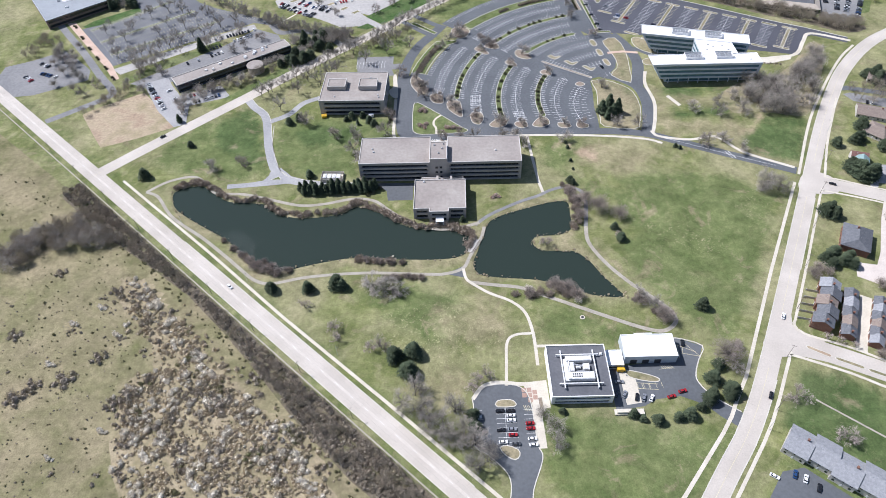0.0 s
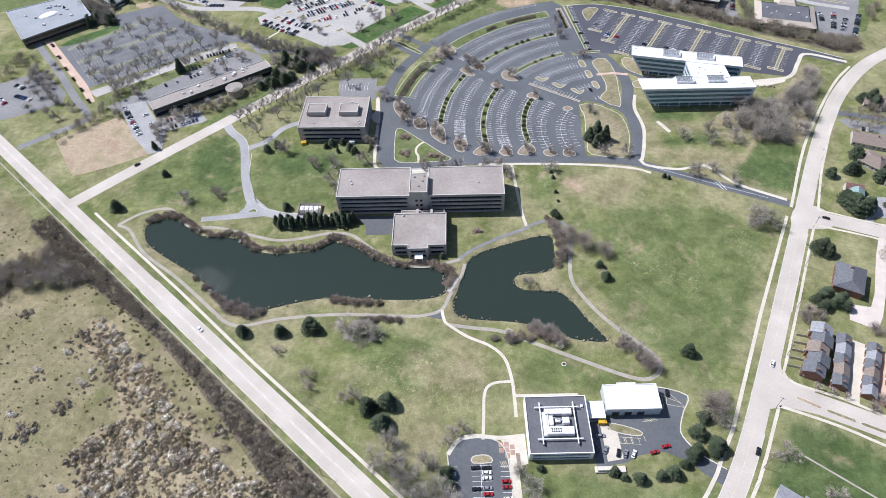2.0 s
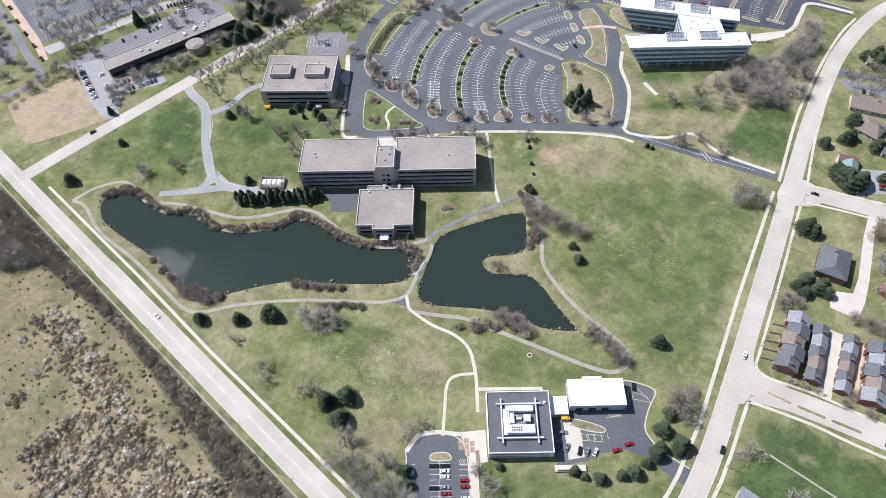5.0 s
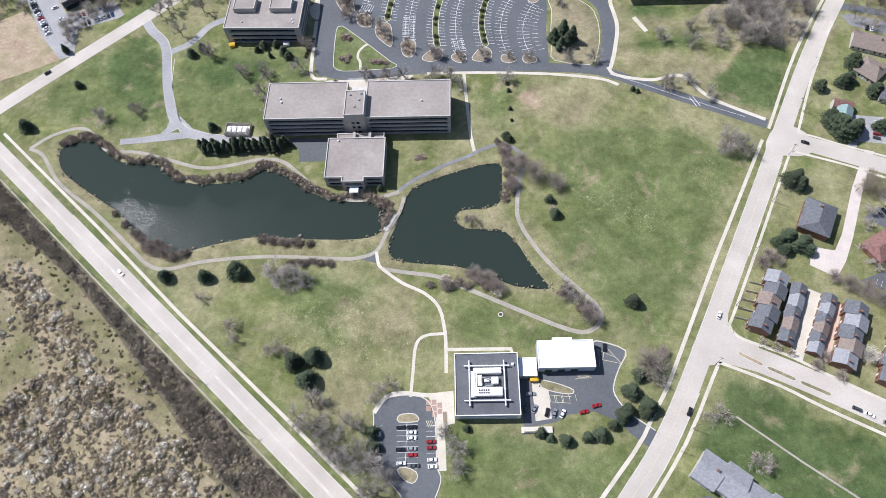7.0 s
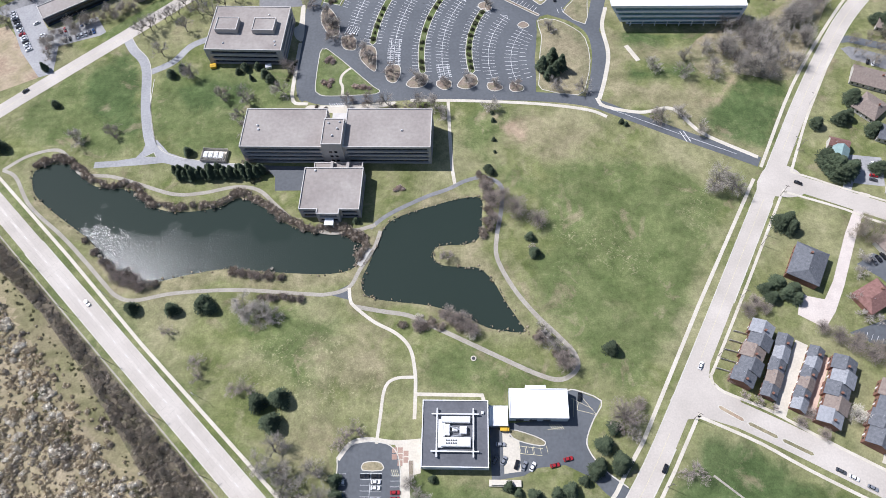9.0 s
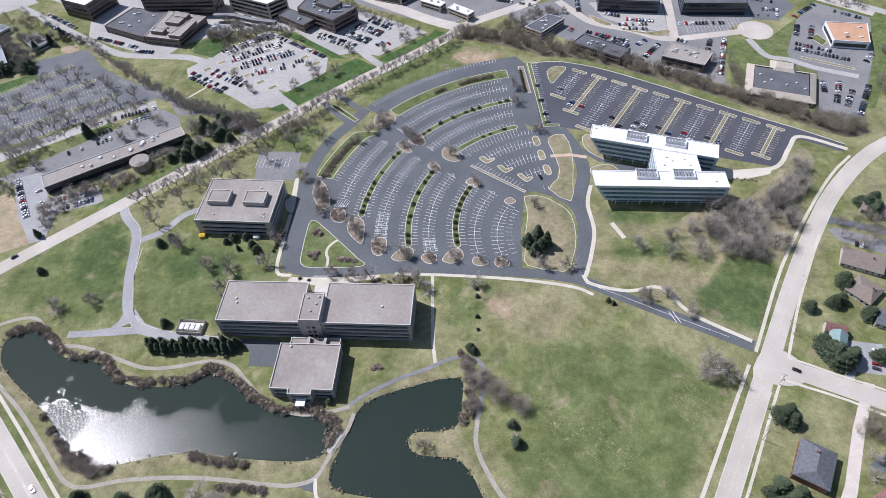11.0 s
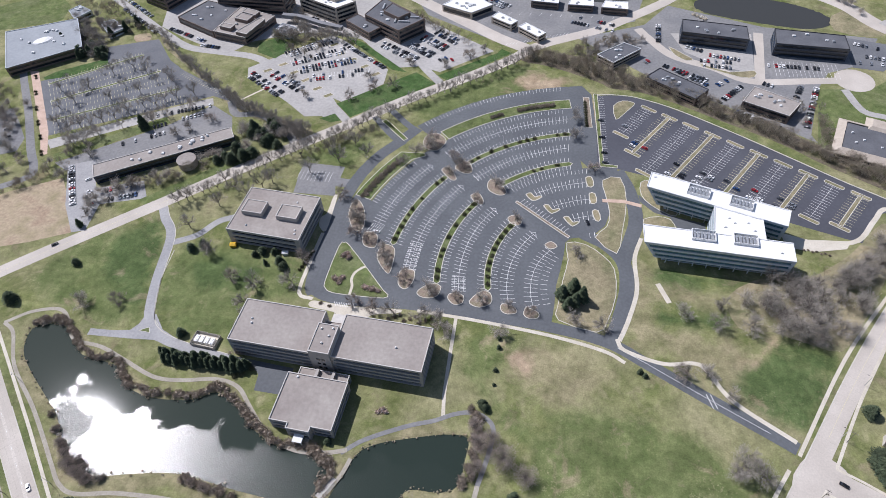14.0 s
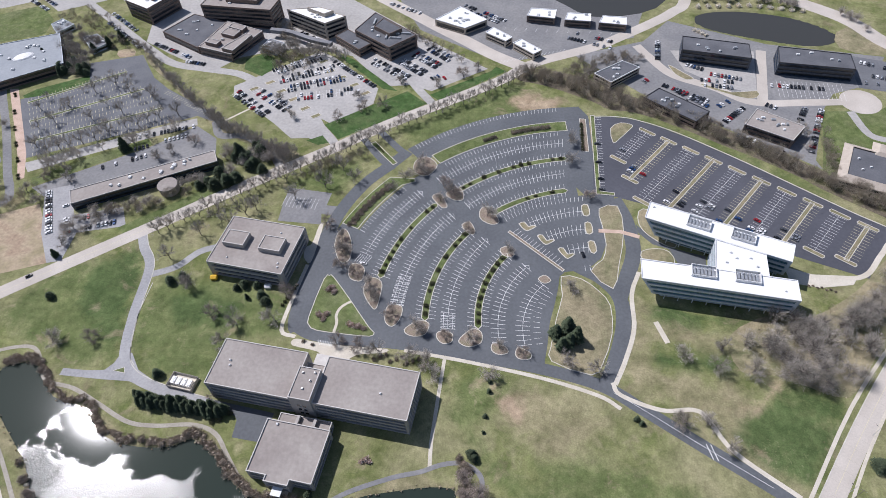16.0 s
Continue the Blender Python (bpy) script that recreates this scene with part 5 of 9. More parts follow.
def storeys(root, low, high, height, sills, wall, glass, roof, coping=None, base=0.0, deep=0.35, pier=1.2, bays=6.0, parapet=0.55, solid=()):
    """A flat-roofed block over an outline: spandrel bands, ribbon windows set back between them, a parapet and a roof.
    sills: (bottom, top) of each row of windows. solid: edges of the outline that have no windows."""
    low, high = ccw(low), ccw(high)
    def ring(z):
        return mixed(low, high, (z - base) / (height - base))
    b = Build()
    edges = [base] + [z for s in sills for z in s] + [height - parapet]
    for z0, z1 in zip(edges[::2], edges[1::2]):
        b.prism([(x, y, z0) for x, y in ring(z0)], [(x, y, z1) for x, y in ring(z1)])
    k = len(low)
    # corner piers and solid edges close the window rows
    for z0, z1 in sills:
        r0, r1 = ring(z0), ring(z1)
        i0, i1 = inset(r0, deep + 0.25), inset(r1, deep + 0.25)
        for i in range(k):
            j = (i + 1) % k
            p, q = Vector(r0[i]), Vector(r0[j])
            n = max(1, (q - p).length)
            spans = [(0, 1)] if i in solid else [(0, pier / n), (1 - pier / n, 1)]
            for s0, s1 in spans:
                def corner(r, s):
                    return Vector(r[i]).lerp(Vector(r[j]), s)
                ringlow = [(*corner(r0, s0), z0), (*corner(r0, s1), z0), (*corner(i0, s1), z0), (*corner(i0, s0), z0)]
                ringhigh = [(*corner(r1, s0), z1), (*corner(r1, s1), z1), (*corner(i1, s1), z1), (*corner(i1, s0), z1)]
                b.prism(ringlow, ringhigh, False, False)
    part("wall", b, wall, root)
    for z0, z1 in sills:
        r0, r1 = inset(ring(z0), deep), inset(ring(z1), deep)
        for i in range(k):
            if i in solid:
                continue
            j = (i + 1) % k
            p, q, u, v = (Vector((*r0[i], z0)), Vector((*r0[j], z0)), Vector((*r1[j], z1)), Vector((*r1[i], z1)))
            if (q - p).length < 3:
                continue
            out = Vector((q.y - p.y, p.x - q.x, 0)).normalized() * -0.12
            count = max(1, int((q - p).length / bays)) if bays else 1
            gap = 0.06 / (q - p).length
            for c in range(count):
                s0, s1 = c / count + gap, (c + 1) / count - gap
                w = Build()
                a0, a1, b1, b0 = p.lerp(q, s0), p.lerp(q, s1), v.lerp(u, s1), v.lerp(u, s0)
                w.prism([a0, a1, a1 + out, a0 + out], [b0, b1, b1 + out, b0 + out])
                part("window", w, glass, root)
    top = ring(height)
    inner = inset(top, 0.45)
    e = Build()
    lowring = ring(height - parapet)
    e.prism([(x, y, height - parapet) for x, y in lowring], [(x, y, height) for x, y in top], False, False)
    n = len(e.v)
    e.v += [(x, y, height) for x, y in top] + [(x, y, height) for x, y in inner] + [(x, y, height - parapet + 0.05) for x, y in inner]
    for i in range(k):
        j = (i + 1) % k
        e.f += [(n + i, n + j, n + k + j, n + k + i), (n + k + i, n + k + j, n + 2 * k + j, n + 2 * k + i)]
    part("parapet", e, coping or wall, root, "pale parapet coping")
    f = Build()
    f.prism([(x, y, height - parapet) for x, y in inner], [(x, y, height - parapet + 0.06) for x, y in inner], True, False)
    return part("roof", f, roof, root)


def rect(x0, x1, y0, y1):
    return [(x0, y0), (x1, y0), (x1, y1), (x0, y1)]


def roof_unit(parent, x, y, z, w, d, h, material=METAL):
    """A boxy air handler with a hood and a fan ring."""
    b = Build()
    b.box(x - w / 2, x + w / 2, y - d / 2, y + d / 2, z, z + h * 0.8)
    b.box(x - w * 0.42, x + w * 0.42, y - d * 0.42, y + d * 0.42, z + h * 0.8, z + h)
    b.tube((x, y, z + h), (x, y, z + h + 0.18), min(w, d) * 0.3, min(w, d) * 0.28, 8)
    return part("roof_unit", b, material, parent)


# main office block: two wings and a taller core
main = thing("office_building", "four-storey precast office block with ribbon windows", "office building", pose(-56.2, -20.0, 0, 0, 0, -2.7))
H = 16.5
sills = [(0.9, 3.4), (4.9, 7.0), (8.5, 10.7), (12.1, 14.5)]
storeys(main, rect(-56.5, -7, -14.2, 14.2), rect(-56.5, -7, -14.2, 14.2), H, sills, PRECAST, GLASS, ROOF_TAN, PARAPET, deep=1.1, bays=3.0, solid=(1,))
storeys(main, rect(5, 56.5, -14.2, 14.2), rect(5, 56.5, -14.2, 14.2), H, sills, PRECAST, GLASS, ROOF_TAN, PARAPET, deep=1.1, bays=3.0, solid=(3,))
storeys(main, rect(-7, 5, -15.2, 3.5), rect(-7, 5, -15.2, 3.5), 20.5, [], PRECAST, GLASS, ROOF_TAN, PARAPET)
storeys(main, rect(-7, 3.5, 3.6, 10.5), rect(-7, 3.5, 3.6, 10.5), 12.0, [(1, 3.4)], PRECAST, GLASS, ROOF_TAN, PARAPET)
for zz in (3.4, 7.6, 11.8):
    for xx in (-2.4, 0.6):
        w = Build()
        w.box(xx - 0.9, xx + 0.9, -15.35, -15.1, zz, zz + 1.7)
        part("window", w, GLASS, main)
canopy = Build()
canopy.box(-7, 3, 10.6, 21, 3.4, 3.9)
for xx in (-6.5, 2.5):
    canopy.box(xx - 0.25, xx + 0.25, 20.3, 20.8, 0, 3.4)
part("canopy", canopy, PARAPET, main, "flat pale entrance canopy on posts")
for xx, yy in ((-48, 1.5), (-47, -1.5), (39, -2), (-4, 0), (1.5, -4), (-1, -9), (2.5, 1)):
    roof_unit(main, xx, yy, (20.0 if -7 < xx < 5 else 16.0), 1.0, 1.0, 0.9, WHITE_METAL if abs(xx) > 20 else METAL)

annex = thing("pavilion_building", "low square pavilion with a flat ballasted roof by the pond", "office building", pose(-58, -58.0, 0, 0, 0, -2.7))
AH = 9.6
outline = [(-17.4, -14.2), (-7, -14.2), (-7, -17.2), (6, -17.2), (6, -14.2), (17.4, -14.2), (17.4, 14.2), (-17.4, 14.2)]
storeys(annex, outline, outline, AH, [(0.8, 3.6), (5.2, 7.4)], PRECAST, GLASS, ROOF_TAN, PARAPET, deep=0.8, bays=2.5, parapet=0.7, solid=(1, 3))
storeys(annex, rect(-13, 16, 14.3, 20), rect(-13, 16, 14.3, 20), 6.4, [(1, 3.5)], PRECAST, GLASS, ROOF_TAN, PARAPET, solid=(0, 2))
for xx in (-2, 7.5):
    b = Build()
    b.box(xx - 0.8, xx + 0.8, 14.5, 19.5, 6.4, 8.2)
    part("wall_fin", b, PRECAST, annex)
steps = Build()
for i in range(5):
    step = Build()
    step.box(-3 - i * 0.35, 3 + i * 0.35, -18.2 - i * 0.5, -17.7 - i * 0.5, 0, 0.9 - 0.18 * i)
    part("step", step, CONCRETE, annex)
steps.box(2.5, 4.5, -22, -17.3, 0, 1.0)
part("terrace_block", steps, CONCRETE, annex, "pale concrete terrace block")
for xx in (-2.4, 2.2):
    frame_post = Build()
    frame_post.box(xx - 0.25, xx + 0.25, -21.6, -21.1, 0, 4.2)
    part("post", frame_post, WHITE_WALL, annex)
lintel = Build()
lintel.box(-2.7, 2.5, -21.7, -17.3, 4.2, 4.6)
part("canopy", lintel, WHITE_WALL, annex, "white flat entrance canopy")
roof_unit(annex, -11, 12.2, 9.0, 1.1, 1.1, 0.8, WHITE_METAL)

west_office = thing("office_building", "three-storey precast office with two rooftop penthouses", "office building", pose(-121.8, 68.4, 0, 0, 0, -4.2))
storeys(west_office, rect(-25.7, 25.7, -19.8, 19.8), rect(-25.7, 25.7, -19.8, 19.8), 13.2, [(0.8, 3.2), (4.8, 7.0), (9.0, 11.3)], PRECAST, GLASS, ROOF_TAN, PARAPET, deep=1.1, bays=3.2, pier=3.0)
for xx in (-13.5, 11.5):
    storeys(west_office, rect(xx - 7.3, xx + 7.3, -5.2, 6.0), rect(xx - 7.3, xx + 7.3, -5.2, 6.0), 16.4, [], PRECAST, GLASS, ROOF_TAN, PARAPET, base=12.65)
for xx, yy in ((-14, -14), (20, -12), (21, -15), (12, 12)):
    roof_unit(west_office, xx, yy, 12.7, 1.0, 1.0, 0.7, WHITE_METAL)

# white-roofed headquarters: two long wings that taper in below, and a link
hq = thing("headquarters_building", "four-storey white-roofed building with striped glass facades", "office building")
HH = 18.0
bands = [(5.9, 8.2), (9.8, 12.1), (13.7, 16.0)]
back_top = [(120.0, 118.0), (203.2, 92.8), (207.2, 106.6), (123.6, 132.4)]
back_low = [(131.5, 114.6), (202.2, 93.6), (206.0, 106.4), (131.8, 129.4)]
storeys(hq, mixed(back_low, back_top, 0.25), back_top, HH, bands, SILVER, BLUE_GLASS, ROOF_WHITE, WHITE_WALL, base=4.5, bays=5.5, deep=0.6)
storeys(hq, inset(ccw(back_low), 2.6), inset(ccw(back_low), 2.6), 4.55, [(0.5, 3.9)], SILVER, BLUE_GLASS, ROOF_GREY, bays=5.5, parapet=0.2)
for i in range(9):
    p, q = Vector(inset(ccw(back_low), 0.8)[0]), Vector(inset(ccw(back_low), 0.8)[1])
    c = p.lerp(q, (i + 0.5) / 9)
    b = Build()
    b.tube((c.x, c.y, 0), (c.x, c.y, 4.5), 0.3, 0.3, 8)
    part("column", b, WHITE_METAL, hq)
front_top = [(117.0, 69.4), (203.4, 64.8), (203.8, 79.6), (116.6, 84.2)]
front_low = [(128.2, 69.2), (202.0, 65.4), (202.4, 79.2), (127.6, 83.2)]
storeys(hq, mixed(front_low, front_top, 0.25), front_top, HH, bands, SILVER, BLUE_GLASS, ROOF_WHITE, WHITE_WALL, base=4.5, bays=5.5, deep=0.6)
storeys(hq, inset(ccw(front_low), 2.6), inset(ccw(front_low), 2.6), 4.55, [(0.5, 3.9)], SILVER, BLUE_GLASS, ROOF_GREY, bays=5.5, parapet=0.2)
for i in range(9):
    p, q = Vector(inset(ccw(front_low), 0.8)[0]), Vector(inset(ccw(front_low), 0.8)[1])
    c = p.lerp(q, (i + 0.5) / 9)
    b = Build()
    b.tube((c.x, c.y, 0), (c.x, c.y, 4.5), 0.3, 0.3, 8)
    part("column", b, WHITE_METAL, hq)
link = [(159.2, 81.8), (188.8, 80.4), (189.3, 96.9), (161.2, 105.4)]
storeys(hq, link, link, HH - 0.05, [(1.0, 4.0)] + bands, SILVER, BLUE_GLASS, ROOF_WHITE, WHITE_WALL, bays=5.5, solid=(0, 2))
for (cx, cy), turn in (((152.6, 116.7), -16.5), ((178.0, 109.3), -16.5), ((152.3, 78.6), -3.0), ((176.5, 78.0), -3.0)):
    m = pose(cx, cy, HH - 0.4, 0, 0, turn)
    b = Build()
    for x0, x1, y0, y1 in ((-7, 7, -4.0, -3.7), (-7, 7, 3.7, 4.0), (-7, -6.7, -3.7, 3.7), (6.7, 7, -3.7, 3.7)):
        b.box(x0, x1, y0, y1, 0, 1.9)
    b.v = [tuple(m @ Vector(v)) for v in b.v]
    screen = part("roof_screen", b, WHITE_METAL, hq, "white louvred plant screen")
    for i in range(6):
        b = Build()
        b.box(-6 + i * 2.05, -4.6 + i * 2.05, -2.6, 2.6, 0, 1.4)
        b.tube((-5.3 + i * 2.05, 0.9, 1.4), (-5.3 + i * 2.05, 0.9, 1.7), 0.6, 0.55, 8)
        b.v = [tuple(m @ Vector(v)) for v in b.v]
        part("air_handler", b, METAL, screen, "grey rooftop air handler")
for xx, yy in ((169, 96), (172, 92), (180, 93), (166, 88), (183, 87), (196, 71), (126, 128)):
    roof_unit(hq, xx, yy, HH - 0.45, 1.6, 1.1, 0.6, WHITE_METAL)

# laboratory with its rooftop plant frame
lab = thing("laboratory_building", "square grey-roofed laboratory with a white rooftop plant frame", "laboratory", pose(10.3, -197.0, 0, 0, 0, -1.8))
storeys(lab, rect(-15.9, 15.9, -15.7, 15.7), rect(-15.9, 15.9, -15.7, 15.7), 7.4, [(0.7, 2.6), (4.2, 6.0)], WHITE_WALL, GLASS, ROOF_DARK, WHITE_WALL, deep=0.5, bays=2.6, pier=1.5)
for a in (-8.7, 8.6):
    b = Build()
    b.box(-11.3, 11.3, a - 0.28, a + 0.28, 8.2, 8.9)
    for xx in (-11, -8.7, 8.6, 11):
        b.box(xx - 0.15, xx + 0.15, a - 0.15, a + 0.15, 6.8, 8.2)
    part("frame_beam", b, WHITE_METAL, lab, "white steel screen beam")
    b = Build()
    b.box(a - 0.28, a + 0.28, -11.4, 11.4, 8.25, 8.95)
    for yy in (-11, 11):
        b.box(a - 0.15, a + 0.15, yy - 0.15, yy + 0.15, 6.8, 8.25)
    part("frame_beam", b, WHITE_METAL, lab, "white steel screen beam")
for x0, x1, y0, y1, hh in ((-6.5, 7.2, 4.5, 7.4, 2.4), (-6.5, 7.4, -6.6, -2.4, 2.6), (-7.9, -5.4, -7, 6, 1.6), (-4.6, -2.4, -1.4, 3.9, 1.8), (2.2, 5.6, -0.6, 2.8, 2.2), (-1.4, 1.2, 0.6, 2.4, 1.3)):
    b = Build()
    b.box(x0, x1, y0, y1, 6.9, 6.9 + hh)
    b.box(x0 + 0.3, x1 - 0.3, y0 + 0.3, y1 - 0.3, 6.9 + hh, 7.1 + hh)
    part("roof_unit", b, WHITE_METAL, lab)
for i in range(5):
    for k in range(2):
        b = Build()
        b.tube((-3.8 + i * 1.1, -5.2 + k * 1.3, 9.7), (-3.8 + i * 1.1, -5.2 + k * 1.3, 9.95), 0.4, 0.38, 8)
        part("fan", b, DARK_METAL, lab, "dark round cooling fan")
for x0, y0, x1, y1 in ((-5, -2, -5, 5), (-3, 3, 3, 1), (-2, -2, 3, -1.2)):
    b = Build()
    b.tube((x0, y0, 8.6), (x1, y1, 8.6), 0.35, 0.35, 8)
    part("duct", b, METAL, lab)
for xx, yy in ((13.2, 9.5),):
    roof_unit(lab, xx, yy, 6.9, 1.4, 1.4, 0.9, WHITE_METAL)
porch = Build()
porch.box(16, 31, -23, -20.0, 0, 1.1)
porch.box(17, 24, -22.5, -20.5, 1.1, 2.3)
part("yard_wall", porch, CONCRETE, lab, "pale concrete plant enclosure")

ware = thing("warehouse", "plain warehouse with a bright white flat roof", "warehouse", pose(51.0, -183.6, 0, 0, 0, -1.8))
storeys(ware, rect(-14.2, 14.2, -7.2, 7.2), rect(-14.2, 14.2, -7.2, 7.2), 6.8, [], SILVER, GLASS, ROOF_WHITE, WHITE_WALL, parapet=0.35)
storeys(ware, rect(-6, 4, 7.3, 9.2), rect(-6, 4, 7.3, 9.2), 5.0, [], SILVER, GLASS, ROOF_WHITE, WHITE_WALL, parapet=0.3)
for xx in (-9, -2.5, 4):
    b = Build()
    b.box(xx - 1.8, xx + 1.8, -7.32, -7.15, 0, 3.6)
    part("dock_door", b, DARK_METAL, ware, "dark roll-up dock door")
conn = thing("connector_building", "low white-roofed connector between two buildings", "annex", pose(31.4, -188.6, 0, 0, 0, -1.8))
storeys(conn, rect(-4.6, 4.6, -4.8, 4.8), rect(-4.6, 4.6, -4.8, 4.8), 4.2, [(0.8, 2.6)], SILVER, GLASS, ROOF_WHITE, WHITE_WALL, parapet=0.3, solid=(1, 3))


def office(label, ring, height, wall, roof, floors, units=6, seed=1, coping=None, name="office_building", category="office building"):
    root = thing(name, label, category)
    step = (height - 1.0) / floors if floors else 1
    rows = [(0.9 + step * i + 0.3, 0.9 + step * i + step * 0.62) for i in range(floors)]
    storeys(root, ring, ring, height, rows, wall, GLASS, roof, coping, bays=0)
    rng = random.Random(seed)
    r = ccw(ring)
    if height > 13 and floors > 2:
        mid = sum((Vector(p) for p in r), Vector((0, 0))) / len(r)
        top = [tuple(mid + (Vector(p) - mid) * 0.45 + Vector((3, 2))) for p in r]
        storeys(root, top, top, height + 3.2, [], wall, GLASS, roof, coping, base=height - 0.6)
    for _ in range(units):
        s, t = rng.uniform(0.15, 0.85), rng.uniform(0.2, 0.8)
        p = Vector(r[0]).lerp(Vector(r[1]), s).lerp(Vector(r[3]).lerp(Vector(r[2]), s), t)
        roof_unit(root, p.x, p.y, height - 0.5, rng.uniform(1.4, 3.2), rng.uniform(1.2, 2.4), rng.uniform(0.8, 1.5), rng.choice((METAL, WHITE_METAL)))
    return root


long_office = office("long low buff office with a pale gravel roof", [(-271.3, 91), (-183.3, 146.1), (-190.3, 157.3), (-279.2, 103.6)], 7.5, NAVY, ROOF_TAN, 2, 12, 2, PARAPET)
drum = Build()
drum.tube((-211, 119, 0), (-211, 119, 6.0), 7.0, 7.0, 20)
part("drum_annex", drum, TAN_WALL, long_office, "round buff entrance drum")
cap = Build()
cap.tube((-211, 119, 6.0), (-211, 119, 6.3), 7.3, 7.3, 20)
part("drum_roof", cap, ROOF_TAN, long_office)
big = office("wide blue-grey roofed hall with an oval skylight", [(-424, 210), (-372, 250), (-403, 295), (-462, 266)], 9, BRICK, ROOF_BLUE, 2, 14, 3, SILVER, "exhibition_hall", "hall")
dome = Build()
cen = Vector((-415.6, 255.4))
rings = []
for k, (s, z) in enumerate(((1, 8.6), (0.85, 9.4), (0.5, 10.0), (0.15, 10.2))):
    rings.append([(cen.x + s * (9.5 * math.cos(a) * 0.8 + 6 * math.sin(a) * -0.5), cen.y + s * (9.5 * math.cos(a) * 0.55 + 6 * math.sin(a) * 0.8), z) for a in [2 * math.pi * i / 24 for i in range(24)]])
for a, b2 in zip(rings, rings[1:]):
    dome.prism(a, b2, True, False)
part("skylight", dome, WHITE_METAL, big, "white oval skylight")
wing = office("dark brick hospital wing with rooftop plant and ducts", [(-111.3, 347.7), (-122.8, 317.5), (-86.1, 293.4), (-66.4, 315.0)], 14, BRICK, ROOF_DARK, 3, 10, 4, BRICK)
for x, y, w, d in ((-100, 322, 18, 1.6), (-92, 312, 1.6, 12), (-84, 308, 10, 1.6), (-108, 332, 1.6, 9), (-76, 316, 8, 1.4)):
    roof_unit(wing, x, y, 13.5, w, d, 1.4, METAL)
office("low dark-roofed brick hospital wing", [(-132.9, 327.8), (-141.6, 316.5), (-114.7, 296.8), (-105.2, 308.6)], 8, BRICK, ROOF_DARK, 2, 2, 5, BRICK)
office("buff masonry clinic with a pale roof and plant yards", [(-168.4, 345.9), (-193.3, 340.8), (-151, 320.5), (-135.2, 334.5)], 17, TAN_WALL, ROOF_WHITE, 4, 6, 6, TAN_WALL)
office("low dark-roofed hospital podium", [(-306.6, 309.5), (-289.3, 341.6), (-252, 331), (-262, 287.6)], 7, BRICK, ROOF_DARK, 1, 7, 9, BRICK)
podium = office("low tan-roofed hospital podium with raised plant blocks", [(-260.6, 287.4), (-250.6, 330.6), (-211.2, 318), (-226.5, 279.2)], 8, BRICK, ROOF_TAN, 2, 6, 8, PARAPET)
for ring in ([(-246, 306), (-232, 302), (-229, 311), (-243, 315)], [(-243, 317), (-228, 312), (-226, 319), (-241, 324)], [(-236, 283), (-224, 280), (-216, 306), (-222, 308)], [(-255, 291), (-243, 288), (-241, 294), (-253, 297)]):
    storeys(podium, ring, ring, 11.2, [], BRICK, GLASS, ROOF_TAN, PARAPET, base=7.4)
office("tall dark brick hospital slab with a penthouse", [(-276, 336), (-206, 333), (-204, 354), (-274, 360)], 20, BRICK, ROOF_TAN, 5, 6, 7, BRICK)
office("square dark brick clinic block with a white roof", [(-358, 343), (-328.4, 329.8), (-313.3, 361.5), (-343, 375)], 17, BRICK, ROOF_WHITE, 4, 4, 10, BRICK)
office("small flat-roofed service building with cooling units", [(-206, 296), (-190, 292), (-186, 305), (-202, 311)], 5, SILVER, ROOF_GREY, 1, 8, 31, SILVER)
bridge_way = glide([(-205, 322), (-186, 320), (-164, 311), (-142, 305)], 4)
skyway = thing("covered_bridge", "long enclosed grey footbridge between hospital wings", "footbridge")
deck = strip_build(bridge_way, 4.4, 4.6, 7.8)
part("corridor", deck, ROOF_GREY, skyway)
for k in (2, 5, 8, 11):
    post = Build()
    post.tube((*bridge_way[k], 0), (*bridge_way[k], 4.7), 0.5, 0.5, 8)
    part("post", post, PRECAST, skyway)
office("low white-roofed shop building", [(-57.3, 352.7), (-37.6, 376.7), (-9.9, 356.7), (-28, 340.6)], 7, TAN_WALL, ROOF_WHITE, 1, 14, 11, WHITE_WALL)
office("small white-roofed two-storey office", [(-8.8, 335.6), (-3.3, 344.7), (15.6, 330.4), (10.3, 323.5)], 7, TAN_WALL, ROOF_WHITE, 2, 3, 12, WHITE_WALL)
office("small white-roofed two-storey office", [(17, 321.4), (23.2, 328.3), (42.2, 313), (35.9, 306.3)], 7, TAN_WALL, ROOF_WHITE, 2, 3, 13, WHITE_WALL)
office("white-roofed two-storey office strip", [(24.9, 366.6), (27.5, 379.9), (51, 378.8), (50.3, 363.8)], 7, BRICK, ROOF_WHITE, 2, 3, 14, WHITE_WALL)
office("white-roofed two-storey office strip", [(59, 362.6), (61, 374.6), (81.9, 374.4), (82.2, 361.7)], 7, BRICK, ROOF_WHITE, 2, 3, 15, WHITE_WALL)
office("white-roofed two-storey office strip", [(89.2, 360.4), (92.1, 372.3), (113.1, 371.1), (113, 358.6)], 7, BRICK, ROOF_WHITE, 2, 3, 16, WHITE_WALL)
office("low blue-grey roofed pavilion behind the hall", [(-427, 314.6), (-421, 325.5), (-403, 316.6), (-412, 300.6)], 5, SILVER, ROOF_BLUE, 1, 4, 33, SILVER)
office("low grey-roofed studio among trees", [(-382, 296), (-371, 303), (-352, 290), (-362, 277)], 5, SILVER, ROOF_GREY, 1, 3, 34, SILVER)
office("small dark-roofed office with white coping", [(100, 273), (123, 296), (109, 304), (86.5, 284)], 7, TAN_WALL, ROOF_DARK, 2, 6, 17, WHITE_WALL)
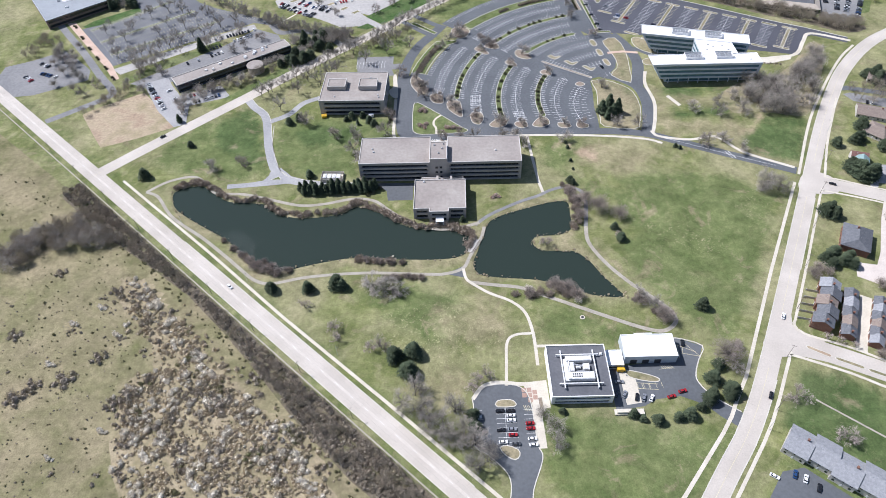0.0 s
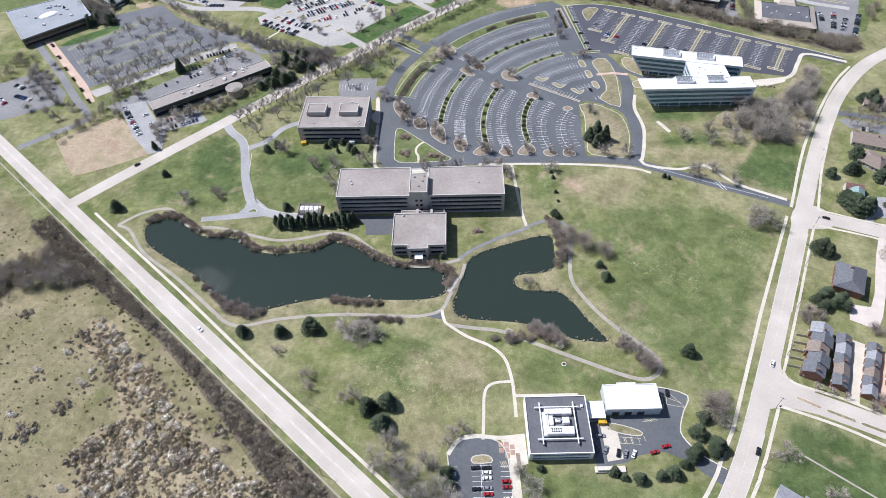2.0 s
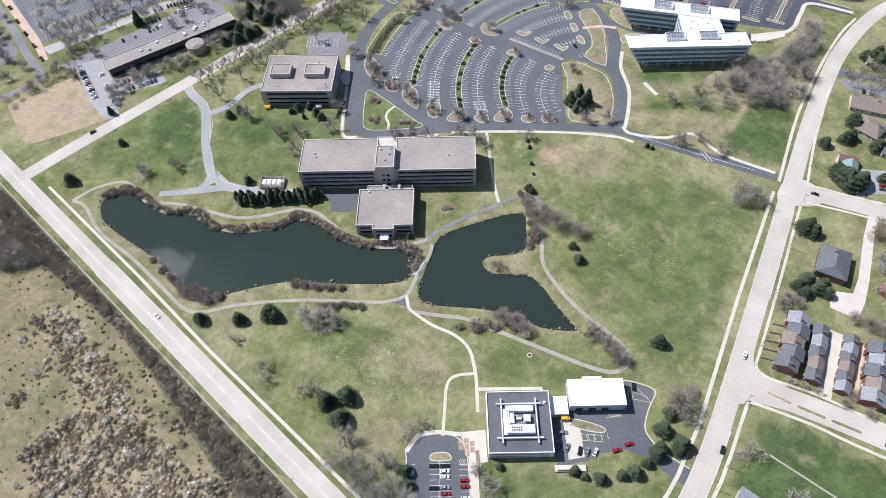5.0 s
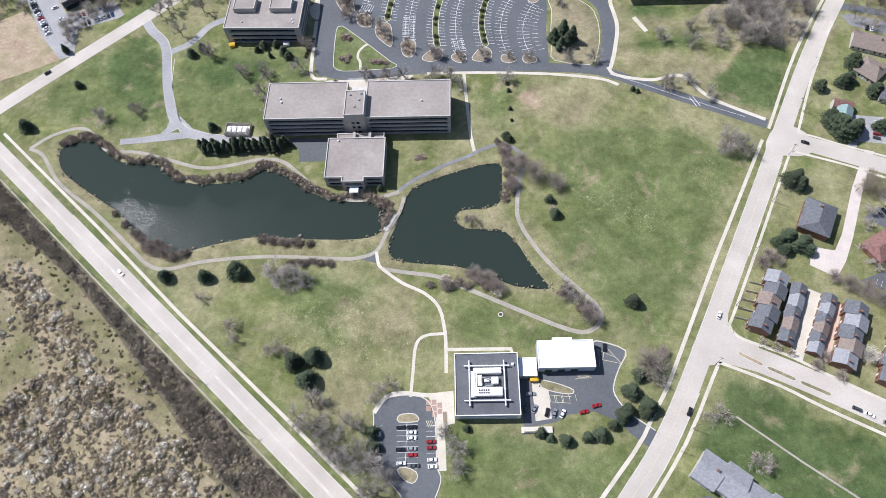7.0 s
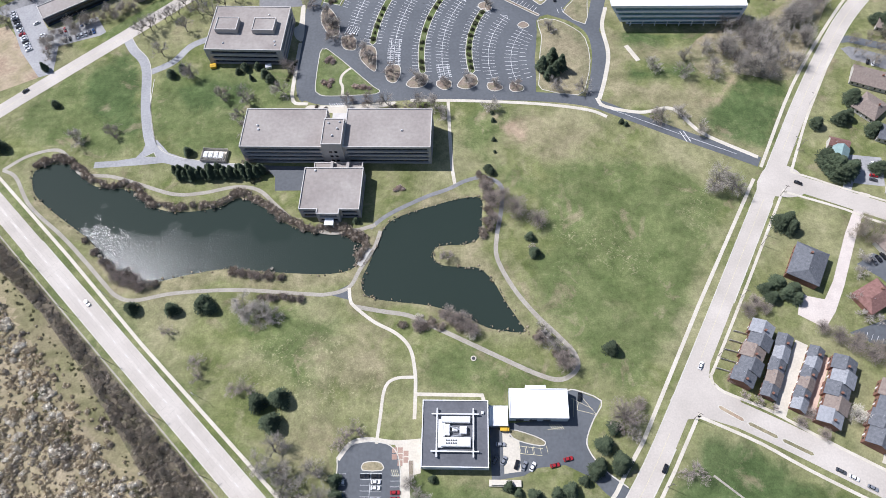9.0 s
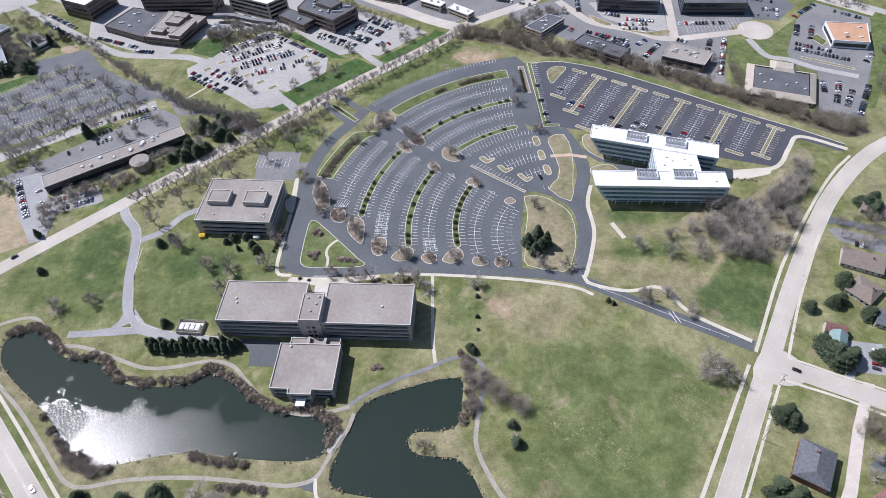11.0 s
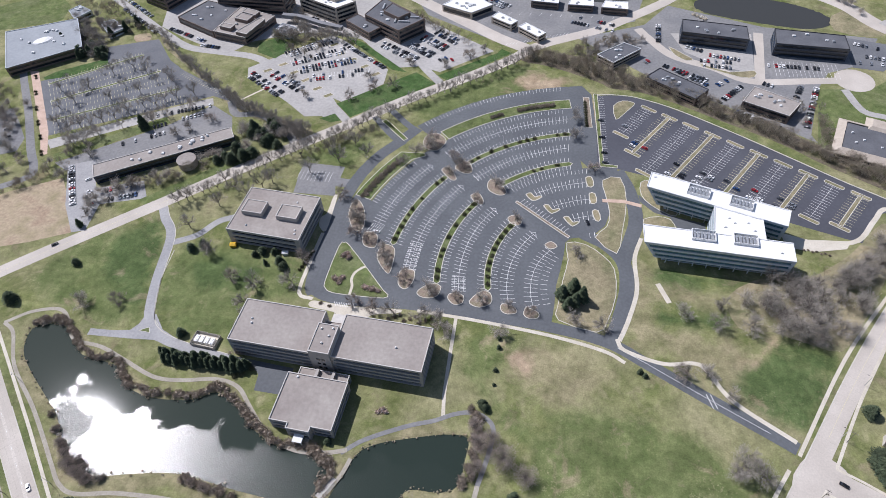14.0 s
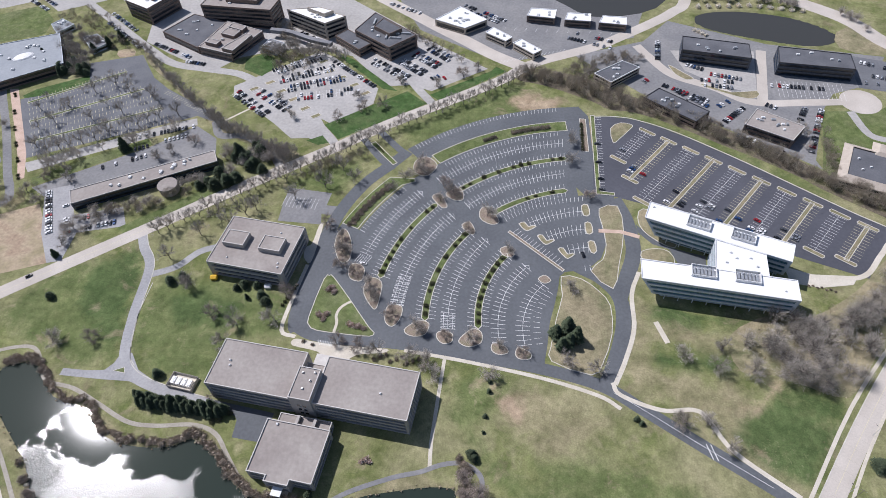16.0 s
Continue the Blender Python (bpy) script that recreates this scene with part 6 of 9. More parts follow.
office("long dark-roofed office among trees", [(125, 256), (162, 230.5), (173, 244), (137, 269.5)], 7, BRICK, ROOF_DARK, 2, 8, 18, DARK_METAL)
office("brick pale-roofed two-storey office", [(196, 230.5), (227, 215.5), (238, 232.5), (207, 250)], 8, BRICK, ROOF_TAN, 2, 9, 19, PARAPET)
office("glass-walled dark-roofed three-storey office", [(156, 317.6), (210, 310), (210.5, 330.8), (158, 338)], 11.5, NAVY, ROOF_DARK, 3, 6, 20, DARK_METAL)
office("glass-walled dark-roofed three-storey office", [(230, 306.6), (286, 302.6), (286.6, 323.6), (232.4, 329.6)], 11.5, NAVY, ROOF_DARK, 3, 4, 21, DARK_METAL)
hall = thing("shop_building", "shopping hall with a tan roof border and a dark roof", "shop")
inner = ccw([(267, 215), (306, 201), (295.6, 172.5), (257, 186)])
outer = inset(inner, 5.5)
if abs(area(outer)) < abs(area(inner)):
    outer = inset(inner, -5.5)
storeys(hall, inset(outer, 1.2), inset(outer, 1.2), 4.4, [(0.8, 2.6)], TAN_WALL, GLASS, ROOF_DARK, bays=0)
slope = Build()
slope.prism([(x, y, 4.3) for x, y in outer], [(x, y, 6.8) for x, y in inner], False, False)
part("sloped_roof", slope, TAN_WALL, hall, "tan tiled roof slope")
deck = Build()
deck.prism([(x, y, 4.4) for x, y in inset(inner, 0.4)], [(x, y, 6.2) for x, y in inset(inner, 0.4)], True, False)
part("roof", deck, ROOF_DARK, hall, "dark flat roof")
porch_roof = Build()
porch_roof.prism([(277, 207, 4.3), (296, 200, 4.3), (302, 218, 4.3), (283, 225, 4.3)], [(282, 210, 8.0), (294, 205.6, 8.0), (297, 214, 8.0), (285, 218.4, 8.0)], True, True)
part("porch_roof", porch_roof, TAN_WALL, hall, "tan tiled porch roof")
for xx, yy in ((268, 203), (274, 195), (284, 188), (292, 190), (268, 192), (296, 182)):
    roof_unit(hall, xx, yy, 6.2, 1.5, 1.2, 0.9, WHITE_METAL)
office("low white-walled shop with an orange flat roof", [(341.7, 247), (369.5, 242), (378.6, 271), (345, 276)], 7, WHITE_WALL, ORANGE_ROOF, 1, 4, 23, WHITE_WALL, "shop_building", "shop")


# ---------------------------------------------------------------- houses
def house(label, m, w, d, eave, rise, wall, roof, chimney=True, group="", name="house", hip=0.0):
    """A house of width w along its ridge and depth d, with gables or hips, eaves, windows, a door and a chimney."""
    root = thing(name, label, "house", m, group)
    b = Build()
    if hip:
        b.box(-w / 2, w / 2, -d / 2, d / 2, 0, eave)
    else:
        b.prism([(x, y, 0) for x, y in rect(-w / 2, w / 2, -d / 2, d / 2)], [(x, y, eave) for x, y in rect(-w / 2, w / 2, -d / 2, d / 2)], False)
        for s in (-1, 1):
            tri = [(s * w / 2, -d / 2, eave), (s * w / 2, d / 2, eave), (s * w / 2, 0, eave + rise)]
            b.face(*(tri if s > 0 else tri[::-1]))
    part("wall", b, wall, root)
    r = Build()
    ox, oy, th = w / 2 + 0.4, d / 2 + 0.5, 0.22
    drop = 0.5 * rise / (d / 2)
    ix = ox - hip
    for s in (-1, 1):
        a = [(-ox, s * oy, eave - drop), (ox, s * oy, eave - drop), (ix, 0, eave + rise + 0.05), (-ix, 0, eave + rise + 0.05)]
        a = a if s < 0 else a[::-1]
        r.prism(a, [(x, y, z + th) for x, y, z in a])
    if hip:
        for s in (-1, 1):
            a = [(s * ox, -oy, eave - drop), (s * ox, oy, eave - drop), (s * ix, 0, eave + rise + 0.05)]
            a = a if s > 0 else a[::-1]
            r.prism(a, [(x, y, z + th) for x, y, z in a])
    top_part = part("roof", r, roof, root)
    if chimney:
        c = Build()
        c.box(w * 0.22 - 0.45, w * 0.22 + 0.45, 0.6, 1.5, eave + rise * 0.4, eave + rise + 1.0)
        c.box(w * 0.22 - 0.55, w * 0.22 + 0.55, 0.5, 1.6, eave + rise + 1.0, eave + rise + 1.15)
        part("chimney", c, RED_BRICK, top_part, "brick chimney")
    for s in (-1, 1):
        n = max(2, int(w / 3.0))
        for i in range(n):
            x = -w / 2 + w * (i + 0.5) / n
            for z in ((1.0, 2.3), (3.7, 4.9)) if eave > 5 else ((1.0, 2.3),):
                g = Build()
                g.box(x - 0.55, x + 0.55, s * d / 2 - 0.06, s * d / 2 + 0.06, z[0], z[1])
                part("window", g, GLASS, root)
    g = Build()
    g.box(-0.5, 0.5, -d / 2 - 0.12, -d / 2 - 0.07, 0, 2.05)
    part("door", g, WHITE_METAL, root)
    v = Build()
    v.tube((-w * 0.2, -1.2, eave + rise * 0.55), (-w * 0.2, -1.2, eave + rise + 0.3), 0.12, 0.12, 6)
    part("vent_pipe", v, METAL, top_part)
    return root


def row(a, b, n, depth, eave, rise, wall, roofs, label, group, jog=1.2):
    """Terraced units in a line from a to b, set slightly back and forth."""
    a, b = Vector(a), Vector(b)
    u = (b - a) / n
    turn = math.degrees(math.atan2(u.y, u.x))
    side = Vector((-u.y, u.x)).normalized()
    for i in range(n):
        c = a + u * (i + 0.5) + side * (jog if i % 2 else -jog) * 0.5
        roof = roofs[i % len(roofs)]
        house(label.format({SHINGLE_GREY: "dark grey", SHINGLE_PALE: "pale grey", SHINGLE_BROWN: "brown"}[roof]), pose(c.x, c.y, 0, 0, 0, turn), u.length - 0.06, depth, eave, rise + (0.35 if i % 2 else 0), wall, roof, i % 2 == 0, group, "townhouse")


unit = "brick townhouse with a {} shingled gable roof"
row((168.6, -145.6), (150.4, -176), 5, 10.5, 5.6, 2.6, RED_BRICK, [SHINGLE_PALE, SHINGLE_GREY, SHINGLE_BROWN, SHINGLE_GREY, SHINGLE_GREY], unit, "townhouse row by the road")
row((178.4, -151.6), (162, -182.4), 5, 7, 3.6, 1.8, RED_BRICK, [SHINGLE_GREY, SHINGLE_PALE, SHINGLE_GREY, SHINGLE_BROWN, SHINGLE_GREY], unit, "garage row by the alley", 0.3)
row((192.2, -158.6), (174.2, -188.8), 6, 6.6, 3.6, 1.8, RED_BRICK, [SHINGLE_GREY, SHINGLE_PALE, SHINGLE_GREY, SHINGLE_BROWN, SHINGLE_GREY, SHINGLE_PALE], unit, "garage row by the alley", 0.3)
row((203.6, -165), (186.2, -196.6), 5, 10.5, 5.6, 2.6, RED_BRICK, [SHINGLE_GREY, SHINGLE_PALE, SHINGLE_GREY, SHINGLE_BROWN, SHINGLE_PALE], unit, "townhouse row by the alley")
row((223, -178), (204.6, -206.4), 4, 10.5, 5.4, 2.6, RED_BRICK, [SHINGLE_BROWN, SHINGLE_GREY, SHINGLE_GREY, SHINGLE_GREY], unit, "townhouse row behind the alley")
row((236, -186), (217.6, -214.4), 4, 7, 3.6, 1.8, RED_BRICK, [SHINGLE_GREY, SHINGLE_BROWN], unit, "garage row behind the alley", 0.3)
row((106.2, -237.6), (156.6, -281), 6, 14.4, 5.2, 3.0, SIDING, [SHINGLE_PALE], "sided townhouse with a {} shingled gable roof", "townhouse row by the green", 1.8)
house("large house with a dark grey hipped roof and brick walls", pose(199, -112.6, 0, 0, 0, 60), 20.5, 16, 5.4, 3.6, RED_BRICK, SHINGLE_GREY, True, "", "house", 4.5)
sheet("road_house_lot", [(227.4, -111.3), (238.2, -104.9), (250, -112), (262, -136), (242.3, -126.2), (237.6, -119.8)], 0.042, ASPHALT, 0, **paved)
house("house with a reddish brown hipped roof", pose(228.6, -131.4, 0, 0, 0, 28), 17, 13, 3.6, 3.0, RED_BRICK, SHINGLE_RED, True, "", "house", 4)
house("house with a brown hipped roof beyond the court", pose(249, -101, 0, 0, 0, 28), 16, 12, 3.6, 2.8, SIDING, SHINGLE_BROWN, True, "", "house", 4)
house("long low house with a weathered brown roof", pose(273.2, 14.5, 0, 0, 0, -24.5), 23, 14, 3.2, 2.4, SIDING, SHINGLE_BROWN)
house("bungalow with a pale brown hipped roof", pose(265.6, -7.6, 0, 0, 0, -50), 15, 16, 3.2, 2.8, SIDING, SHINGLE_BROWN, True, "", "house", 4.5)
house("house with a teal metal roof among evergreens", pose(236, -43.6, 0, 0, 0, 63), 13.5, 8.5, 4.4, 2.4, SIDING, SHINGLE_TEAL, False)
house("small outbuilding with a red roof", pose(238.4, -34.6, 0, 0, 0, -19), 10.5, 5.6, 4.4, 2.0, SIDING, SHINGLE_RED, False)
house("grey-roofed house behind evergreens", pose(270.5, -28.8, 0, 0, 0, -24), 13, 11, 3.6, 2.6, SIDING, SHINGLE_GREY)
house("house with a bright red front roof", pose(264.5, -66, 0, 0, 0, -22), 14, 9, 4.0, 2.2, SIDING, SHINGLE_RED)
house("pale-roofed house beside the small lot", pose(272, -52, 0, 0, 0, -22), 13, 10, 4.0, 2.2, SIDING, SHINGLE_PALE)
house("brown-roofed house beyond the lane", pose(300, 58, 0, 0, 0, -26), 18, 11, 3.4, 2.6, SIDING, SHINGLE_BROWN)
house("grey-roofed house beyond the lane", pose(306, 12, 0, 0, 0, -26), 15, 10, 3.4, 2.6, SIDING, SHINGLE_GREY)
house("grey-roofed house beside the lot", pose(268, -122, 0, 0, 0, 22), 16, 10, 3.4, 2.6, SIDING, SHINGLE_GREY)
# small sheds and plant
util = thing("plant_enclosure", "fenced yard of white cooling units on a concrete pad", "plant", pose(-134, -26.0, 0, 0, 0, -5))
b = Build()
b.box(-8, 8, -4.6, 4.6, 0, 0.15)
part("pad", b, CONCRETE, util)
for x0, x1, y0, y1 in ((-7.8, 7.8, -4.5, -4.4), (-7.8, 7.8, 4.4, 4.5), (-7.8, -7.7, -4.4, 4.4), (7.7, 7.8, -4.4, 4.4)):
    b = Build()
    b.box(x0, x1, y0, y1, 0.15, 2.4)
    part("screen_wall", b, SIDING, util)
for i in range(4):
    b = Build()
    b.box(-6.6 + i * 3.3, -4.2 + i * 3.3, -2.4, 2.0, 0.15, 2.3)
    for yy in (-1.3, 0.9):
        b.tube((-5.4 + i * 3.3, yy, 2.3), (-5.4 + i * 3.3, yy, 2.5), 0.8, 0.75, 8)
    part("cooling_unit", b, WHITE_METAL, util)
for px, py, mat_, lab_ in ((-108.7, 45, WHITE_METAL, "small white equipment cabinet on the lawn"), (-146, 47, YELLOW, "small yellow play house beside the office")):
    s = thing("garden_cabinet", lab_, "cabinet", pose(px, py, 0, 0, 0, 10))
    b = Build()
    b.box(-1.9, 1.9, -1.4, 1.4, 0, 2.0)
    part("body", b, mat_, s)
    b = Build()
    b.prism([(-2.1, -1.6, 2.0), (2.1, -1.6, 2.0), (2.1, 1.6, 2.0), (-2.1, 1.6, 2.0)], [(-2.0, -0.1, 2.8), (2.0, -0.1, 2.8), (2.0, 0.1, 2.8), (-2.0, 0.1, 2.8)])
    part("lid", b, mat_, s)


# ---------------------------------------------------------------- trees and shrubs
def blades(rng, centres, length, width, up=0.3, jitter=0.4, heart=None):
    """Thin crossed slivers round the given points: twig ends or needles."""
    n = len(centres)
    d = rng.normal(size=(n, 3))
    d[:, 2] = np.abs(d[:, 2]) * 0.6 + up
    if heart is not None:
        out = np.asarray(centres) - np.array(heart)
        d = d * 0.8 + 1.5 * out / (np.linalg.norm(out, axis=1, keepdims=True) + 1e-6)
    d /= np.linalg.norm(d, axis=1, keepdims=True)
    s = np.cross(d, rng.normal(size=(n, 3)))
    s /= np.linalg.norm(s, axis=1, keepdims=True) + 1e-9
    le = (length * rng.uniform(0.6, 1.3, (n, 1)))
    c = np.asarray(centres) + rng.normal(size=(n, 3)) * jitter
    v = np.concatenate([c - s * width, c + s * width, c + d * le], 1).reshape(-1, 3)
    return v, np.arange(3 * n).reshape(-1, 3)


def bare_tree_meshes(seed, height, spread, twigs, wood, ends, forks=4):
    """Trunk and limbs as one mesh, twigs as another."""
    rng = np.random.default_rng(seed)
    b, tips = Build(), []

    def grow(p, d, length, radius, level):
        q = p + d * length
        b.tube(p, q, radius, radius * 0.62, (6, 5, 4, 3)[level], False)
        if level == 3:
            tips.extend([p.lerp(q, t) for t in (0.35, 0.7, 1.0)])
            return
        for _ in range(forks + (2 if level == 0 else 0)):
            t = rng.uniform(0.45, 1.0) if level else rng.uniform(0.55, 1.0)
            side = Vector(rng.normal(size=3)).normalized()
            nd = (d * 0.5 + side * spread + Vector((0, 0, 0.18))).normalized()
            grow(p.lerp(q, t), nd, length * (rng.uniform(0.8, 1.15) if level == 0 else rng.uniform(0.6, 0.85)), radius * 0.6, level + 1)

    grow(Vector((0, 0, -0.1)), Vector((rng.normal() * 0.06, rng.normal() * 0.06, 1)).normalized(), height * 0.33, height * 0.024, 0)
    pts = np.array([tuple(t) for t in tips])
    pick = pts[rng.integers(0, len(pts), twigs)]
    v, f = blades(rng, pick, height * 0.15, height * 0.0022 + 0.010, 0.1, height * 0.03, (0, 0, height * 0.35))
    return b.mesh("trunk", wood), mesh_arrays("crown", v, f, ends)


def conifer_meshes(seed, height, radius, count, material, round_top=0.0):
    rng = np.random.default_rng(seed)
    b = Build()
    b.tube((0, 0, -0.1), (0, 0, height * 0.8), height * 0.022, height * 0.008, 6, False)
    h = rng.uniform(0.06, 1, count) ** 0.9
    lump = 1 + 0.22 * np.sin(h * 23 + seed) + 0.1 * rng.normal(size=count)
    r = radius * (1 - h) ** (0.9 - 0.5 * round_top) * lump * np.sqrt(rng.uniform(0.35, 1, count))
    a = rng.uniform(0, 2 * math.pi, count)
    r *= 1 + 0.18 * np.sin(a * 3 + seed)
    c = np.stack([r * np.cos(a), r * np.sin(a), h * height], 1)
    d = np.stack([np.cos(a), np.sin(a), np.full(count, -0.25)], 1) + rng.normal(size=(count, 3)) * 0.35
    d /= np.linalg.norm(d, axis=1, keepdims=True)
    s = np.cross(d, [0, 0, 1]) + rng.normal(size=(count, 3)) * 0.35
    le, w = height * 0.075, height * 0.021
    v = np.concatenate([c - d * le * 0.4 - s * w, c - d * le * 0.4 + s * w, c + d * le + s * w * 0.4, c + d * le - s * w * 0.4], 1).reshape(-1, 3)
    return b.mesh("trunk", BARK), mesh_arrays("crown", v, np.arange(4 * count).reshape(-1, 4), material)


def dense_tree_meshes(seed, height, radius, count, wood, ends):
    """A low-forking tree whose fine twigs fill a broad uneven dome."""
    rng = np.random.default_rng(seed)
    way = rng.normal(size=(count, 3))
    way[:, 2] = np.abs(way[:, 2]) * 0.9 - 0.12
    way /= np.linalg.norm(way, axis=1, keepdims=True)
    turn = np.arctan2(way[:, 1], way[:, 0])
    lump = 1 + 0.16 * np.sin(3 * turn + seed) + 0.12 * np.sin(5 * turn + 2 * seed + 3 * way[:, 2]) + 0.08 * np.sin(9 * turn - seed)
    far = rng.uniform(0.12, 1, count) ** 0.55 * lump
    base = np.array([0, 0, height * 0.38])
    c = base + way * far[:, None] * np.array([radius, radius, height * 0.6])
    v, f = blades(rng, c, radius * 0.2, radius * 0.009, 0.0, radius * 0.09, tuple(base))
    b = Build()
    b.tube((0, 0, -0.1), (0, 0, height * 0.36), height * 0.028, height * 0.022, 6, False)
    for k in range(60):
        q = c[k * (count // 60)]
        mid = base + (q - base) * 0.5 + rng.normal(size=3) * radius * 0.06 + np.array([0, 0, radius * 0.06])
        b.tube((0, 0, height * rng.uniform(0.2, 0.4)), tuple(mid), height * 0.019, height * 0.012, 4, False)
        b.tube(tuple(mid), tuple(q), height * 0.012, height * 0.004, 3, False)
    return b.mesh("trunk", wood), mesh_arrays("crown", v, f, ends)


def scatter_mesh(name, templates, spots, material, seed):
    """Many copies of small templates joined into one mesh. spots: rows of x, y, size."""
    rng = np.random.default_rng(seed)
    vs, fs, n = [], [], 0
    for x, y, size in spots:
        v, f = templates[rng.integers(len(templates))]
        a = rng.uniform(0, 2 * math.pi)
        c, s = math.cos(a), math.sin(a)
        w = v * size
        vs.append(np.stack([w[:, 0] * c - w[:, 1] * s + x, w[:, 0] * s + w[:, 1] * c + y, w[:, 2] * rng.uniform(0.8, 1.2)], 1))
        fs.append(f + n)
        n += len(v)
    return mesh_arrays(name, np.concatenate(vs), np.concatenate(fs), material)


def inside_points(poly, count, seed):
    rng = np.random.default_rng(seed)
    lo, hi = np.min(poly, 0), np.max(poly, 0)
    out = np.zeros((0, 2))
    while len(out) < count:
        p = rng.uniform(lo, hi, (count * 3, 2))
        out = np.concatenate([out, p[depth_inside(p[:, 0], p[:, 1], poly) > 0.3]])
    return out[:count]


def sized(points, lo, hi, seed):
    rng = np.random.default_rng(seed)
    return [(x, y, s) for (x, y), s in zip(points, rng.uniform(lo, hi, len(points)))]


def tree_kind(name, label, category, meshes):
    root = thing(name, label, category, pose(0, 0, -500))
    part("trunk", meshes[0], None, root)
    part("crown", meshes[1], None, root)
    return root


KINDS = {
    "oak": [("bare_tree", "very broad leafless tree with grey spreading limbs on the lawn", bare_tree_meshes(s, 13, 1.5, 2600, BARK, TWIG)) for s in (7, 8)],
    "big": [("bare_tree", "wide leafless tree with grey spreading limbs on the lawn", bare_tree_meshes(s, 16, 1.0, 1500, BARK, TWIG)) for s in (3, 4, 5)],
    "lot": [("bare_tree", "small leafless parking-lot tree with grey twigs", bare_tree_meshes(s, 12.5, 0.95, 1700, BARK, TWIG_RUSSET if s == 12 else TWIG)) for s in (11, 12, 13)],
    "tall": [("bare_tree", "tall slender leafless tree beside the road", bare_tree_meshes(s, 17, 0.5, 1000, BARK, TWIG, 3)) for s in (21, 22)],
    "dense": [("bare_tree", "broad leafless tree with a dense dome of grey-brown twigs", dense_tree_meshes(s, 10, 6.0, 2600, BARK, TWIG_RUSSET)) for s in (33, 34, 35)],
    "grey": [("bare_tree", "broad leafless tree with a dense dome of grey twigs", dense_tree_meshes(s, 13, 6.6, 1500, BARK, TWIG)) for s in (36, 37, 38)],
    "pink": [("budding_tree", "small tree with pinkish budding twigs on the grass", bare_tree_meshes(s, 8.5, 0.95, 1300, BARK, TWIG_PINK)) for s in (24, 25)],
    "blossom": [("blossom_tree", "small tree in full white blossom", dense_tree_meshes(26, 8, 4.4, 2600, BARK, BLOSSOM))],
    "pine": [("evergreen_tree", "dark green rounded evergreen tree on the grass", conifer_meshes(s, 8.0, 3.6, 2600, NEEDLE, 0.9)) for s in (41, 42, 43)],
    "spruce": [("conifer_tree", "dark conical conifer with drooping boughs", conifer_meshes(s, 9.5, 2.9, 2400, NEEDLE, 0.2)) for s in (51, 52)],
}


def puff(seed, twigs, width, tall=1.0):
    """A ragged bush: a small dense heart and a cloud of twigs that thins towards its lumpy outline."""
    rng = np.random.default_rng(seed)
    way = rng.normal(size=(twigs, 3))
    way[:, 2] = np.abs(way[:, 2])
    way /= np.linalg.norm(way, axis=1, keepdims=True)
    turn = np.arctan2(way[:, 1], way[:, 0])
    lump = 0.9 + 0.2 * np.sin(2 * turn + seed) + 0.14 * np.sin(5 * turn + 2 * seed + 3 * way[:, 2])
    at = way * (rng.uniform(0.1, 1, twigs) ** 0.6 * lump)[:, None] * np.array([0.85, 0.85, 0.8 * tall])
    v2, f2 = blades(rng, at, 0.38, width, 0.25, 0.06, (0, 0, -0.3))
    core = []
    for k, (z, w) in enumerate(((0, 0.55), (0.35, 0.5), (0.6, 0.22))):
        for i in range(6):
            a, q = 2 * math.pi * (i + 0.5 * k) / 6, w * rng.uniform(0.7, 1.2)
            core.append((q * math.cos(a), q * math.sin(a), tall * z * rng.uniform(0.8, 1.1)))
    f = [tri for k in range(2) for i in range(6) for tri in ((k * 6 + i, k * 6 + (i + 1) % 6, k * 6 + 6 + (i + 1) % 6), (k * 6 + i, k * 6 + 6 + (i + 1) % 6, k * 6 + 6 + i))] + [(12, 12 + i, 13 + i) for i in range(1, 5)]
    return np.concatenate([np.array(core), v2]), np.concatenate([np.array(f), f2 + 18])


def shrub_kind(seed, material, label, name="shrub"):
    v, f = puff(seed, 620, 0.036, 1.1)
    root = thing(name, label, "shrub", pose(0, 0, -500))
    b = Build()
    rng = np.random.default_rng(seed)
    for _ in range(6):
        e = rng.normal(size=3) * 0.4
        b.tube((0, 0, -0.05), (e[0], e[1], 0.5), 0.03, 0.015, 3, False)
    part("stem", b, BARK, root)
    part("crown", mesh_arrays("crown", v, f, material), None, root)
    return root


def settle(template, x, y, size, seed, group):
    rng = random.Random(seed)
    m = pose(x, y, 0, 0, 0, rng.uniform(0, 360)) @ Matrix.Diagonal((size, size, size * rng.uniform(0.92, 1.08), 1))
    ob = copy_thing(template, m)
    ob.matrix_basis = m
    if group:
        ob["group"] = group
    return ob


made_kinds = {}


def plant(kind, spots, group="", base=0):
    if kind not in made_kinds:
        made_kinds[kind] = [tree_kind(n, l, "tree", me) for n, l, me in KINDS[kind]]
    for i, (x, y, s) in enumerate(spots):
        settle(made_kinds[kind][(i * 7 + base) % len(made_kinds[kind])], x, y, s, i * 13 + base + len(kind), group)


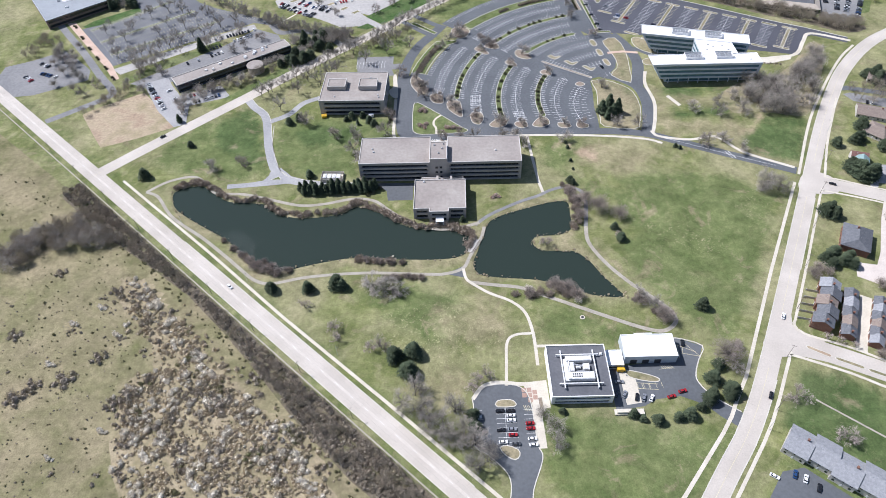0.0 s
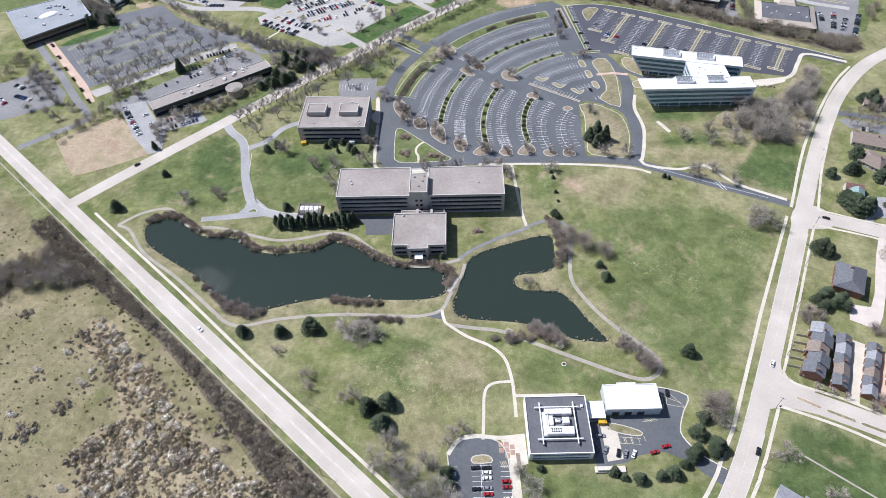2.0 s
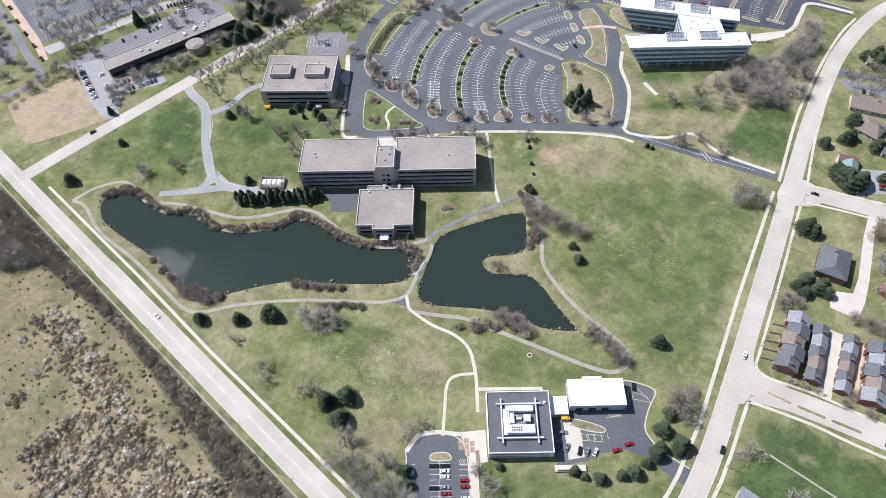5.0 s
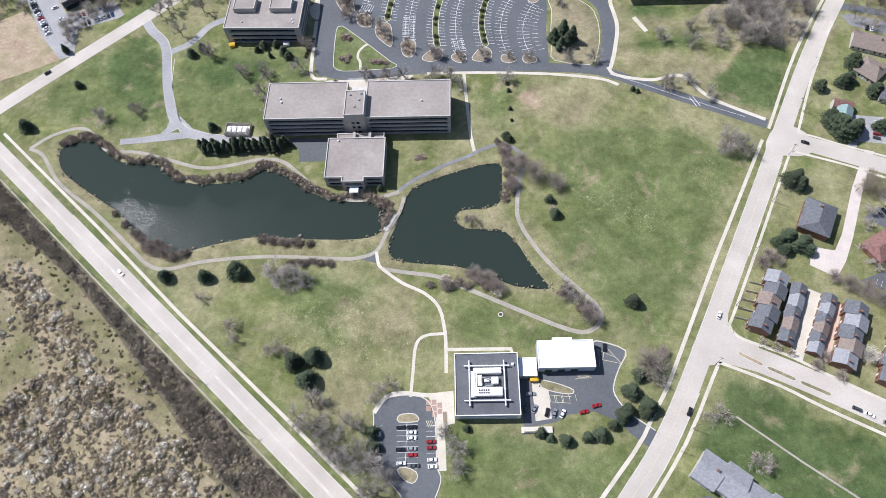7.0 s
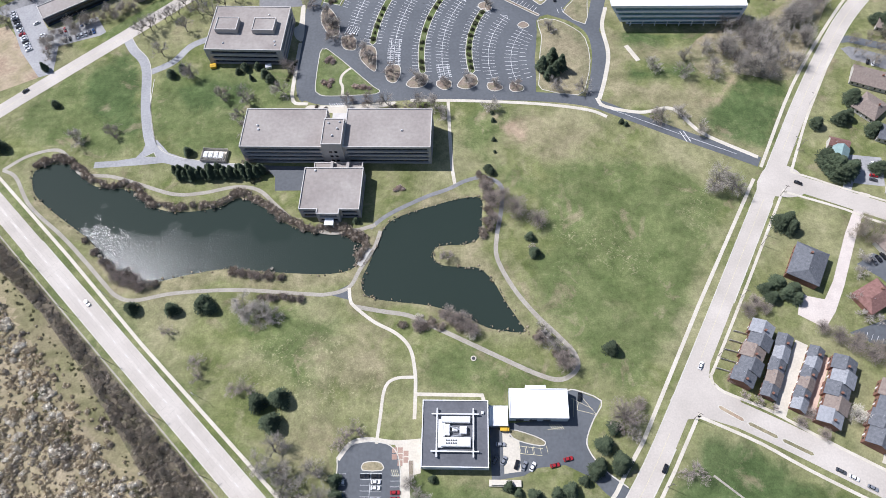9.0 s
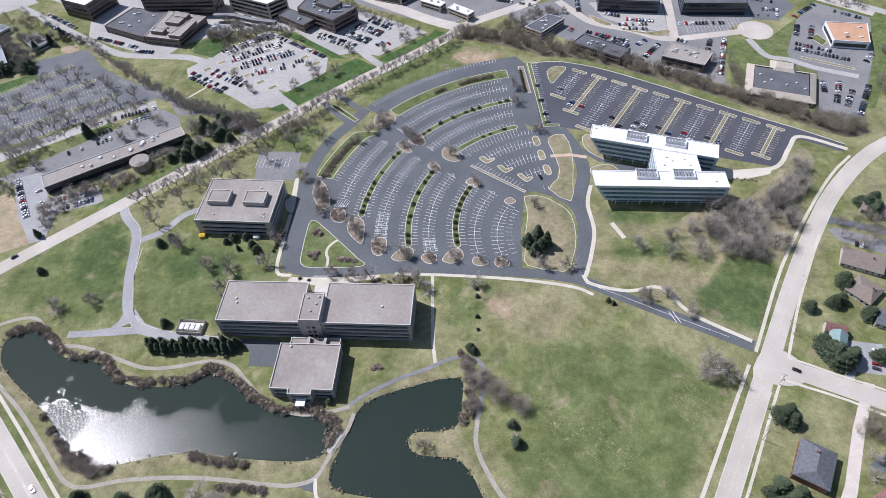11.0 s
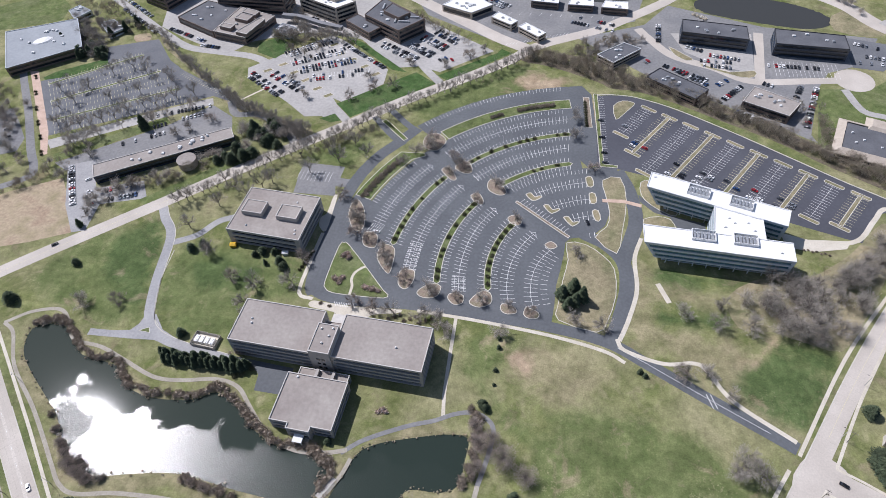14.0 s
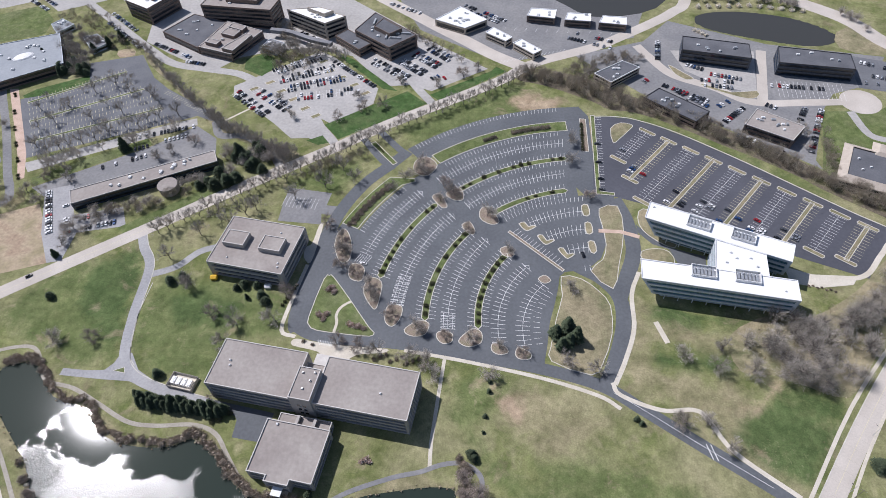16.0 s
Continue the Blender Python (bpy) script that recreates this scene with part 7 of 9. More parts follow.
plant("pine", [(-163.5, -126.8, 0.95), (-141, -128, 1.0), (-123.5, -125.8, 1.35), (-120.6, -127.6, 1.0), (-77.5, -177.5, 1.3), (-80.4, -189.6, 1.35), (-87.8, -179.4, 1.25), (90.3, -155.6, 1.0), (54, -89.5, 0.7),
               (56, -99.5, 0.8), (-172.7, 40, 0.8), (-165.7, 44.5, 0.8), (-150.4, -23.6, 0.8), (-270.6, -15.3, 1.1), (-244.9, 18.1, 0.7), (116, -11, 0.45), (118.5, -13, 0.4), (37.2, -0.5, 0.32), (37.6, -6.3, 0.36), (37.4, -21, 0.36), (37.5, -30, 0.25), (33, -43, 0.7), (34.5, -45, 0.6)], "evergreens on the lawns", 1)
plant("pine", [(181.5, -122, 1.1), (185, -128, 1.1), (177, -130, 0.9), (193, -86, 1.3), (231, -51, 1.6), (238, -54, 1.5), (229, -43, 1.2), (230.5, -18.7, 1.0), (34.7, -221, 0.7), (46.4, -225, 0.8), (57, -224, 0.7),
               (63, -223, 0.95), (70, -219, 0.65), (78, -212, 0.85), (87, -214, 0.8), (80.4, -204, 0.7), (39, -223.5, 0.55), (-44, -75.5, 0.55)], "evergreens by the buildings", 5)
plant("pine", [(-124, 43.5, 0.75), (-115.5, 44.5, 0.7), (-110, 37.5, 0.8), (-106, 33, 0.8), (-128, 41, 0.6), (236.5, -47, 1.0), (229, -51, 0.9), (245, -16, 1.1), (257, -3.3, 1.1), (256, -52, 1.1), (175, -125, 0.9), (256.3, -0.5, 1.2), (250, -13.8, 1.0), (262, -25, 1.2), (230, -48, 1.5), (233, -56, 1.4), (242, -51, 1.2), (198, -82.7, 0.9), (197, -89, 1.2), (296, 60.8, 0.9), (300, 60.5, 0.9), (291.7, 64.6, 1.0), (189, -126, 1.0), (189.5, -131, 0.9), (81, -203, 1.1), (88, -211, 1.2), (75.4, -215, 1.0), (86.8, -195, 0.9), (-47, -217, 0.9), (-46.5, -224, 0.9), (-1, -217, 0.5)], "evergreens by the buildings", 9)
plant("pine", [(-163, 157, 1.1), (-149, 145.6, 1.0), (-178.5, 126, 1.2), (-170.6, 130, 1.3), (-165, 134, 1.2), (-184, 128, 1.0), (-178, 136, 1.3), (-158, 152, 1.0), (-190, 124, 0.9), (-160, 148, 1.1)], "evergreens by the long office", 2)
plant("spruce", [(-154 + i * 3.7 + (i * 37 % 11) * 0.14 - 1, -38.2 - 0.5 * (i * 53 % 5), 0.85 + 0.07 * (i * 29 % 5)) for i in range(15)] + [(-152.4 + i * 3.9, -41.6 - 0.3 * (i % 3), 0.85 + 0.06 * (i % 3)) for i in range(13)], "conifer screen by the drive", 0)
plant("spruce", [(71, 34, 1.3), (77.6, 39, 1.5), (83, 33.5, 1.35), (75, 27, 1.2), (79, 30, 1.2), (-265.6, 156, 1.4), (-173, 160, 1.5), (-261, 50, 0.8), (-345, 300, 1.2), (-352, 290, 1.2), (-362, 280, 1.1), (-368, 250, 1.1), (-374, 243, 1.0), (-405, 268, 1.0), (-119, 35, 0.5)], "conifers among the buildings", 3)
plant("big", [(160.5, -61, 0.7), (141, 30.5, 0.75), (159, 26, 0.75), (163.4, 39, 0.6), (178, 26, 0.9), (193, 48, 0.9), (195, 26, 0.85), (205, 26, 0.85), (218, 48, 0.9), (214, 22, 0.85), (227, 30, 0.85), (242, 48, 0.85), (234, 66, 0.9), (211, 48, 0.85), (193, 61, 0.85), (176, 43, 0.8), (203, 36, 0.8), (222, 38, 0.8), (230, 52, 0.8), (248, 74, 0.8), (258, 90, 0.75), (267, 98.5, 0.7), (96.5, -199, 0.5)], "bare trees by the ponds and lawns", 2)
plant("big", [(-76.8, -203, 0.9), (-74, -213, 1.0), (-69.8, -222, 1.0), (-62.6, -222.6, 1.0), (-56.2, -214, 0.9), (-52.9, -227, 1.0), (-49, -234, 1.0), (-46, -245, 1.0), (-58.6, -230, 0.9), (-84, -208, 0.8), (-40, -240, 0.8), (-6, -226, 0.7), (-10.5, -220, 0.6), (-7, -236, 0.7)], "bare trees by the laboratory lot", 4)
plant("lot", [(-224, -12, 1.0), (-202, -8, 0.9), (140.8, -11, 0.9), (151, -9, 0.9), (137, -8, 0.7), (161.7, -19, 0.8), (37, 4, 0.9), (8.2, -101.3, 0.7), (55.6, -145, 0.8), (63, -156.6, 1.0), (66.7, -163, 1.0), (-121, 17.5, 1.1), (-159, 40, 1.1), (-136, 18.6, 0.9), (-120, 3, 0.9), (-118, -8, 0.9), (-95, 40, 1.0), (-96, 22, 1.0)], "bare trees on the lawns", 6)
plant("lot", [(-72, 88, 0.85), (-69, 78, 0.85), (-57, 64, 0.85), (-44, 53, 0.9), (-42, 46, 0.85), (-26, 36, 0.85), (-11, 28.5, 0.9), (-7, 27, 0.8), (7.3, 24, 0.65), (22, 26.5, 0.85), (40, 21.5, 0.65), (54, 20, 0.65), (-43, 150, 0.9), (-50, 141, 0.8), (-32, 166, 0.95), (-33, 160, 0.8), (-6, 141, 0.9), (-4, 139, 0.7), (20, 123.5, 0.95), (-14, 133, 0.7), (9, 110, 0.6),
              (37, 93.5, 0.75), (78, 67.3, 0.8), (-85, 102, 0.9), (96, 16, 0.9), (80, 18, 0.9), (-40, 11, 0.9), (-29, 10, 0.9), (-11, 9, 1.0), (-55, 12, 0.8), (2, 4, 1.0), (5, -2, 0.9), (-66, 66, 0.9), (-69, 80, 0.9), (-36, 160, 0.9), (-14, 147, 0.9), (72, 205, 0.9), (74, 182, 0.9), (88, 147, 0.8)], "trees in the car park islands", 8)
plant("dense", [(204.6, -152, 0.75), (211, -157, 0.8), (218, -162, 0.8), (226, -166, 0.8), (198, -147.5, 0.65), (234, -171, 0.8), (163, -136.5, 0.7), (168, -132, 0.6), (172, -136, 0.55), (8, -136, 0.85), (15, -138.5, 0.8), (20, -144, 0.7), (-8, -139.5, 0.6), (55.4, -149.5, 0.65), (66, -163, 0.8), (35, -66, 0.9), (47, -72, 1.15), (59, -79.5, 0.95), (31, -56, 0.7), (40, -62, 0.8), (34, -78, 0.7), (92, -190.5, 1.35), (100, -184, 0.6), (148, -172, 0.5), (180, -190, 0.55), (175, -194, 0.5), (184.5, -200, 0.5), (213, -205, 0.6)], "dense-crowned trees by the ponds and houses", 3)
plant("pink", [(-142, -140.8, 0.8), (-123, -157.6, 1.0), (-120.6, -166, 0.8), (-101, -172.6, 1.0), (-95.5, -172.5, 1.1), (-43.6, -197, 1.0), (-38.5, -193.6, 0.9), (-47, -201, 0.7), (120.5, -215.6, 1.25), (55, -95.6, 0.5), (-113, -34, 0.8), (135, -240, 1.3), (152, -181.5, 0.6), (158, -184, 0.6), (164.5, -187.5, 0.5)], "budding trees on the lawns", 3)
plant("dense", [(-186, -98, 0.5), (-180, -103, 0.55), (-174, -108, 0.6), (-168, -111, 0.6), (-161, -113.5, 0.55), (-171, -104.5, 0.45), (-178, -108, 0.5), (-156, -112.5, 0.45), (-165, -108.5, 0.45), (-193, -91, 0.4), (-107, -107, 0.4), (-99, -109, 0.45), (-93, -109.5, 0.4), (-80, -122, 0.4), (-88, -122.5, 0.45), (-72, -123.5, 0.4)], "thicket trees by the pond", 4)
def arrays_of(meshes):
    """Corners and triangles of several meshes, together."""
    vs, fs, n = [], [], 0
    for me in meshes:
        vs += [tuple(w.co) for w in me.vertices]
        for poly in me.polygons:
            k = [n + i for i in poly.vertices]
            fs += [(k[0], k[i], k[i + 1]) for i in range(1, len(k) - 1)]
        n = len(vs)
    return np.array(vs), np.array(fs)


FAR_TREES = {}


def grove_of(kind, poly, count, lo, hi, seed, label):
    """Far trees of one kind strewn over a stretch of ground, joined."""
    if kind not in FAR_TREES:
        FAR_TREES[kind] = [arrays_of(me) for _, _, me in KINDS[kind]]
    mesh = scatter_mesh("grove", FAR_TREES[kind], sized(inside_points(poly, count, seed), lo, hi, seed + 1), NEEDLE if kind == "pine" else TWIG, seed)
    return tagged(new("grove", mesh), label, "trees", kind="stuff")


grove_of("grey", [(-425, 300), (-409, 326), (-380, 300), (-345, 304), (-350, 286), (-382, 255), (-372, 240), (-346, 244), (-362, 266), (-395, 272)], 34, 0.55, 0.85, 301, "leafless grey trees standing behind the hall")
grove_of("pine", [(-385, 256), (-372, 242), (-350, 246), (-360, 264)], 7, 0.8, 1.2, 303, "dark evergreen trees standing behind the hall")
grove_of("grey", [(-400, 175), (-384, 178), (-345, 122), (-352, 100), (-385, 95), (-395, 130)], 16, 0.55, 0.8, 305, "leafless grey trees beside the paved walk")
grove_of("grey", [(-268, 62), (-234, 84), (-184, 130), (-140, 152), (-146, 160), (-186, 140), (-240, 100), (-274, 84)], 26, 0.45, 0.7, 307, "leafless grey trees before the long office")
grove_of("tall", [(-325, 118), (-250, 170), (-222, 190), (-228, 196), (-262, 176), (-332, 126)], 18, 0.55, 0.8, 309, "slender leafless trees in the lawn strip")
grove_of("tall", [(-388, 204), (-318, 262), (-240, 200), (-344, 141)], 16, 0.4, 0.55, 311, "slender leafless trees in the car park")
grove_of("grey", [(-196, 160), (-150, 178), (-136, 162), (-160, 150), (-182, 146)], 12, 0.5, 0.75, 313, "leafless grey trees beside the lane")
grove_of("pine", [(-190, 162), (-160, 172), (-150, 160), (-176, 150)], 8, 0.8, 1.2, 315, "dark evergreen trees beside the lane")
grove_of("tall", [(-196, 300), (-150, 304), (-120, 296), (-124, 285), (-172, 292), (-190, 284)], 24, 0.5, 0.8, 317, "slender leafless trees on the grass bank")
grove_of("lot", [(60, 300), (100, 322), (128, 320), (112, 306), (90, 298), (80, 286)], 14, 0.5, 0.8, 319, "leafless trees before the small offices")
grove_of("lot", [(176, 238), (196, 252), (214, 256), (240, 240), (244, 214), (226, 212), (196, 228)], 12, 0.4, 0.6, 321, "young leafless trees in the office car park")
grove_of("grey", [(170, 414), (230, 418), (290, 402), (312, 372), (322, 380), (296, 416), (230, 432), (168, 430)], 30, 0.5, 0.8, 323, "leafless grey trees round the far pond")
grove_of("grey", [(286, 62), (312, 72), (320, 44), (300, 40)], 6, 0.5, 0.7, 325, "leafless grey trees between the houses")
grove_of("pine", [(284, 66), (296, 50), (304, 64), (292, 74)], 5, 0.9, 1.2, 327, "dark evergreen trees between the houses")
grove_of("lot", [(206, -130), (214, -140), (226, -146), (240, -140), (262, -128), (262, -92), (240, -92)], 8, 0.4, 0.6, 329, "leafless grey trees between the houses")
plant("blossom", [(201.4, -191.4, 1.0), (19.8, -147.0, 0.5), (-8.4, -135.8, 0.45)], "", 1)
plant("oak", [(-101, -128.5, 1.25), (-89.5, -135, 1.35)], "broad bare trees by the lake", 1)
plant("big", [(163, -58.5, 1.05), (171.5, -61.5, 0.95), (166, -52, 0.7)], "broad bare trees on the lawns", 2)
n_row = offset_line(NORTH_ROAD[3:12], -9.5)
rr = random.Random(5)
spots = []
for (x0, y0), (x1, y1) in zip(n_row, n_row[1:]):
    n = max(2, int(math.hypot(x1 - x0, y1 - y0) / 5.5))
    spots += [(x0 + (x1 - x0) * i / n + rr.uniform(-1.2, 1.2), y0 + (y1 - y0) * i / n + rr.uniform(-1.5, 1.5), rr.uniform(0.55, 0.8)) for i in range(n)]
spots += [(x, y, rr.uniform(0.7, 0.9)) for x, y in ((-170, 81), (-153, 92), (-182, 58.5), (-146, 103), (-116, 122), (-98, 136), (-78, 145), (-164, 98), (-140, 108), (-128, 138), (-106, 148), (-90, 155))]
plant("tall", spots, "roadside row of bare trees", 2)
plant("tall", [(x, y, rr.uniform(0.6, 0.85)) for x, y in ((-318, 150), (-312, 154), (-304, 159), (-297, 165), (-279.5, 182), (-270, 185), (-265, 191.6), (-257, 196.4), (-243, 202), (-340.6, 201), (-330, 223.7), (-315.6, 234), (-342.5, 181), (-351, 172), (-291, 198.6), (-274, 221), (-340, 151), (-313, 188), (-294, 178.6), (-326, 146), (-288, 172), (-300, 228), (-365, 196))], "trees in the western car park", 4)
plant("lot", [(x, y, rr.uniform(0.7, 1.0)) for x, y in ((-300, 128), (-292, 118), (-310, 122), (-226, 158), (-236, 152), (-214, 170), (-318, 104), (-302, 96), (-240, 94), (-232, 98), (-262, 60), (-345, 108), (-352, 96), (-360, 118), (-384, 150), (-395, 168), (-100, 240), (-92, 226), (-78, 232), (-40, 262), (-20, 278), (-8, 288), (-70, 262), (-110, 212), (-150, 210), (-166, 232))], "bare trees of the district", 11)
# shrubs
SHRUBS = {k: shrub_kind(60 + i, m, l) for i, (k, m, l) in enumerate((("brown", TWIG_BROWN, "brown leafless shrub thicket by the water"), ("green", SHRUB_LEAF, "low dark green clipped shrub"), ("white", BLOSSOM, "white blossoming shrub by the water"), ("russet", BED_TWIGS, "low russet ornamental shrub bed")))}


def bushes(kind, spots, group):
    for i, (x, y, s) in enumerate(spots):
        settle(SHRUBS[kind], x, y, s, i * 5 + len(group), group)


bushes("brown", [(-16.4, -139.4, 3), (-7.4, -141.5, 3.2), (5, -134, 3), (17, -140, 3.8), (11, -137.5, 4.0), (-1, -138.5, 3.4), (4, -141, 3.2), (21, -143, 3.2), (-5, -140.5, 3.2), (-9, -140, 2.6), (14, -141.5, 3.4), (-112, -105, 3), (-102, -107, 3), (-92, -107, 2.4), (-94, -121.6, 2.6), (-72, -123, 2.6), (-82, -121, 2.6), (-86, -122, 2.8),
                 (-172, -110, 3.4), (-162, -114, 3.2), (-181, -102.5, 3.0), (-170, -106, 3.2), (-154, -111.5, 2.6), (-187, -97, 2.6), (56, -146, 3.4), (53, -148, 2.2), (60, -149, 2.4), (62, -157, 2.4), (67, -163, 2.8), (64.5, -160, 2.4), (-111, -105.5, 3.4), (-106, -106.5, 3.2), (-98, -108, 3.4), (-90, -109, 3.2), (-84, -110, 3.0), (-77, -122.5, 3.0), (-90, -121.5, 2.8), (-166, -112, 3.6), (-176, -106, 3.6), (-184, -99, 3.2), (-193, -91, 3.0), (-201, -83, 2.6)] + [(31 + 1.8 * (i % 3) - 0.06 * (i - 8) ** 2, -46 - 2.6 * i, 2.6 + 0.3 * (i % 4)) for i in range(17)], "thickets by the ponds")
shore = random.Random(9)
ring = glide(WEST_POND, 6, True)
wet = []
for pond, n in ((WEST_POND, 8), (EAST_POND, 8)):
    for x, y in glide(pond, n, True):
        wet += [(x + shore.uniform(-1.3, 1.3), y + shore.uniform(-1.3, 1.3), shore.uniform(0.2, 1.0) ** 1.5)]
spots = [(x + shore.uniform(-1.5, 1.5), y + 2.4 + shore.uniform(-1.8, 1.8), shore.uniform(1.6, 3.4)) for x, y in ring[:96] for _ in range(2)]
north_bank = spots
bushes("white", [(-178, -52.5, 1.5), (-170, -57, 1.3), (-162, -60, 1.3), (-158, -61.5, 1.1), (-125, -60, 1.2), (-100, -62, 1.1), (21, -144.7, 1.7), (-90, -104, 1.1), (-190, -93, 1.5), (-68, -80, 1.0), (-55, -79.5, 0.9), (-6, -134.5, 1.2)], "blossoming shrubs by the water")
bushes("russet", [(-20, -53.5, 2.4), (-22, -55, 1.8), (-18, -54.5, 1.8), (-70, 48.4, 2.6), (-66, 47, 2.6), (-68.2, 50.2, 2.4), (-70.4, 29.2, 2.8), (-66, 30.4, 2.6), (-67, 26.6, 2.2), (-49.6, 25, 2.8), (-45, 24.4, 3.0), (-41, 23.4, 2.2), (-79, -21, 1.6)], "ornamental beds")
spots = []
for r, a0, a1 in STRIPS:
    n = int(abs(a1 - a0) / 360 * 2 * math.pi * r / 5.6)
    spots += [(*polar(r + shore.uniform(-0.3, 0.3), a0 + (a1 - a0) * (i + 0.5) / n), shore.uniform(1.6, 2.5)) for i in range(n) if shore.random() < (0.85 if a1 > a0 else 0.5)]
bushes("green", spots, "shrubs in the parking strips")
bushes("green", [(-95 + 0.7 * i, 33 + 2.6 * i, 1.6) for i in range(7)] + [(-108, -46, 2.2), (-104, -44, 2.0), (-100, -40, 2.2)] + [(79 + 0.25 * i, 226 - 3.2 * i, 1.8) for i in range(10)] + [(-70 + 1.2 * i, 183 - 1.4 * i, 0.9) for i in range(5)], "clipped hedges")
bushes("brown", [(*polar(177.5 + 2 * (i % 2), 148.5 + 0.75 * i), 2.4) for i in range(20)] + [(*polar(175.5, 114 - 1.1 * i), 2.6) for i in range(9)] + [(*polar(175, 121.5 - 0.9 * i), 2.2) for i in range(4)], "shrub bed along the ring drive")
bushes("brown", [(-30 + 3.2 * i, 4 + (i % 3) * 2.0, 1.6) for i in range(10)] + [(-74, 10, 1.6), (-68, 8.5, 1.4)], "shrubs behind the office block")

bushes("green", [(x + dx, y + dy, 1.7) for x, y in ((-400, 212), (-386, 190), (-372.6, 170), (-359.5, 152.3), (-347, 135.6), (-335, 118)) for dx, dy in ((-1.3, 1.6), (1.3, -1.6))], "clipped hedges on the walk")
bushes("brown", [(218 + 2.4 * i, 90.5 - 0.4 * i + (i % 2), 1.0) for i in range(7)], "planting on the terrace")
bushes("white", [(178 + 9 * i, 411 - 1.2 * abs(i - 5), 3.2) for i in range(11)] + [(172 + 3 * i, 366 - 2.5 * i, 2.4) for i in range(4)], "blossoming shrubs by the far pond")
# thickets and woods too dense to count
templates = [puff(80 + i, 130, 0.062, 1.0 + 0.12 * (i % 3)) for i in range(7)]
full_bushes = [puff(100 + i, 240, 0.08, 1.15) for i in range(5)]
small_tree = []
for s in (91, 92, 93):
    rng = np.random.default_rng(s)
    n = 250
    q = rng.normal(size=(n, 3))
    q /= np.linalg.norm(q, axis=1, keepdims=True)
    q *= rng.uniform(0.3, 1, (n, 1)) ** 0.5 * np.array([2.6, 2.6, 2.8])
    q[:, 2] += 5.0
    v, f = blades(rng, q, 1.7, 0.05, 0.3, 0.2, (0, 0, 2.5))
    v2, f2 = [], []
    for k in range(15):
        a = np.array([0, 0, 0.0]) if k == 0 else np.array([0, 0, 1.2 + 0.2 * k])
        e = np.array([0, 0, 5.5]) if k == 0 else q[k * 9]
        w = 0.16 if k == 0 else 0.08
        for side in ((w, 0, 0), (0, w, 0)):
            v2 += [a - side, a + side, e]
            f2.append([len(v2) - 3, len(v2) - 2, len(v2) - 1])
    small_tree.append((np.concatenate([v, np.array(v2)]), np.concatenate([f, np.array(f2) + len(v)])))
BAND = [tuple(W_A + w_dir * a - w_nrm * o) for a, o in ((-110, 10.4), (300, 10.4), (300, 26), (240, 26), (200, 29), (150, 26), (118, 22), (80, 18), (40, 16), (0, 19), (-40, 23), (-110, 25))]
SCRUB = [(-260, -111), (-240, -116), (-226, -134), (-215, -148), (-197, -166), (-176, -188), (-161, -203), (-135, -220), (-120, -244), (-112, -290), (-180, -310), (-226, -240), (-233, -206), (-236, -186), (-224, -180), (-229, -158), (-252, -134)]


def stuff(name, mesh, label, category):
    return tagged(new(name, mesh), label, category, kind="stuff")


stuff("roadside_brush", scatter_mesh("roadside_brush", templates, sized(inside_points(BAND, 1700, 1), 0.8, 2.1, 2), BRUSH, 3), "dense brown leafless brush along the road", "brush")
stuff("roadside_saplings", scatter_mesh("roadside_saplings", small_tree, sized(inside_points(BAND, 420, 5), 0.45, 0.85, 6), BRUSH, 7), "thin leafless saplings in the roadside brush", "brush")
EDGE = [tuple(W_A + w_dir * a - w_nrm * o) for a, o in ((-60, 22), (0, 19), (80, 19), (118, 23), (150, 27), (200, 30), (250, 28), (250, 33), (200, 36), (150, 33), (118, 28), (80, 24), (0, 24), (-60, 28))]
stuff("olive_brush", scatter_mesh("olive_brush", templates, sized(inside_points(EDGE, 120, 8), 0.5, 1.3, 9), OLIVE, 10), "low olive bushes at the edge of the brush", "brush")


def clustered(poly, centres, each, spread, lo, hi, seed):
    """Bushes in loose clusters over a stretch of ground."""
    rng = np.random.default_rng(seed)
    out = []
    for x, y in inside_points(poly, centres, seed):
        w = rng.uniform(0.5, 1.5) * spread
        for _ in range(rng.integers(each // 3, each * 2)):
            out.append((x + rng.normal() * w, y + rng.normal() * w, rng.uniform(lo, hi) * rng.uniform(0.7, 1.2)))
    return out


edge_rng = random.Random(31)
tan_ring = [(x + edge_rng.uniform(-2.2, 2.2), y + edge_rng.uniform(-2.2, 2.2)) for x, y in glide(SCRUB, 9, True)]
sheet("ground_scrub", tan_ring, 0.016, SCRUB_FLOOR, 0, "dry tan grass under the scrub", "ground cover")
stuff("scrub", scatter_mesh("scrub", templates, clustered(SCRUB, 150, 8, 4.2, 0.9, 2.3, 4) + sized(inside_points(SCRUB, 900, 61), 0.5, 1.4, 62), SCRUB_TAN, 6), "scattered tan scrub in the pasture", "scrub")
stuff("brown_scrub", scatter_mesh("brown_scrub", templates, clustered(SCRUB, 80, 8, 3.4, 0.9, 2.3, 14), BRUSH, 16), "scattered brown scrub in the pasture", "scrub")
stuff("blossom_scrub", scatter_mesh("blossom_scrub", full_bushes, clustered(SCRUB, 110, 4, 3.4, 1.2, 2.7, 7), BLOSSOM, 9), "pale blossoming bushes in the pasture", "scrub")
stuff("dark_scrub", scatter_mesh("dark_scrub", templates, clustered(SCRUB, 26, 6, 2.6, 1.0, 2.4, 71), OLIVE, 72), "dark olive brambles in the pasture", "scrub")
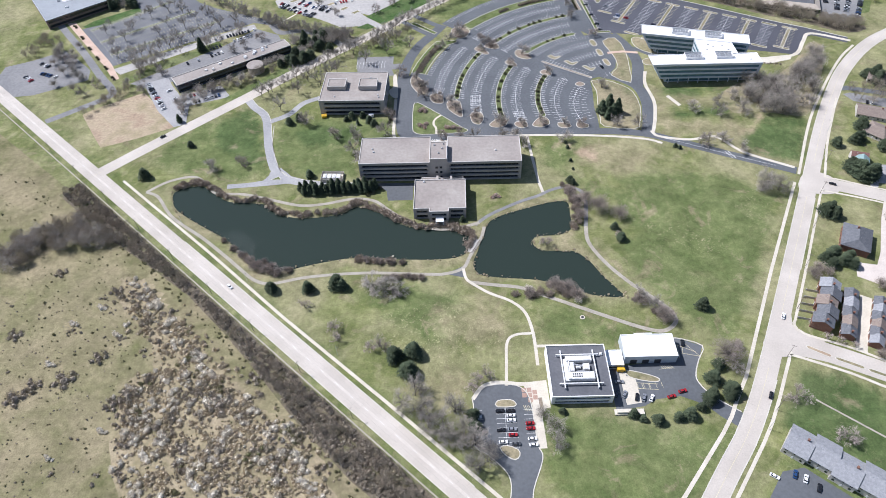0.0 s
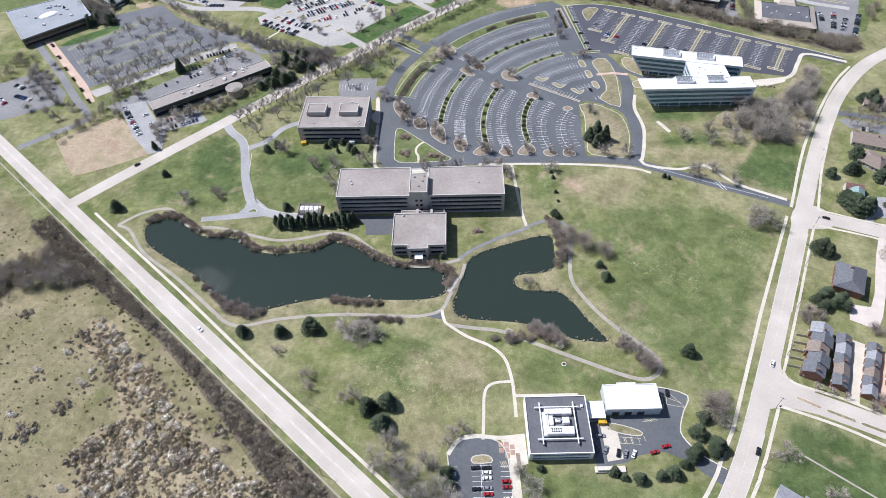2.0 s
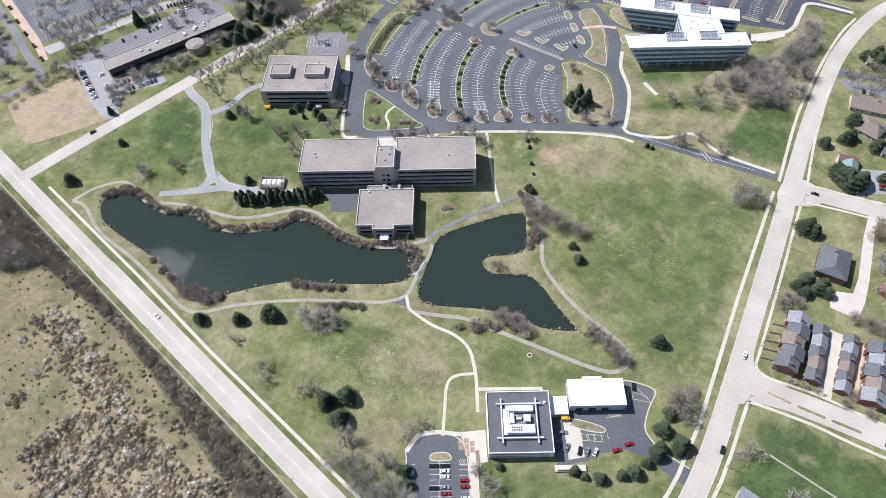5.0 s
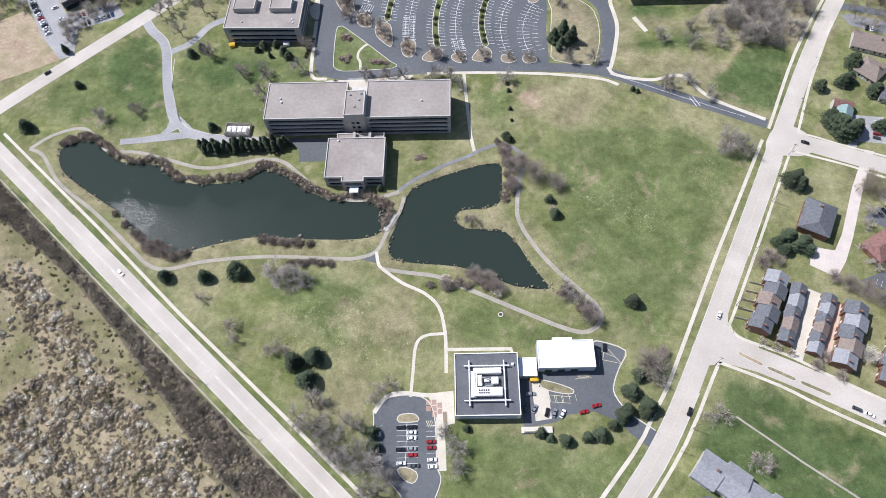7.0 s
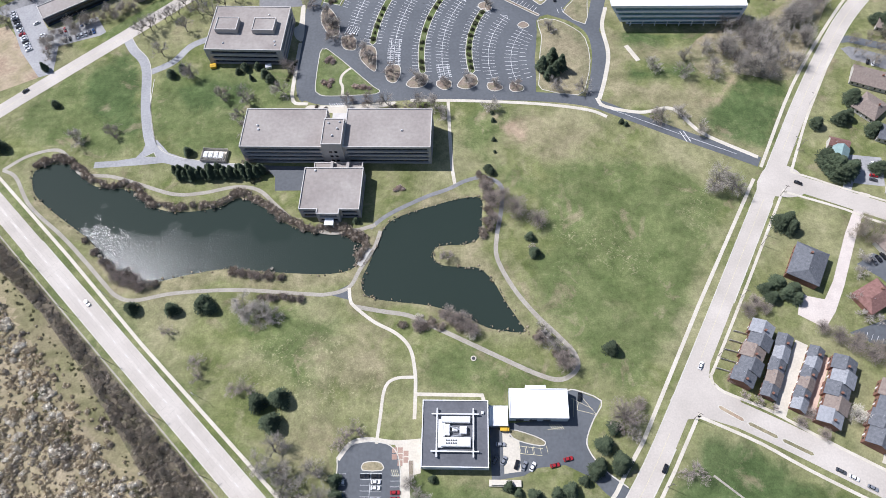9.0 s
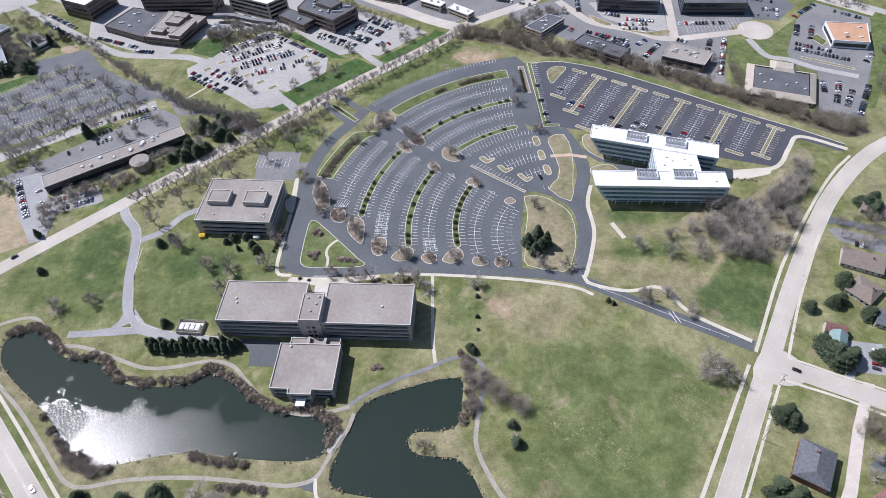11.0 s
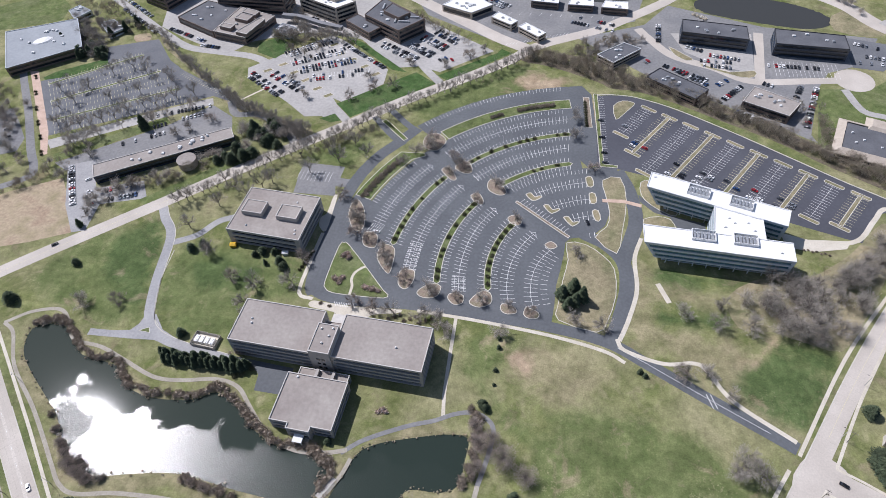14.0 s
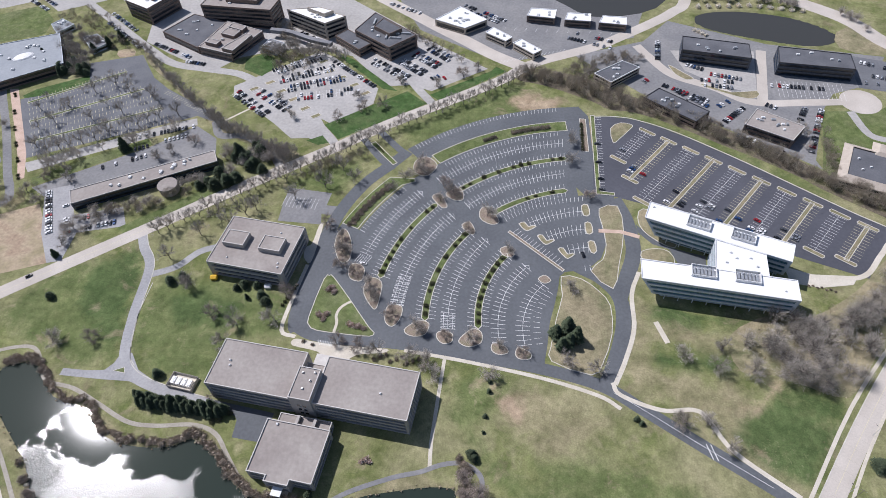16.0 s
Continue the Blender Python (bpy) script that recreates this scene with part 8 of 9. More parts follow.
FIELD = [(-420, 40), (-330, -30), (-290, -60), (-240, -118), (-190, -190), (-110, -270), (-130, -360), (-330, -360), (-430, -200)]
stuff("pasture_tussocks", scatter_mesh("pasture_tussocks", templates, sized(inside_points(FIELD, 1900, 10), 0.18, 0.7, 11) + sized(inside_points(FIELD, 260, 12), 0.6, 1.3, 13), OLIVE, 12), "small dark bushes dotted over the pasture", "scrub")
NEAR_FIELD = [(-330, -120), (-262, -118), (-232, -190), (-190, -250), (-150, -330), (-330, -330), (-350, -200)]
stuff("pasture_bushes", scatter_mesh("pasture_bushes", templates, clustered(NEAR_FIELD, 46, 5, 2.6, 0.5, 1.4, 65) + sized(inside_points(NEAR_FIELD, 500, 66), 0.2, 0.8, 67), BRUSH, 68), "low brown bushes dotted over the pasture", "scrub")
CREEK = [(-400, -118), (-341, -99), (-325, -95), (-310, -84), (-280, -82), (-266, -82), (-279, -66), (-304, -46), (-314, -58), (-331, -70), (-351, -76), (-400, -90)]
dark_bushes = [(-255, -169.5, 1.0), (-270, -183, 1.3), (-231, -195, 1.2), (-238, -199, 1.0), (-196, -226, 0.8), (-180, -203, 1.4), (-310, -151, 0.9), (-293, -193, 1.2), (-164, -188, 1.0), (-205, -219, 0.9), (-137, -222, 1.0), (-286, -186, 1.0), (-225, -210, 0.7), (-260, -121, 0.8), (-300, -104, 0.8)]
stuff("large_bushes", scatter_mesh("large_bushes", templates, [(x + dx * k, y + dy * k, z * k) for x, y, k in dark_bushes for dx, dy, z in ((0, 0, 3.2), (3.4, 1, 2.4), (-2.5, 2.4, 2.6), (1, -3.2, 2.2), (-3.6, -1.6, 2.2), (2.4, 3.4, 2.0))], BRUSH, 77), "large dark bushes in the pasture", "scrub")
pale_bushes = [(-265, -133.5, 1.0), (-278, -144.6, 0.9), (-282, -172, 1.0), (-250, -154, 0.9), (-239.5, -214.6, 0.9), (-207, -219, 0.9), (-194, -226, 0.8), (-232, -190, 0.9), (-188, -185, 1.0), (-180, -200, 0.8), (-214, -186, 1.0), (-204, -182, 0.9), (-197, -171, 0.9), (-237, -139, 0.9), (-243, -128, 0.8), (-225, -209, 0.8), (-166, -214, 0.9), (-152, -222, 1.0), (-134, -236, 1.0), (-128, -250, 1.0), (-140, -262, 1.0), (-300, -214, 0.8), (-262, -228, 0.7)]
stuff("pale_bushes", scatter_mesh("pale_bushes", full_bushes, [(x + dx, y + dy, z * k) for x, y, k in pale_bushes for dx, dy, z in ((0, 0, 2.3), (2.4, -0.6, 1.6), (-1.8, 1.6, 1.8))], BLOSSOM, 78), "large pale blossoming bushes in the pasture", "scrub")
stuff("bank_reeds", scatter_mesh("bank_reeds", templates, wet, SCRUB_TAN, 91), "low tan reeds and stones along the waterline", "reeds")
stuff("bank_scrub", scatter_mesh("bank_scrub", [puff(140 + i, 300, 0.045, 1.1) for i in range(4)], north_bank, TWIG_BROWN, 92), "brown leafless thicket along the north bank", "scrub")
grove_of("grey", CREEK, 34, 0.6, 0.95, 401, "leafless grey trees along the creek")
stuff("creek_woods", scatter_mesh("creek_woods", small_tree, sized(inside_points(CREEK, 260, 13), 0.7, 1.2, 14), BRUSH, 15), "leafless thicket along the creek", "woods")
EAST_WOODS = [(170, 44), (194, 64), (216, 66), (246, 86), (268, 112), (278, 106), (262, 70), (242, 40), (224, 17), (203, 22), (190, 27), (176, 30)]
stuff("east_woods", scatter_mesh("east_woods", small_tree + templates, sized(inside_points(EAST_WOODS, 120, 16), 0.4, 0.9, 17), SCRUB_TAN, 18), "leafless undergrowth in the grove beside the road", "woods")
grove = inside_points(EAST_WOODS, 34, 216)
plant("grey", [(x, y, 0.72 + 0.09 * (k % 5)) for k, (x, y) in enumerate(grove)], "bare trees of the grove", 3)
NORTH_WOODS = [(24, 281), (50, 272), (88, 257), (99, 249), (121, 246.5), (150, 234.5), (178, 218.5), (206, 203.5), (229, 189), (244, 177), (280, 154), (310, 134), (330, 140), (287, 165), (250, 188), (211, 214), (155, 245), (116, 264), (70, 287), (30, 292)]
stuff("north_woods", scatter_mesh("north_woods", small_tree, sized(inside_points(NORTH_WOODS, 380, 19), 0.6, 1.3, 20), BRUSH, 21), "leafless tree belt beyond the car park", "woods")
WEST_WOODS = [(-320, 295), (-290, 264), (-251, 232), (-211, 203.5), (-179, 188), (-148, 173), (-131, 168), (-133, 154), (-166, 174), (-200, 189), (-232, 213), (-268, 243), (-302, 272)]
stuff("west_woods", scatter_mesh("west_woods", small_tree, sized(inside_points(WEST_WOODS, 110, 22), 0.4, 0.9, 23), TWIG, 24), "leafless tree belt along the ditch", "woods")
grove_of("tall", WEST_WOODS, 48, 0.55, 0.8, 222, "tall leafless trees along the ditch")
LOTS = [[(376, 244), (375, 219), (353, 193), (344, 176), (356, 176), (384, 216), (390, 246)], [(300, 156), (330, 148), (326, 140), (305, 146)], [(330, 345), (360, 325), (392, 298), (400, 306), (340, 360)], [(-420, 300), (-380, 332), (-345, 312), (-352, 282), (-385, 264), (-405, 270)], [(-440, 330), (-400, 345), (-360, 335), (-380, 320)], [(-212, 296), (-196, 300), (-176, 306), (-180, 290), (-200, 284)], [(-100, 165), (-70, 175), (-92, 160), (-130, 130)], [(60, 290), (100, 320), (118, 318), (84, 296)], [(-20, 300), (-80, 345), (-88, 340), (-26, 296)], [(-210, 330), (-180, 300), (-176, 312), (-196, 345)], [(250, 182), (246, 240), (252, 250), (258, 200)], [(-420, 200), (-432, 160), (-420, 150), (-404, 185)], [(262, 20), (300, 30), (300, 60), (270, 50)], [(240, -100), (225, -98), (236, -84), (250, -90)], [(-190, 265), (-160, 262), (-145, 292), (-175, 300)], [(-392, 300), (-330, 300), (-300, 290), (-318, 284), (-380, 290)], [(-255, 88), (-180, 130), (-176, 124), (-248, 82)], [(232, -160), (205, -150), (200, -146), (240, -172)], [(-345, 60), (-330, 90), (-300, 112), (-312, 96)]]
for k, poly in enumerate(LOTS):
    stuff("copse", scatter_mesh("copse", small_tree, sized(inside_points(poly, 26, 30 + k), 0.6, 1.1, 40 + k), BRUSH, 50 + k), "small copse of leafless trees", "woods")

# stones along the bank by the pavilion
rocks = []
for s in range(3):
    rng = np.random.default_rng(130 + s)
    v = np.array([(x, y, z) for z, w in ((0, 1.0), (0.5, 0.8), (0.75, 0.3)) for x, y in [(w * math.cos(a), w * math.sin(a)) for a in [2 * math.pi * i / 6 for i in range(6)]]]) + rng.normal(size=(18, 3)) * 0.1
    f = [[i + 6 * k, (i + 1) % 6 + 6 * k, (i + 1) % 6 + 6 * k + 6] for k in range(2) for i in range(6)] + [[i + 6 * k, (i + 1) % 6 + 6 * k + 6, i + 6 * k + 6] for k in range(2) for i in range(6)] + [[12, 13, 14], [12, 14, 15], [12, 15, 16], [12, 16, 17]]
    rocks.append((v, np.array(f)))
bank = [(x + shore.uniform(-0.8, 0.8), y + 0.9 + shore.uniform(-0.8, 0.8), shore.uniform(0.25, 0.6)) for x, y in glide(WEST_POND[9:17], 30)]
bank += [(-41 + shore.uniform(-4, 4), -94 + shore.uniform(-10, 8), shore.uniform(0.3, 0.7)) for _ in range(60)]
stuff("bank_stones", scatter_mesh("bank_stones", rocks, bank, RIPRAP, 140), "tumbled brown bank stones at the water", "stones")
bridge = thing("footbridge", "short pale timber footbridge between the two ponds", "bridge", pose(-38.3, -98.5, 0, 0, 0, 62))
b = Build()
b.box(-6, 6, -1.4, 1.4, 0.12, 0.4)
part("deck", b, SIDING, bridge)
for s in (-1.35, 1.35):
    b = Build()
    b.box(-6, 6, s - 0.06, s + 0.06, 1.2, 1.32)
    for i in range(7):
        b.box(-6 + 2 * i - 0.06, -6 + 2 * i + 0.06, s - 0.06, s + 0.06, 0.4, 1.2)
    part("railing", b, SIDING, bridge)

# ---------------------------------------------------------------- cars
def car_template(colour):
    root = thing("car", {"white": "white", "silver": "silver", "black": "black", "grey": "dark grey", "red": "red", "blue": "blue"}[colour] + " passenger car standing on the paving", "car", pose(0, 0, -500))
    def ring(x0, x1, w, z):
        c = 0.25
        return [(x0, -w + c, z), (x0 + c, -w, z), (x1 - c, -w, z), (x1, -w + c, z), (x1, w - c, z), (x1 - c, w, z), (x0 + c, w, z), (x0, w - c, z)]
    b = Build()
    b.prism(ring(-2.28, 2.28, 0.9, 0.28), ring(-2.32, 2.32, 0.92, 0.6), False)
    b.prism(ring(-2.32, 2.32, 0.92, 0.6), ring(-2.2, 2.15, 0.84, 0.9), True, False)
    part("body", b, PAINTS[colour], root)
    b = Build()
    b.prism(ring(-1.75, 1.05, 0.8, 0.88), ring(-1.25, 0.35, 0.62, 1.38))
    part("cabin", b, GLASS, root, "dark glazed cabin")
    b = Build()
    b.prism(ring(-1.3, 0.4, 0.65, 1.37), ring(-1.2, 0.3, 0.6, 1.45))
    part("roof", b, PAINTS[colour], root)
    for x in (-1.4, 1.4):
        for y in (-0.86, 0.7):
            w = Build()
            w.tube((x, y, 0.32), (x, y + 0.18, 0.32), 0.32, 0.32, 8)
            part("wheel", w, TYRE, root)
    return root


CARS = {c: car_template(c) for c in PAINTS}
car_rng = random.Random(77)


far_cars = []


def car(x, y, heading, colour=None, size=1.0, group=""):
    colour = colour or car_rng.choice(["white"] * 4 + ["silver"] * 4 + ["black"] * 4 + ["grey"] * 4 + ["red", "blue"])
    m = pose(x, y, 0.06, 0, 0, heading) @ Matrix.Diagonal((size, size, size, 1))
    if y > 250 or x < -210 or x > 300:
        far_cars.append((colour, m))
        return
    ob = copy_thing(CARS[colour], m)
    ob.matrix_basis = m
    ob["group"] = group or "parked cars"


def car_row(a, b, fill, group, pitch=2.75):
    a, b = Vector(a), Vector(b)
    n = int((b - a).length / pitch)
    h = math.degrees(math.atan2(b.y - a.y, b.x - a.x)) + 90
    for i in range(n):
        if car_rng.random() < fill:
            p = a.lerp(b, (i + 0.5) / n)
            car(p.x, p.y, h + car_rng.choice((0, 180)) + car_rng.uniform(-2, 2), None, car_rng.uniform(0.97, 1.06), group)


for x, y, c in ((-33, -214.8, "black"), (-27.6, -215, "black"), (-27.6, -217.6, "white"), (-27.7, -220.3, "white"), (-33.3, -225.4, "black"), (-27.8, -225.2, "silver"), (-27.7, -228.2, "red"), (-33, -233 + 1.2, "white"), (-26.6, -233.2, "grey"),
                (-18.4, -222.4, "red"), (-18.4, -225.2, "red"), (-18.2, -230.8, "white"), (-18, -234.6 + 0.6, "white"), (-45, -217.5, "white"), (-45, -223, "blue"), (-45, -229, "silver"), (-45, -232, "black")):
    car(x, y, 0, c, 1.0, "cars in the laboratory lot")
for x, y, h, c in ((57, -211.6, 12, "red"), (63.5, -208.8, 12, "red"), (46.5, -212, 60, "white"), (42.6, -211.5, 65, "silver"), (39, -211, 70, "black"), (33, -209, 60, "silver"), (29, -208.5, 62, "grey"), (32, -201.5, 0, "silver"), (72, -179.5, 80, "black")):
    car(x, y, h, c, 1.0, "cars in the laboratory yard")
van = thing("delivery_van", "yellow delivery van at the loading dock", "van", pose(34.3, -194.5, 0.05, 0, 0, -2))
b = Build()
b.box(-2.2, 1.2, -1.0, 1.0, 0.4, 2.5)
part("cargo_box", b, YELLOW, van)
b = Build()
b.prism([(1.25, -0.95, 0.4), (2.6, -0.95, 0.4), (2.6, 0.95, 0.4), (1.25, 0.95, 0.4)], [(1.25, -0.9, 2.1), (2.0, -0.9, 2.1), (2.0, 0.9, 2.1), (1.25, 0.9, 2.1)])
part("cab", b, YELLOW, van)
for x in (-1.4, 1.7):
    for y in (-0.98, 0.8):
        b = Build()
        b.tube((x, y, 0.36), (x, y + 0.18, 0.36), 0.36, 0.36, 8)
        part("wheel", b, TYRE, van)
# straight lot by the headquarters
for i, (top, far) in enumerate(zip(tops, lengths)):
    t0 = Vector(top)
    off = 3.6 if i % 2 else 2.5
    for s in (1, -1):
        a, b2 = t0 - rd * (far * 0.62) + rn * s * (off + 0.6), t0 - rd * (far - 5) + rn * s * (off + 0.6)
        car_row(tuple(a), tuple(b2), 0.42 if 2 < i < 8 else 0.12, "cars by the headquarters")
for x, y, h in ((91.5, 205, 3), (92.8, 185, 3), (94.6, 168, 3), (95.4, 157.5, 3)):
    car(x, y, h)
for r, a, c in ((155, 172, "white"), (49.5, 108, "black")):
    x, y = polar(r, a)
    car(x, y, a, c)
# lots across the road
for p0, p1, fill in (((-185, 267), (-149, 293.5), 0.75), ((-176, 256), (-132, 280), 0.85), ((-165, 245), (-120, 266), 0.85), ((-153, 235), (-103, 251), 0.55), ((-207, 236), (-170, 210.5), 0.6), ((-191, 241.6), (-155, 219), 0.5)):
    u = (Vector(p1) - Vector(p0)).normalized()
    nrm = Vector((-u.y, u.x)) * 2.6
    for s in (1, -1):
        car_row(tuple(Vector(p0) + nrm * s), tuple(Vector(p1) + nrm * s), fill, "cars in the hospital car park")
for p0, p1 in (((-412, 150), (-396, 140)), ((-403, 132), (-386, 124)), ((-392, 153), (-368, 126)), ((-424, 136), (-404, 118))):
    car_row(p0, p1, 0.5, "cars in the far western lot")
car_row((-136, 288.5), (-91, 256), 0.9, "cars in the hospital car park")
for p0, p1, fill in (((-103, 293), (-66, 270.5), 0.6), ((-77, 294.2), (-53.2, 278.5), 0.85), ((-67.4, 306), (-43, 290), 0.85), ((-56, 317), (-34, 300.4), 0.7), ((-45, 269), (-36, 276.8), 0.6)):
    u = (Vector(p1) - Vector(p0)).normalized()
    nrm = Vector((-u.y, u.x)) * 2.6
    for s in (1, -1):
        car_row(tuple(Vector(p0) + nrm * s), tuple(Vector(p1) + nrm * s), fill, "cars in the clinic car park")
for p0, p1, fill in (((-263, 156), (-247, 165), 0.8), ((-257, 146), (-246, 153), 0.9), ((-276, 135), (-262, 143), 0.5), ((-264, 172), (-223, 190), 0.75), ((-241, 170), (-224, 179), 0.9), ((-302, 107), (-278, 68), 0.85), ((-286, 103), (-263, 67), 0.35), ((-262, 85), (-241, 95), 0.75), ((-256, 76.5), (-233, 86), 0.7), ((-270, 98), (-277, 110), 0.5), ((-380, 346), (-340, 318), 0.8), ((-376, 330), (-322, 291), 0.8), ((-312, 299), (-268, 281), 0.85), ((-270, 275), (-250, 272), 0.7), ((-480, 362), (-452, 346), 0.8), ((-474, 370), (-446, 354), 0.8), ((-188, 281), (-176, 287), 0.8)):
    car_row(p0, p1, fill, "cars by the long office")
for p0, p1, fill in (((141, 283), (175.5, 265), 0.85), ((151, 276.4), (175, 258), 0.8), ((177, 255), (191, 267), 0.7), ((181, 236), (201, 260), 0.9), ((192, 227), (223, 209.5), 0.9), ((246, 265), (239.6, 248.5), 0.9), ((257.5, 264), (241, 212), 0.9), ((228, 260), (217, 266), 0.7), ((161, 313), (175, 307), 0.9), ((179, 301.6), (204, 296.6), 0.85), ((168, 293), (203, 292), 0.6), ((173, 286.5), (196, 284.5), 0.7), ((140, 346), (139, 317), 0.85), ((224, 291), (265, 290), 0.6),
                     ((126, 285), (132.5, 291), 0.8), ((146, 268), (160, 262), 0.6), ((-36, 391), (6, 366), 0.7), ((-30, 380), (0, 363), 0.7), ((-111, 389), (-72, 371), 0.6), ((60, 345), (104, 330), 0.6), ((70, 352), (110, 338), 0.5), ((300, 312), (318, 308), 0.7), ((311, 247), (350, 227.5), 0.85), ((314, 254.5), (340, 240.5), 0.8), ((326, 283), (319, 266), 0.8), ((338, 281), (329, 260), 0.7), ((327, 296), (352, 316), 0.8), ((330.5, 199.7), (317, 169), 0.8), ((336, 187), (324, 167), 0.8), ((371, 236), (361, 224), 0.6), ((351, 193), (329, 155), 0.9), ((318, 201), (314, 185), 0.9), ((362, 306), (384, 290), 0.6), ((298, 330), (320, 322), 0.6), ((296, 302), (318, 300), 0.5), ((-180, 330), (-160, 320), 0.6)):
    car_row(p0, p1, fill, "cars in the northern district")
for x, y, h, c in ((103.5, -255.6, 60, "blue"), (107.6, -258, 60, "white"), (93.6, -256, -35, "white"), (112, -262.6, 60, "black")):
    car(x, y, h, c, 1.0, "cars behind the townhouse row")
car_row((257.5, -46), (252, -60), 0.85, "cars behind the house")
car_row((243.6, -47.5), (240.6, -54), 0.7, "cars behind the house")
car_row((275.5, 30.4), (287, 25.5), 0.45, "cars by the long house")
car_row((232, -112), (244, -106.6), 0.5, "cars in the house court")
# traffic that stands where most views have it
for x, y, h, c in ((-190, -122, -44, "white"), (108, -214, 60, "black"), (210, -59, -28, "black"), (134, -165, 60, "white"), (200, -224, -30, "silver"), (193, -219.5, -30, "white"), (188, -216.5, -30, "grey"), (-270, 32, 45, "black")):
    car(x, y, h, c, 1.0, "cars on the roads")

# the cars farthest off, joined
palette = list(PAINTS)
fv, ff, fm = [], [], []
for colour, m in far_cars:
    for ob in CARS[colour].children:
        n = len(fv)
        fv += [tuple(m @ w.co) for w in ob.data.vertices]
        for poly in ob.data.polygons:
            ff.append(tuple(n + k for k in poly.vertices))
            fm.append(palette.index(colour) if ob.name.split(".")[0] in ("body", "roof") else len(palette) + (ob.name.split(".")[0] == "wheel"))
far_mesh = mesh_arrays("far_cars", fv, ff, PAINTS[palette[0]])
for m in [PAINTS[c] for c in palette[1:]] + [GLASS, TYRE]:
    far_mesh.materials.append(m)
far_mesh.polygons.foreach_set("material_index", fm)
stuff("far_cars", far_mesh, "rows of parked cars in distant car parks", "cars")

# western lot: planted strips and stall ticks
ticks = []
top_a, top_b, low_a, low_b = Vector((-389, 204)), Vector((-318, 262)), Vector((-344, 141)), Vector((-240, 198))
for i in range(6):
    t = 0.06 + 0.18 * i
    a, b2 = top_a.lerp(low_a, t), top_b.lerp(low_b, t)
    u = (b2 - a).normalized()
    nrm = Vector((-u.y, u.x))
    n = int((b2 - a).length / 2.8)
    for k in range(2, n - 1):
        p = a + u * 2.8 * k
        for s in (1, -1):
            ticks.append((tuple(p + nrm * s * 1.5), tuple(p + nrm * s * 5.6)))
    if i % 2 == 0:
        ring = [tuple(a + u * 5 + nrm * 1.2), tuple(b2 - u * 5 + nrm * 1.2), tuple(b2 - u * 5 - nrm * 1.2), tuple(a + u * 5 - nrm * 1.2)]
        island(ring, GREEN, 0, "long straight kerbed strip of grass in the car park", "parking_median")
edge_a, edge_b = Vector((-266, 232.5)), Vector((-214, 206))
for k in range(21):
    p = edge_a.lerp(edge_b, k / 20)
    ticks.append(((p.x, p.y), (p.x - 2.4, p.y - 4.6)))
marks("stall_lines", ticks, 0.06, 0.2, YELLOW_PAINT, "faded yellow parking stall lines")
ticks = []
for i in range(4):
    for k in range(16):
        ticks.append(((230 + 3.2 * k, 298 - 5.5 * i), (230 + 3.2 * k, 293.5 - 5.5 * i)))
for a, b2 in (((8, 300), (60, 322)), ((-60, 352), (100, 352))):
    a, b2 = Vector(a), Vector(b2)
    for k in range(18):
        p = a.lerp(b2, k / 17)
        ticks.append(((p.x, p.y), (p.x + 1.5, p.y + 4.5)))
marks("stall_lines", ticks, 0.06, 0.18, PAINT, "white painted parking stall lines")
# road paint
centre_marks = []
for line in (EAST_ROAD, NORTH_ROAD[:11]):
    g = glide(line, 12)
    for p, q in zip(g, g[1:]):
        if -320 < p[1] < 300 and math.hypot(p[0] - 122, p[1] + 184) > 18 and math.hypot(p[0] - 196, p[1] + 57) > 18:
            centre_marks.append((p, q))
marks("centre_line", [(p, q) for p, q in centre_marks], 0.075, 0.16, YELLOW_PAINT, "faded yellow centre line on the road")
joint = []
for k in range(-60, 70):
    p = R_A + w_dir * (4.6 * k)
    joint.append((tuple(p - w_nrm * 5.5), tuple(p + w_nrm * 5.5)))
for off in (-2.75, 2.75):
    joint.append((tuple(R_A - w_dir * 300 + w_nrm * off), tuple(R_B + w_dir * 100 + w_nrm * off)))
for road, half in ((glide(EAST_ROAD, 10), 4.8), (glide(NORTH_ROAD[:13], 10), 5.2)):
    far, last = 0.0, Vector(road[0])
    for p, q in zip(road, road[1:]):
        p, q = Vector(p), Vector(q)
        u = (q - p).normalized()
        far += (q - p).length
        if far > 4.6:
            far = 0.0
            joint.append((tuple(q + Vector((-u.y, u.x)) * half), tuple(q - Vector((-u.y, u.x)) * half)))
marks("road_joints", joint, 0.064, 0.05, OLD_PATH, "thin dark sealed joints between road slabs", "road joints")
g = [tuple(R_A.lerp(R_B, t / 40 * 1.9 - 0.9)) for t in range(41)]
marks("lane_lines", [(p, tuple(Vector(p) + w_dir * 3)) for p in g], 0.075, 0.14, PAINT, "worn white lane dashes on the road")
marks("crosswalk", [((153 + 2.2 * i, -27), (150 + 2.2 * i, -19)) for i in (0, 1)] + [((-64 + 1.5 * i, 9.2), (-66 + 1.5 * i, 12.2)) for i in range(9)], 0.10, 0.35, PAINT, "white crossing bars on the asphalt")


